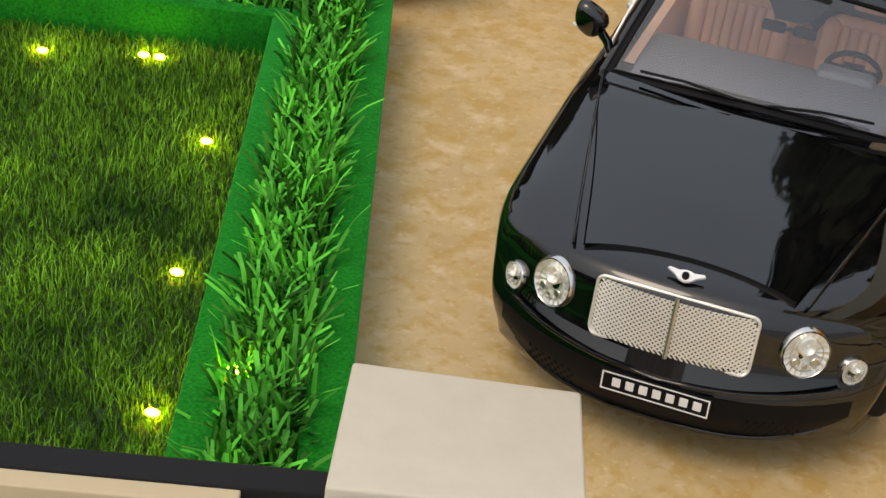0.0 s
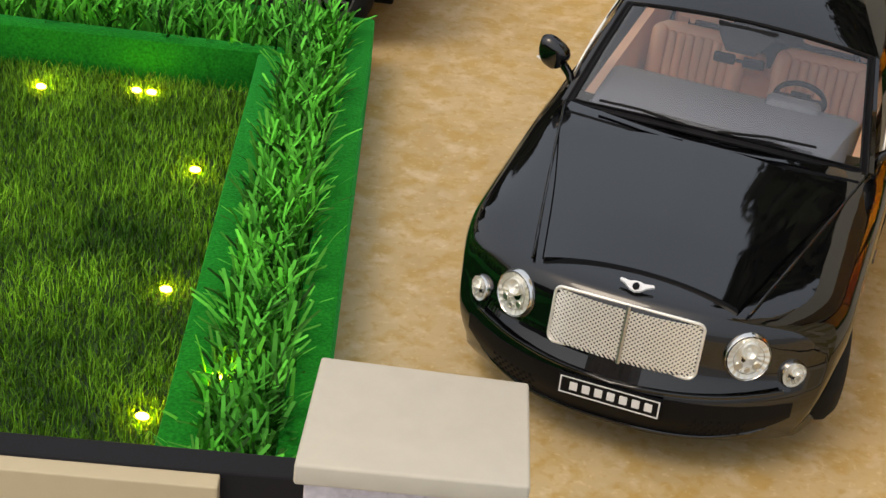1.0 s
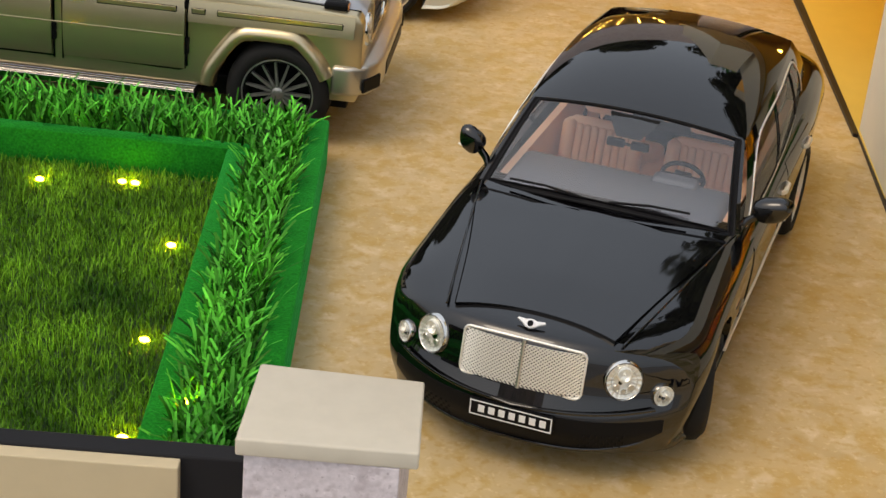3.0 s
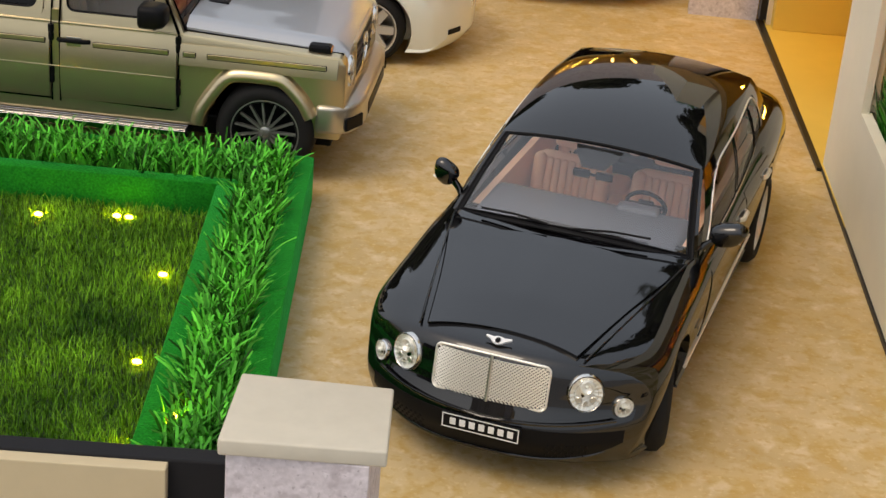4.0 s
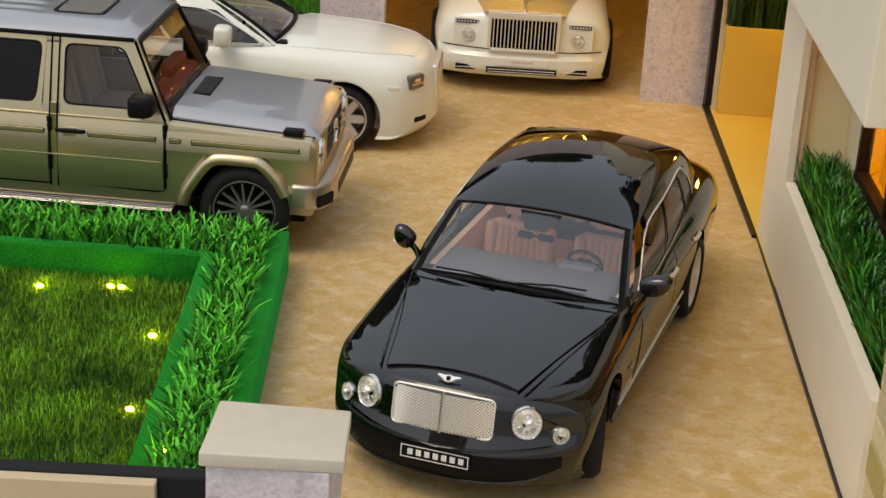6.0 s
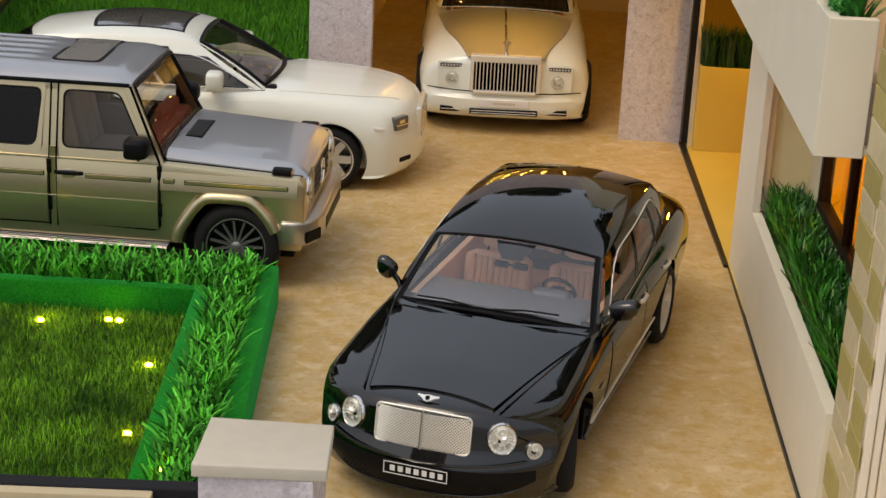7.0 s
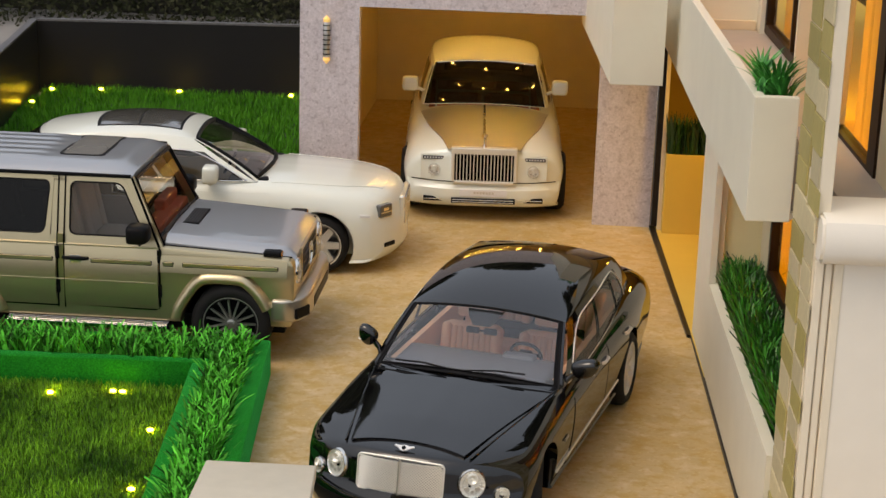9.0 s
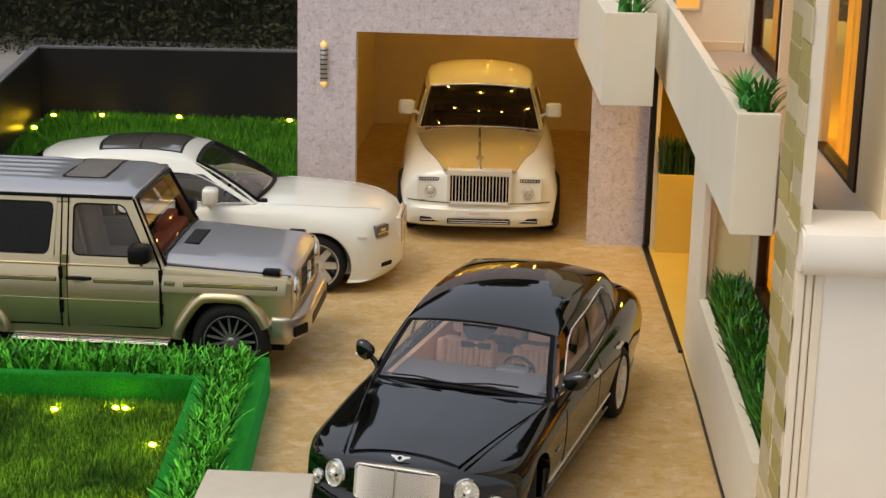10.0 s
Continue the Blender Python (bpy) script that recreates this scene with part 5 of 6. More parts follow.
    tube("intake_lip", [(4.62 * u, nose(4.62 * u, 1.42) + 0.05, 1.42 + 0.62 * abs(u) ** 5) for u in span(-1, 1, 31)], 0.065, BLACK_PAINT, car)
    tube("bumper_edge", [(x, nose(x, 2.72) + 0.02, 2.78 + abs(x) * 0.05) for x in span(-4.3, 4.3, 21)], 0.06, BLACK_PAINT, car)
    for sx in (-1, 1):
        bm = bmesh.new()
        for i in range(7):
            for j in range(4):
                x = sx * (2.2 + i * 0.2 + (j % 2) * 0.1)
                z = 1.62 + j * 0.15
                box(bm, x - 0.05, x + 0.05, nose(x, z) - 0.02, nose(x, z) + 0.03, z - 0.04, z + 0.04)
        part("intake_mesh", bm, PLASTIC, car)
        bm = bmesh.new()
        box(bm, sx * 3.2 - 0.7, sx * 3.2 + 0.7, -15.35, -14.6, 4.2, 5.0, 0.15)
        part("tail_light", bm, RED_LENS, car)
    for y, z in W:
        part("arch_liner", boxes([(-3.0, 3.0, y - 2.7, y + 2.7, 0.95, 4.5)], 0.1), PLASTIC, car)
        for sx in (-1, 1):
            wheel(car, sx * (4.54 if y > 0 else 4.72), y, z, 2.12, 1.52, 1.5, 9, RIM, steer=14 if y > 0 else 0, double=True)
    return car


black_saloon()


# ---- white coupe and white limousine ----
def white_coupe():
    M_ = at_cm(-13.1, 48.6, 0, -88.5) @ Matrix.Scale(1.05, 4)
    car = tagged(empty("white_coupe", M_), "ivory white model fastback coupe with dark glass roof", "model car")

    def nose(x, z):
        return 13.7 - (abs(x) / 5.1) ** 2.6 * 1.9 - max(0, z - 3.0) * 0.2 - max(0, 1.6 - z) * 0.3

    def tail(x, z):
        return -16.0 + (abs(x) / 5.0) ** 2.5 * 1.5 + abs(z - 3.4) * 0.2
    shell = Shell([
        (13.7, 5.15, 3.0, 4.95, 5.1, 3.2, 4.9, 0.95), (12.0, 5.65, 3.5, 5.4, 5.3, 3.6, 5.05, 0.8), (9.0, 6.0, 4.1, 5.65, 5.38, 4.0, 5.1, 0.75),
        (5.0, 6.15, 4.4, 5.8, 5.4, 4.2, 5.15, 0.75), (0.0, 6.1, 4.65, 5.8, 5.45, 4.3, 5.15, 0.75), (-5.0, 6.1, 4.7, 5.9, 5.5, 4.5, 5.15, 0.75),
        (-9.0, 6.25, 4.5, 6.05, 5.5, 4.6, 5.1, 0.8), (-13.0, 6.1, 4.0, 5.9, 5.25, 4.4, 4.8, 1.1), (-16.0, 5.5, 3.2, 5.3, 4.8, 4.0, 4.4, 1.4)], nose, tail, 0.6, 0.7)
    W = ((8.2, 1.95), (-8.9, 1.95))
    body_mesh(shell, IVORY, car, W, 2.32, (-10.5, 3.9, 0.15))
    bonnet(shell, car, smoothed([(4.0, 4.2), (9, 3.8), (12.7, 2.7)]), 4.0, 12.7, IVORY, "long ivory bonnet", bowb=0.9, lift=0.006, gap=IVORY, wrap=True)
    cab = Cabin([(4.3, 3.9, 5.85), (4.7, 6.15), (4.95, -2.0, 5.95), (3.8, -13.4, 6.0), (-14.4, 6.0)],
                [(3.55, -0.4, 8.45), (-0.6, 8.7), (3.9, -4.2, 8.7), (3.3, -10.2, 8.32), (-11.0, 8.45)], 0.2, 0.34)
    cab.build(car, IVORY, [(0, 0.05, 0.95, 0.05, 0.95, HAZE_GLASS, "windscreen"), (2, 0.1, 0.9, 0.15, 0.9, DARK_GLASS, "rear_window")] +
              [w for s, f in ((1, 0), (3, 1)) for w in [(s, *((a, b) if not f else (round(1 - b, 4), round(1 - a, 4))), 0.05, 0.68, SMOKED, "side_window") for a, b in ((0.09, 0.5), (0.52, 0.76))]],
              trim_r=0.05, loop=(0.07, 0.79, 0.03, 0.70), screen_r=0.16)
    # glass roof in two panes
    def surround(u, v):
        return cab.sheet(u * 0.72, -0.46 + 1.2 * v), (0, 0, 1)
    surface_patch("roof_seal", surround, span(-1, 1, 15), span(0, 1, 15), PLASTIC, car, "black surround of the glass roof", 0.02)
    for v0, v1 in ((-0.42, 0.05), (0.07, 0.70)):
        def fun(u, v):
            return cab.sheet(u * 0.68, v0 + (v1 - v0) * v), (0, 0, 1)
        surface_patch("roof_pane", fun, span(-1, 1, 15), span(0, 1, 11), ROOF_GLASS, car, "dark glass roof panel", 0.04)
    part("cowl", boxes([(-4.0, 4.0, 3.6, 4.7, 5.5, 6.0)], 0.15), PLASTIC, car)
    wiper(car, (0.2, 4.5, 6.3), (3.2, 4.0, 6.2))
    wiper(car, (-3.0, 4.0, 6.15), (0.0, 4.55, 6.3))
    inside(car, PALE_LEATHER, DASH, 2.6, -6.8, 3.8, 5.4, 0.0, 0.3)
    for sx in (-1, 1):
        side_door(shell, car, sx, -3.6, 4.9, 1.4, 5.35, IVORY, "ivory door")
        door_mirror(car, sx * 5.7, 0.9, 6.6, 1.35, 1.2, IVORY, sx * 4.85, 1.5, boxy=0.45)
        y = nose(4.0, 4.1)
        hl = part("headlight", boxes([(sx * 4.1 - 0.62, sx * 4.1 + 0.62, y - 0.35, y + 0.12, 3.8, 4.65)], 0.1), ROOF_GLASS, car, "slim rectangular headlight")
        hl.matrix_basis = Matrix.Translation(Vector((sx * 4.1, y, 0)) * CM) @ Matrix.Rotation(radians(-sx * 34), 4, "Z") @ Matrix.Translation(-Vector((sx * 4.1, y, 0)) * CM)
        part("led_bar", boxes([(sx * 4.1 - 0.55, sx * 4.1 + 0.55, y + 0.1, y + 0.14, 4.1, 4.18), (sx * 4.1 - 0.2, sx * 4.1 + 0.3, y + 0.1, y + 0.14, 4.25, 4.45)], 0.0), CHROME, hl)
        y = nose(3.9, 1.9)
        vt = part("air_vent", boxes([(sx * 3.85 - 0.55, sx * 3.85 + 0.55, y - 0.3, y + 0.08, 1.75, 2.05)], 0.05), PLASTIC, car)
        vt.matrix_basis = Matrix.Translation(Vector((sx * 3.85, y, 0)) * CM) @ Matrix.Rotation(radians(-sx * 32), 4, "Z") @ Matrix.Translation(-Vector((sx * 3.85, y, 0)) * CM)
        x = sx * (shell.side(11.2, 4.0) + 0.03)
        part("side_repeater", boxes([(min(x, x - sx * 0.1), max(x, x - sx * 0.1), 10.9, 11.6, 3.95, 4.15)], 0.04), INK, car)
    y = nose(0, 3.8)
    gr = part("grille", boxes([(-2.1, 2.1, y - 0.3, y + 0.06, 2.7, 4.75)], 0.12), SILVER_BOWL, car, "bright upright grille")
    for k in range(15):
        x = -1.85 + k * 3.7 / 14
        part("slat", boxes([(x - 0.05, x + 0.05, y + 0.02, y + 0.16, 2.85, 4.6)], 0.02), CHROME, gr)
    part("grille_shadow", boxes([(-1.95, 1.95, y + 0.03, y + 0.07, 2.82, 4.63)]), PLASTIC, gr)
    for y, z in W:
        for sx in (-1, 1):
            wheel(car, sx * 4.66, y, z, 1.95, 1.5, 1.5, 7, RIM, barrel=DARK_RIM, spoke=0.2)


white_coupe()


def white_limousine():
    M_ = at_cm(5.15, 75.6, 0, 183.5) @ Matrix.Scale(1.08, 4)
    car = tagged(empty("white_limousine", M_), "ivory white model limousine with brushed silver bonnet in the lit garage", "model car")

    def nose(x, z):
        return 15.6 - (abs(x) / 5.4) ** 3.2 * 1.1 - max(0, z - 2.7) * 0.08 - max(0, 1.8 - z) * 0.3 - (0.25 if z > 2.6 else 0)

    def tail(x, z):
        return -15.6 + (abs(x) / 5.0) ** 2.5 * 1.2
    shell = Shell([
        (15.6, 5.3, 2.4, 5.25, 5.55, 3.5, 5.3, 1.15), (13.5, 5.75, 2.75, 5.6, 5.75, 3.9, 5.45, 0.95), (10.0, 6.25, 3.5, 5.95, 5.85, 4.3, 5.5, 0.9),
        (6.0, 6.65, 4.4, 6.25, 5.85, 4.6, 5.5, 0.9), (0.0, 6.7, 4.8, 6.4, 5.85, 4.7, 5.5, 0.9), (-8.0, 6.7, 4.8, 6.4, 5.85, 4.7, 5.4, 0.9),
        (-12.0, 6.2, 4.2, 5.9, 5.6, 4.5, 5.2, 1.1), (-15.6, 5.3, 3.5, 5.1, 5.1, 4.1, 4.7, 1.4)], nose, tail, 0.5, 0.7)
    W = ((10.6, 2.2), (-8.0, 2.2))
    body_mesh(shell, IVORY, car, W, 2.5, (-9.5, 5.6, 0.15))
    bonnet(shell, car, smoothed([(5.8, 4.8), (9.5, 4.15), (13.0, 3.1), (15.0, 2.6)]), 5.8, 15.15, SILVER_HOOD, "brushed silver bonnet", bowb=0.2, lift=0.012, gap=SOFT_GAP)
    tube("bonnet_strip", [(0, y, shell.top(0, y) + 0.08) for y in span(6.2, 14.6, 14)], 0.09, CHROME, car, "chrome strip down the bonnet")
    cab = Cabin([(4.75, 5.1, 6.45), (5.7, 6.75), (5.15, 0, 6.45), (4.2, -9.0, 6.3), (-9.8, 6.4)],
                [(3.95, 2.5, 9.45), (2.2, 9.65), (4.2, -1.5, 9.95), (3.7, -6.3, 9.7), (-6.8, 9.85)], 0.12, 0.5)
    cab.build(car, IVORY, [(0, 0.015, 0.985, 0.03, 0.95, DARK_GLASS, "windscreen"), (2, 0.1, 0.9, 0.1, 0.9, DARK_GLASS, "rear_window")] +
              [w for s, f in ((1, 0), (3, 1)) for w in [(s, *((a, b) if not f else (round(1 - b, 4), round(1 - a, 4))), 0.05, 0.84, DARK_GLASS, "side_window") for a, b in ((0.1, 0.5), (0.53, 0.8))]],
              trim_r=0.06)
    tube("screen_frame", [cab.at(0, u, 0.95) for u in span(0.03, 0.97, 15)], 0.08, CHROME, car)
    inside(car, RED_LEATHER, DASH, 4.4, -5.5, 3.8, 6.0)
    gy = nose(0, 3.9) + 0.25
    grille = empty("grille")
    grille.parent = car
    grille.matrix_basis = pose(0, 0, 0.3 * CM)
    part("surround", boxes([(-2.35, -2.12, gy - 0.6, gy + 0.15, 2.75, 4.75), (2.12, 2.35, gy - 0.6, gy + 0.15, 2.75, 4.75), (-2.12, 2.12, gy - 0.6, gy + 0.15, 2.6, 2.8), (-2.35, 2.35, gy - 0.6, gy + 0.15, 4.75, 5.2)], 0.05), SILVER_BOWL, grille, "polished silver surround")
    part("shadow", boxes([(-2.12, 2.12, gy - 0.5, gy - 0.08, 2.8, 4.75)]), GAP, grille)
    for k in range(17):
        x = -1.96 + 3.92 * k / 16
        part("slat", boxes([(x - 0.034, x + 0.034, gy - 0.09, gy + 0.1, 2.82, 4.73)], 0.02), SILVER_BOWL, grille)
    # bonnet ornament, a plain winged shape
    bm = bmesh.new()
    lathe(bm, [(0.0, 0.16), (0.1, 0.13), (0.3, 0.06), (0.55, 0.1), (0.8, 0.05), (0.9, 0.02)], "z", 12)
    for sx in (-1, 1):
        vs = [bm.verts.new(p) for p in ((0, 0.0, 0.65), (sx * 0.1, -0.45, 0.95), (sx * 0.28, -0.5, 0.75), (0, 0.02, 0.45))]
        bm.faces.new(vs)
    o = part("ornament", bm, CHROME, car, "small chrome bonnet ornament", smooth=True)
    o.matrix_basis = pose(0, (gy - 0.35) * CM, 5.5 * CM)
    for sx in (-1, 1):
        y = nose(3.65, 4.2)
        part("lamp_panel", boxes([(sx * 3.7 - 0.85, sx * 3.7 + 0.85, y - 0.3, y + 0.035, 3.05, 4.85)], 0.03), IVORY, car)
        round_lamp(car, sx * 3.55, y + 0.12, 3.75, 0.42, 0.42, -sx * 4)
        lb = part("led_bar", boxes([(sx * 3.65 - 0.75, sx * 3.65 + 0.75, y + 0.02, y + 0.12, 4.5, 4.75)], 0.04), DASH, car, "slim dark lamp bar with bright studs")
        for k in range(7):
            xk = sx * 3.65 - 0.6 + k * 0.2
            part("stud", boxes([(xk - 0.05, xk + 0.05, y + 0.1, y + 0.15, 4.57, 4.68)], 0.02), INK, lb)
        door_mirror(car, sx * 5.75, 4.6, 8.0, 1.25, 1.15, IVORY, sx * 4.7, drop=0.45, boxy=0.45)
        y = nose(3.6, 1.7)
        sl = part("side_intake", boxes([(sx * 3.6 - 0.7, sx * 3.6 + 0.7, y - 0.2, y + 0.06, 1.5, 1.85)], 0.04), PLASTIC, car)
        part("bar", boxes([(sx * 3.6 - 0.65, sx * 3.6 + 0.65, y + 0.03, y + 0.12, 1.64, 1.71)], 0.02), CHROME, sl)
        side_door(shell, car, sx, -2.0, 5.2, 1.4, 5.9, IVORY, "ivory door")
    y = nose(0, 1.7)
    sl = part("lower_intake", boxes([(-2.3, 2.3, y - 0.2, y + 0.08, 1.45, 1.85)], 0.05), PLASTIC, car)
    for z in (1.56, 1.72):
        part("bar", boxes([(-2.2, 2.2, y + 0.03, y + 0.13, z - 0.03, z + 0.03)], 0.02), CHROME, sl)
    tube("bumper_seam", [(x, nose(x, 2.95) + 0.0, 2.95) for x in span(-5.2, 5.2, 25)], 0.035, GAP, car)
    pl = part("plate", boxes([(-1.7, 1.7, y + 0.0, y + 0.12, 1.98, 2.5)], 0.03), INK, car, "white plate with small grey bars")
    for k in range(7):
        part("bar", boxes([(-0.75 + k * 0.215, -0.6 + k * 0.215, y + 0.11, y + 0.13, 2.17, 2.33)]), STEEL, pl)
    for y, z in W:
        for sx in (-1, 1):
            wheel(car, sx * 5.25, y, z, 2.2, 1.6, 1.6, 7, RIM)


white_limousine()


# ---- off-roader ----
def off_roader():
    M_ = at_cm(-14.75, 30.15, 0, -90)
    car = tagged(empty("off_roader", M_), "boxy olive silver model off-roader parked behind the hedge", "model car")
    HW = 5.35

    def side_block(name, outline, x0, x1, mat, bevel=0.08, label="", parent=car):
        """A block with an outline in (y, z), from x0 to x1."""
        bm = bmesh.new()
        prism(bm, outline, x0, x1)
        bmesh.ops.transform(bm, matrix=Matrix(((0, 0, 1, 0), (1, 0, 0, 0), (0, 1, 0, 0), (0, 0, 0, 1))), verts=bm.verts)
        bmesh.ops.recalc_face_normals(bm, faces=bm.faces)
        if bevel:
            bmesh.ops.bevel(bm, geom=list(bm.edges), offset=bevel, segments=2, profile=0.5, affect="EDGES")
        return part(name, bm, mat, parent, label, smooth=True, angle=35)

    # lower body with arches, their inner edge as (forward of the axle, height)
    ARCH = [(-3.0, 2.5), (-2.85, 3.1), (-2.35, 3.95), (-1.75, 4.72), (-1.2, 4.9), (0.3, 4.9), (0.8, 4.75), (1.5, 4.05), (1.95, 3.3)]
    ob = side_block("body", [(-12.4, 2.3), (11.5, 2.3), (11.7, 3.2), (11.7, 6.05), (11.4, 6.45), (3.9, 6.85), (-12.6, 6.9)], -HW, HW, OLIVE, 0.14)
    cut = []
    for y in (7.95, -9.1):
        for sx in (-1, 1):
            bm = bmesh.new()
            k = 1 if y > 0 else -1
            arch = [(y + k * p.x, p.y) for p in catmull([(a, b, 0) for a, b in ARCH], 30)] + [(y + k * 2.3, 2.0), (y - k * 3.0, 2.0)]
            prism(bm, arch, sx * 2.9, sx * 7)
            bmesh.ops.transform(bm, matrix=Matrix(((0, 0, 1, 0), (1, 0, 0, 0), (0, 1, 0, 0), (0, 0, 0, 1))), verts=bm.verts)
            bmesh.ops.recalc_face_normals(bm, faces=bm.faces)
            cut.append(part("cutter", bm, GAP, m=car.matrix_world))
    bm = boxes([(-HW + 0.5, HW - 0.5, -11.8, 3.4, 4.2, 9)])
    cut.append(part("cutter", bm, GAP, m=car.matrix_world))
    carve(ob, cut)
    ob.data.shade_smooth()
    ob.data.set_sharp_from_angle(angle=radians(35))
    # bonnet with a raised middle
    def fun(u, v):
        y = 3.95 + 7.7 * v
        x = u * (4.78 - 0.15 * v)
        e = min(1.0, (1 - abs(u)) * 9)
        return (x, y, 6.98 - 0.52 * v + 0.34 * e - 0.42 * max(0.0, (v - 0.88) / 0.12) ** 2.2 + 0.12 * (1 - u * u)), (0, 0, 1)
    surface_patch("bonnet", fun, span(-1, 1, 33), span(0, 1, 18), ROOF_GREY, car, "flat grey bonnet with raised middle", 0.03, 0.5)
    part("bonnet_vent", boxes([(-1.7, 1.8, 4.3, 5.3, 7.2, 7.45)], 0.04), PLASTIC, car, "black bonnet vent")
    for k in range(5):
        part("vent_slat", boxes([(-1.55, 1.65, 4.42 + k * 0.17, 4.5 + k * 0.17, 7.43, 7.49)], 0.01), DASH, bpy.data.objects["bonnet_vent"])
    # cabin: pillars, roof, screens
    XT = 4.45

    def xw(z):
        """Half width of the cabin at z."""
        return HW - 0.08 - (z - 6.9) * (HW - 0.08 - XT) / 3.9
    def upright(name, y0, y1, y2, y3, mat=OLIVE, t=0.25):
        """A side post from y0..y1 at the belt to y2..y3 at the roof, both sides."""
        for sx in (-1, 1):
            v = []
            for ya, yb, z in ((y0, y1, 6.8), (y2, y3, 10.8)):
                for y in (ya, yb):
                    for d in (0, -t):
                        v.append((sx * (xw(z) + d), y, z))
            raw(name, v, [[0, 2, 6, 4], [1, 5, 7, 3], [0, 4, 5, 1], [2, 3, 7, 6], [0, 1, 3, 2], [4, 6, 7, 5]], mat, car)
    def soft_loop(corners, r):
        """The corners' outline in (y, z), with round corners."""
        out = []
        for k, (y, z) in enumerate(corners):
            p = Vector((y, z))
            a, b = [(Vector(corners[(k + d) % 4]) - p).normalized() * r + p for d in (-1, 1)]
            out += [tuple(a * (1 - t) ** 2 + p * 2 * t * (1 - t) + b * t * t) for t in (0, 0.25, 0.5, 0.75, 1)]
        return out
    upright("front_pillar", 3.3, 3.95, 1.35, 2.05)
    upright("door_pillar", -2.75, -1.85, -2.75, -1.85)
    upright("rear_pillar", -8.6, -7.7, -8.6, -7.7)
    upright("tail_pillar", -12.4, -11.6, -12.2, -11.5)
    for sx in (-1, 1):
        for z0, z1, n in ((6.8, 7.3, "window_sill"), (10.4, 10.8, "window_head")):
            v = [(sx * (xw(z) - d), y, z) for z in (z0, z1) for y in (-12.3, 3.3 if z0 < 9 else 1.6) for d in (0, 0.25)]
            raw(n, v, [[0, 2, 6, 4], [1, 5, 7, 3], [0, 4, 5, 1], [2, 3, 7, 6], [0, 1, 3, 2], [4, 6, 7, 5]], OLIVE, car)
        for y0, y1, y2, y3, mt in ((-1.85, 3.3, -1.85, 1.5, CABIN_GLASS), (-7.7, -2.75, -7.7, -2.75, BLACK_GLASS), (-11.6, -8.6, -11.5, -8.6, BLACK_GLASS)):
            g = raw("side_window", [(sx * (xw(7.3) - 0.12), y0, 7.3), (sx * (xw(7.3) - 0.12), y1 - 0.25, 7.3), (sx * (xw(10.4) - 0.12), y3 + 0.15, 10.4), (sx * (xw(10.4) - 0.12), y2, 10.4)], [[0, 1, 2, 3]], mt, car)
            g.visible_shadow = False
            quad = [(y0 + 0.02, 7.1), (y1 - 0.08, 7.1), (y3 + 0.1, 10.6), (y2 + 0.02, 10.6)]
            hole = [(y0 + 0.2, 7.36), (y1 - 0.42, 7.36), (y3 - 0.12, 10.4), (y2 + 0.2, 10.4)]
            rim, inner = soft_loop(quad, 0.12), soft_loop(hole, 0.42)
            n = len(rim)
            v = [(sx * (xw(z) + d), y, z) for ring_, d in ((rim, 0.0), (rim, 0.06), (inner, 0.06), (inner, -0.1)) for y, z in ring_]
            f = [[r * n + k, r * n + (k + 1) % n, (r + 1) * n + (k + 1) % n, (r + 1) * n + k] for r in range(3) for k in range(n)]
            raw("window_frame", v, f if sx < 0 else [q[::-1] for q in f], OLIVE, g, "olive silver window frame")
            tube("window_seal", [(sx * (xw(z) + 0.03), y, z) for y, z in inner], 0.06, PLASTIC, g, closed=True)
        # black shut lines by the pillars
        for y in (-2.38, -1.98):
            tube("door_seam", [(sx * (HW + 0.01), y, 2.9), (sx * (HW + 0.01), y, 6.8), (sx * (xw(10.7) + 0.02), y, 10.7)], 0.045, GAP, car)
        tube("pillar_seam", [(sx * (HW + 0.0), 3.72, 3.2), (sx * (HW + 0.0), 3.74, 6.75), (sx * (xw(10.7) + 0.03), 1.95, 10.75)], 0.07, GAP, car)
        tube("roof_gutter", [(sx * (XT + 0.08), y, 10.82) for y in (-12.3, -4, 1.9)], 0.12, PLASTIC, car)
        tube("door_seam", [(sx * (HW + 0.01), y, 3.0 + (0.12 if abs(y - 3.6) < 0.2 or abs(y + 1.9) < 0.2 else 0)) for y in (-1.95, -1.7, 3.4, 3.7)], 0.04, GAP, car)
        tube("door_seam", [(sx * (HW + 0.01), y, 3.0) for y in (-8.0, -2.4)], 0.04, GAP, car)
        part("door_post", boxes([(sx * (HW - 0.12) - 0.13, sx * (HW - 0.12) + 0.13, -2.34, -2.02, 3.0, 7.4)]), OLIVE, car)
        tube("bonnet_gap", [(sx * (4.83 - 0.15 * v), 3.95 + 7.5 * v, 6.84 - 0.42 * v) for v in span(0, 1, 6)], 0.06, GAP, car)
        # bowed door skins and wing panel
        def skin(y0, y1, z0, z1):
            def fun(u, v):
                z = z0 + (z1 - z0) * v
                return (sx * (HW + 0.30 - 0.07 * (z - 4.6) ** 2), y0 + (y1 - y0) * u, z), (sx, 0, 0)
            return fun
        surface_patch("door", skin(-1.9, 3.66, 3.1, 6.7), span(0, 1, 5), span(0, 1, 14), OLIVE, car, "olive silver front door", 0.0, 0.15)
        surface_patch("door", skin(-7.9, -2.44, 3.1, 6.7), span(0, 1, 5), span(0, 1, 14), OLIVE, car, "olive silver rear door", 0.0, 0.15)
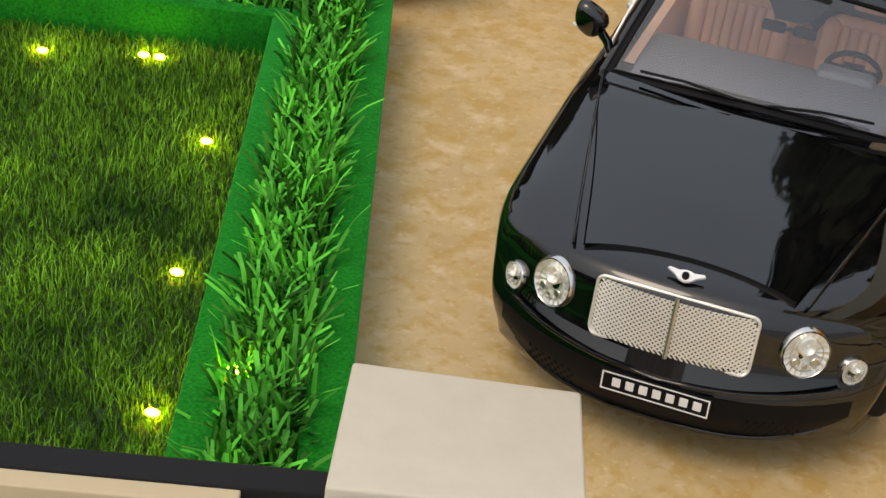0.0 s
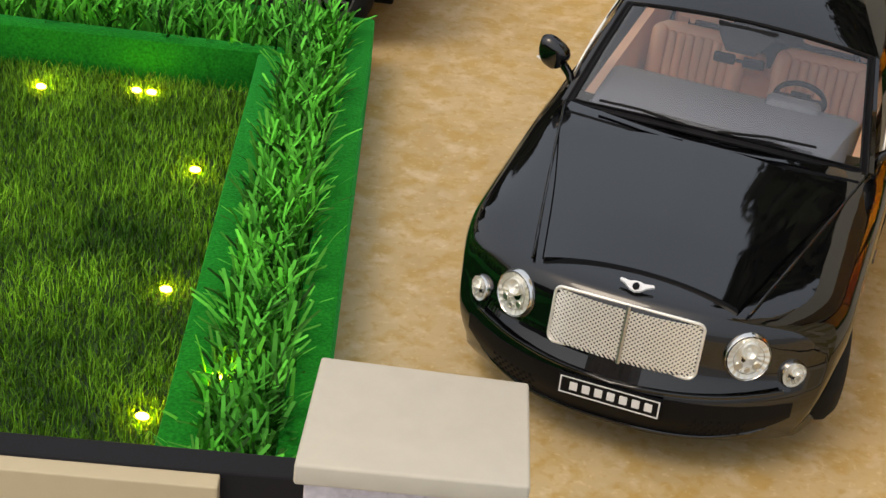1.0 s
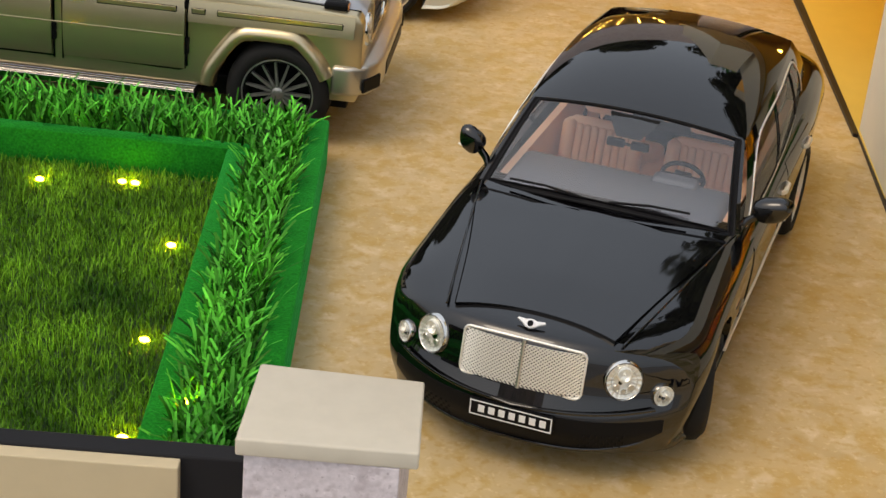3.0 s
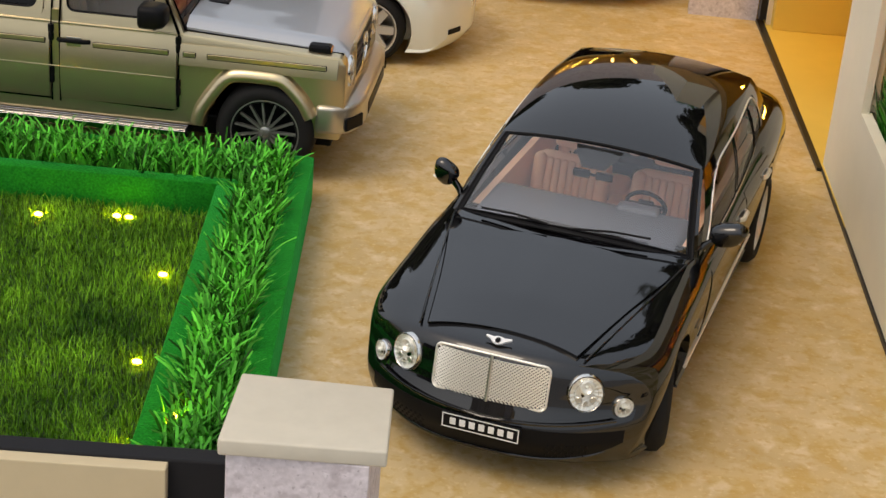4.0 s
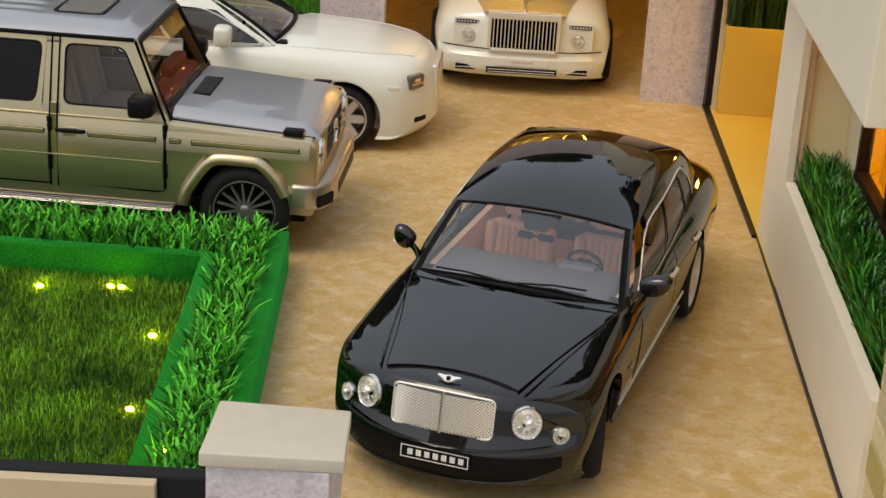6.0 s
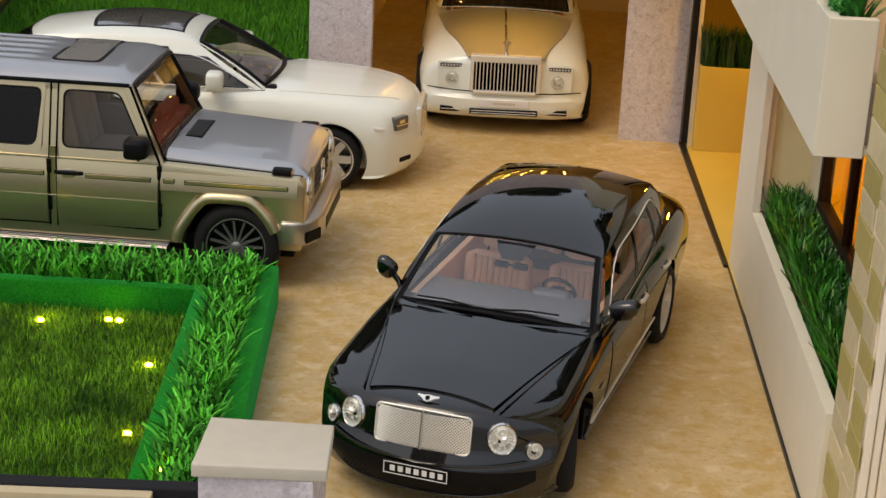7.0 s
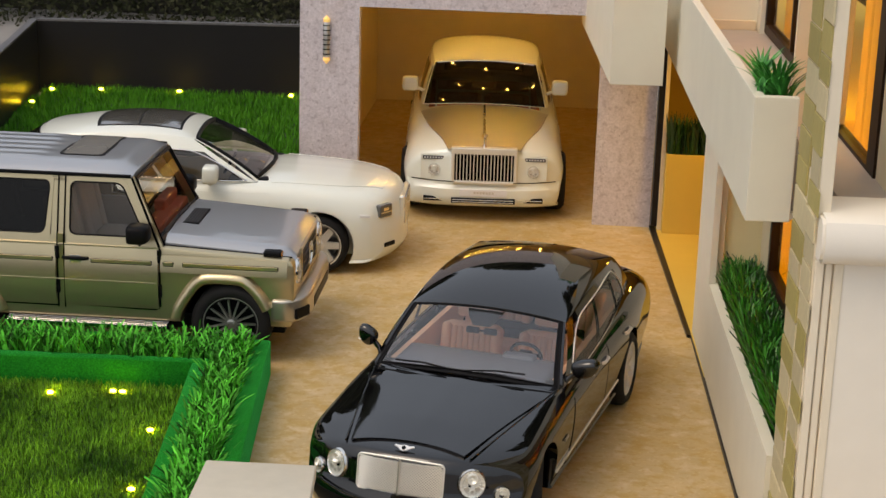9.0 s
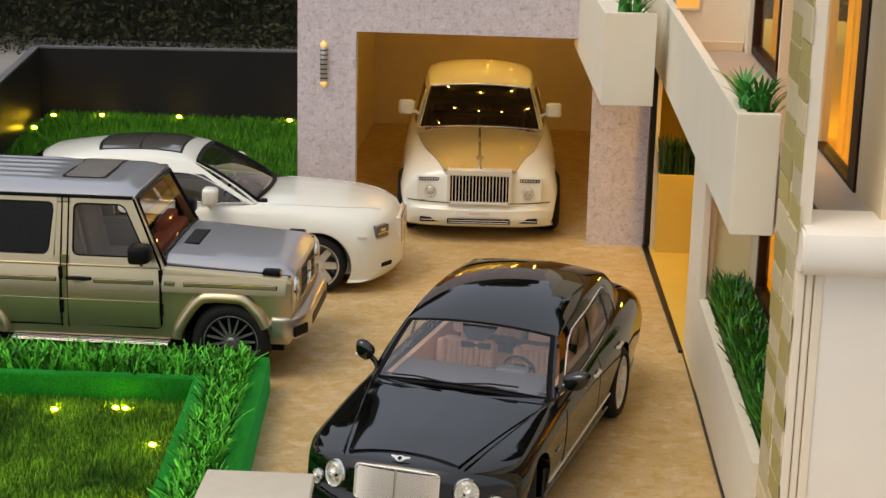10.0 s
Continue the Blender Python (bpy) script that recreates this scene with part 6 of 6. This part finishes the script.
        surface_patch("wing_panel", skin(3.8, 11.3, 5.4, 6.38), span(0, 1, 5), span(0, 1, 8), OLIVE, car, "", 0.0, 0.1)
        # rubbing strips and creases
        for y0, y1 in ((-7.6, -2.6), (-0.35, 3.3), (3.95, 4.6), (5.1, 10.8)):
            s = part("side_strip", boxes([(sx * HW if sx > 0 else -HW - 0.22, HW + 0.22 if sx > 0 else -HW, y0, y1, 5.75, 6.04)], 0.05), PLASTIC, car, "black rubbing strip with bright edge")
            part("strip_edge", boxes([(HW + 0.2 if sx > 0 else -HW - 0.26, HW + 0.26 if sx > 0 else -HW - 0.2, y0 + 0.05, y1 - 0.05, 5.81, 6.03)], 0.02), OLIVE, s)
        tube("side_crease", [(sx * (HW + 0.28), y, 4.72) for y in (-7.8, 0, 3.6)], 0.035, OLIVE, car)
        tube("shoulder_crease", [(sx * (HW - 0.02), y, 6.78) for y in (-12, 0, 3.9)], 0.06, OLIVE, car)
        for z in (6.3, 4.2):
            for y in (3.72, -2.38):
                h = bmesh.new()
                lathe(h, [(z - 0.38, 0.14), (z - 0.05, 0.14), (z - 0.04, 0.11), (z + 0.04, 0.11), (z + 0.05, 0.14), (z + 0.38, 0.14)], "z", 10, (sx * (HW + 0.06), y, 0))
                part("hinge", h, PLASTIC, car, "exposed black door hinge")
        for y in (-1.25, -7.4):
            hd = empty("door_handle")
            hd.parent = car
            part("plate", boxes([(sx * (HW + 0.18) - 0.03, sx * (HW + 0.18) + 0.03, y - 0.35, y + 0.35, 5.7, 6.2)], 0.02), STEEL, hd, "silver handle dish")
            tube("grip", [(sx * (HW + 0.12), y - 0.75, 6.0), (sx * (HW + 0.28), y - 0.55, 6.02), (sx * (HW + 0.28), y + 0.55, 6.02), (sx * (HW + 0.12), y + 0.75, 6.0)], 0.12, PLASTIC, hd)
        # wheel arch flares
        for wy in (7.95, -9.1):
            kk = 1 if wy > 0 else -1
            path = catmull([(a, b, 0) for a, b in ARCH], 34)
            line = [(wy + kk * p.x, p.y) for p in path]
            v, f = [], []
            for n_, (y, z) in enumerate(line):
                t = path[min(n_ + 1, 33)] - path[max(n_ - 1, 0)]
                t.normalize()
                oy, oz = -kk * t.y, t.x
                for dx, k in ((-0.45, 0.03), (0.36, -0.02), (0.47, 0.10), (0.45, 0.36), (0.25, 0.56), (-0.05, 0.64)):
                    v.append((sx * (HW + dx), y + oy * k, z + oz * k))
            for i in range(len(line) - 1):
                for j in range(5):
                    q = [i * 6 + j, i * 6 + j + 1, (i + 1) * 6 + j + 1, (i + 1) * 6 + j]
                    f.append(q if sx * kk > 0 else q[::-1])
            raw("arch_flare", v, f, OLIVE, car, smooth=True, angle=50)
        # running board
        rb = part("running_board", boxes([(sx * 5.0 - 0.65, sx * 5.0 + 0.65, -5.6, 4.25, 1.72, 2.15)], 0.08), PLASTIC, car, "running board with bright ribs")
        for k in range(4):
            x = sx * (4.75 + k * 0.27)
            part("rib", boxes([(x - 0.08, x + 0.08, -5.5, 4.15, 2.14, 2.2)], 0.02), CHROME, rb)
        part("edge_strip", boxes([(sx * 5.66 - 0.03, sx * 5.66 + 0.03, -5.5, 4.15, 1.8, 2.1)], 0.02), CHROME, rb)
        # lamp on the wing, headlight, mirror
        il = part("indicator", boxes([(sx * 4.75 - 0.35, sx * 4.75 + 0.35, 9.8, 10.9, 6.45, 6.85)], 0.13), PLASTIC, car, "indicator lamp on the wing")
        part("lens", boxes([(sx * 4.75 - 0.3, sx * 4.75 + 0.3, 10.6, 10.94, 6.53, 6.78)], 0.08), AMBER, il)
        round_lamp(car, sx * 4.15, 11.72, 5.5, 0.72, 0.72, 0)
        door_mirror(car, sx * 6.15, 2.4, 7.85, 1.5, 1.12, PLASTIC, sx * 5.2, 2.0, boxy=0.5)
    # underside
    part("chassis", boxes([(-4.4, 4.4, -11.5, 11, 1.6, 2.6)], 0.1), PLASTIC, car)
    part("arch_liner", boxes([(-2.9, 2.9, 4.8, 11.0, 2.4, 6.3)]), PLASTIC, car)
    part("arch_liner", boxes([(-2.9, 2.9, -11.9, -6.2, 2.4, 6.0)]), PLASTIC, car)
    # roof with ribs
    def rf(u, v):
        y = -12.4 + 14.4 * v
        x = u * (XT + 0.02)
        e = (1 - abs(u) ** 6) * min(1, (1 - v) * 14 + 0.25)
        rib = 0.06 if (int((u + 1) * 7.5) % 2 == 0 and v < 0.6 and abs(u) < 0.85) else 0
        return (x, y, 10.82 + 0.62 * e + rib), (0, 0, 1)
    surface_patch("roof", rf, span(-1, 1, 61), span(0, 1, 24), ROOF_GREY, car, "grey ribbed roof", 0.02, 0.3)
    def rounded(x0, x1, y0, y1, r):
        """Outline of a rectangle with round corners."""
        out = []
        for q, (cx, cy) in enumerate(((x1 - r, y1 - r), (x0 + r, y1 - r), (x0 + r, y0 + r), (x1 - r, y0 + r))):
            out += [(cx + r * math.cos(math.pi / 2 * (q + k / 5)), cy + r * math.sin(math.pi / 2 * (q + k / 5))) for k in range(6)]
        return out
    def roof_panel(name, x0, x1, y0, y1, r, lift, mat, parent, label=""):
        """A flush panel with round corners that follows the roof."""
        ring = rounded(x0, x1, y0, y1, r)
        cx, cy = (x0 + x1) / 2, (y0 + y1) / 2
        v = []
        for k in (1.0, 1.0, 0.75, 0.5, 0.25):
            for x, y in ring:
                px, py = cx + (x - cx) * k, cy + (y - cy) * k
                v.append((px, py, rf(px / (XT + 0.02), (py + 12.4) / 14.4)[0][2] + (lift if len(v) >= len(ring) else -0.1)))
        m = len(ring)
        f = [[q * m + k, q * m + (k + 1) % m, (q + 1) * m + (k + 1) % m, (q + 1) * m + k] for q in range(4) for k in range(m)]
        return raw(name, v, f + [list(range(4 * m, 5 * m))], mat, parent, label, smooth=True, angle=40)
    sr = roof_panel("sunroof", -3.4, 2.4, -3.05, -0.25, 0.42, 0.05, PLASTIC, car, "dark glass sunroof in a black seal")
    roof_panel("pane", -3.2, 2.2, -2.85, -0.45, 0.32, 0.075, GREY_GLASS, sr)
    sc = raw("windscreen", [(-4.95, 3.85, 6.95), (4.95, 3.85, 6.95), (4.2, 2.1, 10.65), (-4.2, 2.1, 10.65)], [[0, 1, 2, 3]], CLEAR_GLASS, car)
    sc.visible_shadow = False
    tube("seal", [(-4.95, 3.87, 6.95), (4.95, 3.87, 6.95), (4.2, 2.12, 10.65), (-4.2, 2.12, 10.65)], 0.13, PLASTIC, sc, closed=True)
    wiper(car, (-3.5, 4.1, 7.75), (-0.4, 3.85, 7.3))
    wiper(car, (0.2, 4.1, 7.75), (3.6, 3.85, 7.3))
    rg = raw("rear_window", [(-4.6, -12.45, 8.0), (4.6, -12.45, 8.0), (4.4, -12.3, 10.8), (-4.4, -12.3, 10.8)], [[0, 3, 2, 1]], DARK_GLASS, car)
    part("tail_panel", boxes([(-HW + 0.1, HW - 0.1, -12.5, -12.2, 3, 8.0)], 0.05), OLIVE, car)
    # interior
    part("cabin_floor", boxes([(-4.8, 4.8, -11.7, 3.3, 4.2, 4.5)]), DASH, car)
    part("dashboard", boxes([(-4.7, 4.7, 2.0, 3.4, 5.3, 7.1)], 0.3), DASH, car)
    for sx in (-1, 1):
        seat(car, sx * 2.3, -1.9, 4.8, GREY_LEATHER, 3.6, 4.6)
        seat(car, sx * 2.3, -7.2, 4.6, GREY_LEATHER, 3.4, 4.2)
    part("screen_tray", boxes([(-4.3, 4.3, 2.1, 3.3, 7.0, 7.55), (-3.9, -0.4, 2.0, 2.7, 7.4, 8.2)], 0.15), RED_LEATHER, car, "red brown dashboard top")
    part("headliner", boxes([(-4.2, 4.2, -12.0, 1.7, 10.55, 10.7)], 0.05), GREY_LEATHER, car, "beige headliner")
    part("door_card", boxes([(-4.85, -4.6, -11.6, 3.2, 4.4, 7.2), (4.6, 4.85, -11.6, 3.2, 4.4, 7.2)], 0.05), GREY_LEATHER, car, "beige door lining")
    steering_wheel(car, -2.3, 1.3, 7.3)
    # front
    gr = empty("grille")
    gr.parent = car
    part("frame", boxes([(-2.9, 2.9, 11.6, 11.8, 6.35, 6.55), (-2.9, -2.7, 11.6, 11.8, 4.5, 6.35), (2.7, 2.9, 11.6, 11.8, 4.5, 6.35), (-2.9, 2.9, 11.6, 11.8, 4.3, 4.5)], 0.06), OLIVE, gr)
    part("backing", boxes([(-2.7, 2.7, 11.65, 11.73, 4.5, 6.35)]), PLASTIC, gr)
    for z in (4.95, 5.4, 5.85):
        part("bar", boxes([(-2.6, 2.6, 11.71, 11.81, z - 0.07, z + 0.07)], 0.03), DASH, gr)
    bm = bmesh.new()
    lathe(bm, [(11.75, 0.75), (11.87, 0.75), (11.87, 0.62), (11.8, 0.6)], "y", 28, (0, 0, 5.4))
    part("round_badge", bm, CHROME, gr, "round chrome badge, plain")
    out = [(-5.6, 10.35), (-5.55, 11.3), (-5.2, 11.95), (-4.4, 12.35), (-3.2, 12.5), (3.2, 12.5), (4.4, 12.35), (5.2, 11.95), (5.55, 11.3), (5.6, 10.35), (5.0, 10.35), (4.9, 11.2), (-4.9, 11.2), (-5.0, 10.35)]
    bm = bmesh.new()
    prism(bm, out, 2.65, 4.05)
    bmesh.ops.bevel(bm, geom=list(bm.edges), offset=0.2, segments=3, profile=0.5, affect="EDGES")
    bp = part("front_bumper", bm, shader("silver_bumper", (0.50, 0.46, 0.39), 0.28, metal=0.85, coat=0.3), car, "silver bumper with black intakes", smooth=True, angle=35)
    part("intake", boxes([(-2.8, 2.8, 12.4, 12.54, 2.9, 3.55)], 0.06), PLASTIC, bp)
    for sx in (-1, 1):
        i = part("intake", boxes([(-0.68, 0.68, -0.1, 0.05, 2.85, 3.5)], 0.06), PLASTIC, bp)
        i.matrix_basis = pose(sx * 4.86 * CM, 12.13 * CM, 0, 0, 0, -sx * 27)
    for wy in (7.95, -9.1):
        for sx in (-1, 1):
            wheel(car, sx * 4.75, wy, 2.4, 2.4, 1.66, 1.8, 15, DARK_SPOKE, barrel=PLASTIC, hub_r=0.26)
    part("spare_cover", boxes([(-2.4, 2.4, -13.5, -12.5, 4.2, 8.6)], 0.4), OLIVE, car)


off_roader()

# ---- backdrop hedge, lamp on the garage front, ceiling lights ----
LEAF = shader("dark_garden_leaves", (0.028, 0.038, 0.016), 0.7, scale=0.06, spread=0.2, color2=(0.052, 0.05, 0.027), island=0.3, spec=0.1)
rngl = np.random.default_rng(77)
n = 170000
cx, cy, cz = rngl.uniform(-200, 120, n), rngl.uniform(168, 180, n), rngl.uniform(-4, 58, n)
cy += 3 * np.sin(cx * 0.09) + 3 * np.sin(cz * 0.21)
size = rngl.uniform(0.25, 0.65, n)
d1 = rngl.normal(0, 1, (n, 3))
d1 /= np.linalg.norm(d1, axis=1)[:, None]
d2 = np.cross(d1, rngl.normal(0, 1, (n, 3)))
d2 /= np.linalg.norm(d2, axis=1)[:, None]
c = np.stack([cx, cy, cz], 1)
v = np.stack([c - d1 * size[:, None], c + d2 * size[:, None] * 0.45, c + d1 * size[:, None], c - d2 * size[:, None] * 0.45], 1).reshape(-1, 3)
f = np.arange(4 * n).reshape(-1, 4)
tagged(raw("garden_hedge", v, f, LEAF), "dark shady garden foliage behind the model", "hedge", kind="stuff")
# added dark block stands for the shade inside the hedge, hiding the ground
tagged(part("garden_wall", boxes([(-260, 200, 184, 190, -4, 58)]), shader("shade_wall", (0.02, 0.022, 0.016), 0.9, scale=0.02, spread=0.3, color2=(0.035, 0.03, 0.022))), "plain dark block added behind the foliage as its shade", "wall", kind="structure")


def garden_tree(x, y, height, spread, seed, clumps):
    """A garden tree well behind the plot: tapered trunk, forked limbs, and a ragged crown of leaf sprays with gaps."""
    r = np.random.default_rng(seed)
    tree = tagged(empty("garden_tree", at_cm(x, y, -4)), "tall dark garden tree beyond the boundary hedge", "tree", "garden trees")

    def limb(name, a, b, r0, r1):
        a, b = Vector(a), Vector(b)
        ax = (b - a).normalized()
        p = ax.cross(Vector((0.3, 1, 0.2))).normalized()
        q = ax.cross(p)
        n, rows = 9, 5
        v = []
        for k in range(rows):
            c = a.lerp(b, k / (rows - 1)) + p * (0.04 * (b - a).length * math.sin(3 * k / (rows - 1)))
            rr = r0 + (r1 - r0) * k / (rows - 1)
            v += [tuple(c + rr * (math.cos(6.2832 * j / n) * p + math.sin(6.2832 * j / n) * q)) for j in range(n)]
        f = [[k * n + j, k * n + (j + 1) % n, (k + 1) * n + (j + 1) % n, (k + 1) * n + j] for k in range(rows - 1) for j in range(n)]
        raw(name, v, f, BARK, tree, smooth=True)
    limb("trunk", (0, 0, 0), (spread * 0.06, 0, height * 0.55), height * 0.035, height * 0.018)
    centres = []
    for k in range(clumps):
        a = k * 2.4 + r.uniform(-0.4, 0.4)
        u = (k + 0.5) / clumps
        rad = spread * (0.25 + 0.75 * r.random()) * (1.15 - u)
        z = height * (0.34 + 0.62 * u)
        centres.append((rad * math.cos(a), rad * math.sin(a), z))
        if k % 2 == 0:
            limb("limb", (spread * 0.03, 0, min(z * 0.7, height * 0.5)), centres[-1], height * 0.012, height * 0.004)
    n = 260
    cs, ds = [], []
    for c in centres:
        d = r.normal(0, 1, (n, 3))
        d /= np.linalg.norm(d, axis=1)[:, None]
        cs.append(np.asarray(c) + d * (spread * 0.36 * r.random(n) ** 0.5)[:, None] * np.array([1, 1, 0.75]))
        ds.append(d)
    c, d1 = np.concatenate(cs), np.concatenate(ds)
    d2 = np.cross(d1, r.normal(0, 1, c.shape))
    d2 /= np.linalg.norm(d2, axis=1)[:, None]
    size = r.uniform(4.5, 9.5, len(c))[:, None]
    d1 = np.cross(d2, d1)
    v = np.stack([c - d1 * size, c + d2 * size * 0.5, c + d1 * size, c - d2 * size * 0.5], 1).reshape(-1, 3)
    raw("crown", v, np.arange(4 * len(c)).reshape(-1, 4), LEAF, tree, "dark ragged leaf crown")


BARK = shader("dark_bark", (0.05, 0.04, 0.03), 0.9, scale=0.1, spread=0.3, color2=(0.08, 0.06, 0.045), bump=0.6, bump_scale=1)
for x, y, h, w, sd, k in ((-330, 400, 205, 72, 1, 38), (-215, 430, 222, 76, 2, 40), (-105, 390, 196, 66, 3, 38), (-12, 420, 214, 68, 4, 40),
                          (142, 330, 420, 74, 5, 60), (265, 350, 440, 80, 6, 60), (380, 300, 400, 85, 7, 56)):
    garden_tree(x, y, h, w, sd, k)

sconce = tagged(empty("wall_sconce", at_cm(-6.3, 60.0, 13.7) @ Matrix.Diagonal((0.8, 0.7, 1.05, 1))), "slim ornate silver and brass wall lamp on the granite", "wall lamp")
bm = bmesh.new()
lathe(bm, [(-1.3, 0.28), (-1.2, 0.34), (1.2, 0.34), (1.3, 0.28)], "z", 16, (0, -0.3, 0))
part("tube", bm, STEEL, sconce, "patterned silver tube", smooth=True)
for k in range(7):
    z = -1.05 + k * 0.35
    bm = bmesh.new()
    lathe(bm, [(z - 0.04, 0.36), (z + 0.04, 0.36)], "z", 16, (0, -0.3, 0))
    part("band", bm, PLASTIC, sconce)
for s in (-1, 1):
    bm = bmesh.new()
    lathe(bm, [(s * 1.3, 0.3), (s * 1.5, 0.34), (s * 1.62, 0.2), (s * 1.75, 0.06)], "z", 16, (0, -0.3, 0))
    part("finial", bm, glowing("brass_glow", (1.0, 0.62, 0.18), 0.45), sconce, "glowing brass finial", smooth=True)

CEIL_LED = glowing("ceiling_led", (1.0, 0.56, 0.09), 160.0)
for i in range(5):
    # the rear three rows are added only to brighten the back wall
    for y in span(64.5, 78.5, 6) + [86, 95, 103]:
        bm = bmesh.new()
        lathe(bm, [(0.0, 0.11), (-0.06, 0.11), (-0.09, 0.07)], "z", 14)
        tagged(part("ceiling_light", bm, CEIL_LED, m=at_cm(5.4 + (i - 2) * 3.0, y, 16.25)), "small round warm ceiling light", "ceiling light", "garage ceiling lights")

# ---- tiles on the pillar ----
tile_meshes = {}
core = bpy.data.objects["pillar_core"]
rngt = random.Random(7)
for column in range(2):
    z0, pale = (0.1, 0.75)[column], column
    while z0 < 38:
        high = rngt.choice((1.1, 1.3, 1.5))
        wide = rngt.choice((2.3, 2.6, 2.9))
        # the far column is set from the house side, the near one from the street corner and past it
        y0, y1 = (-1.35 - (2.6 - wide), 1.5) if column == 0 else (-3.7 - rngt.choice((0.0, 0.1, 0.32)), -1.40 + (2.3 - wide) * 0.4)
        dep = rngt.choice((0.06, 0.08, 0.11))
        key = (round(y1 - y0, 2), dep, high)
        if key not in tile_meshes:
            tb = boxes([(0.55 - dep, 0.56, 0, key[0] - 0.05, 0, high - 0.06)], 0.05)
            bmesh.ops.transform(tb, matrix=Matrix.Scale(CM, 4), verts=tb.verts)
            tile_meshes[key] = []
            for mat in (TILE_OLIVE, TILE_PALE):
                me = bpy.data.meshes.new("tile")
                tb.to_mesh(me)
                me.materials.append(mat)
                tile_meshes[key].append(me)
            tb.free()
        ob = new("tile", tile_meshes[key][pale])
        ob.matrix_basis = Matrix.Translation((0, y0 * CM, z0 * CM))
        ob.parent = core
        pale = rngt.choice((1 - pale, 1 - pale, 1 - pale, pale))
        z0 += high
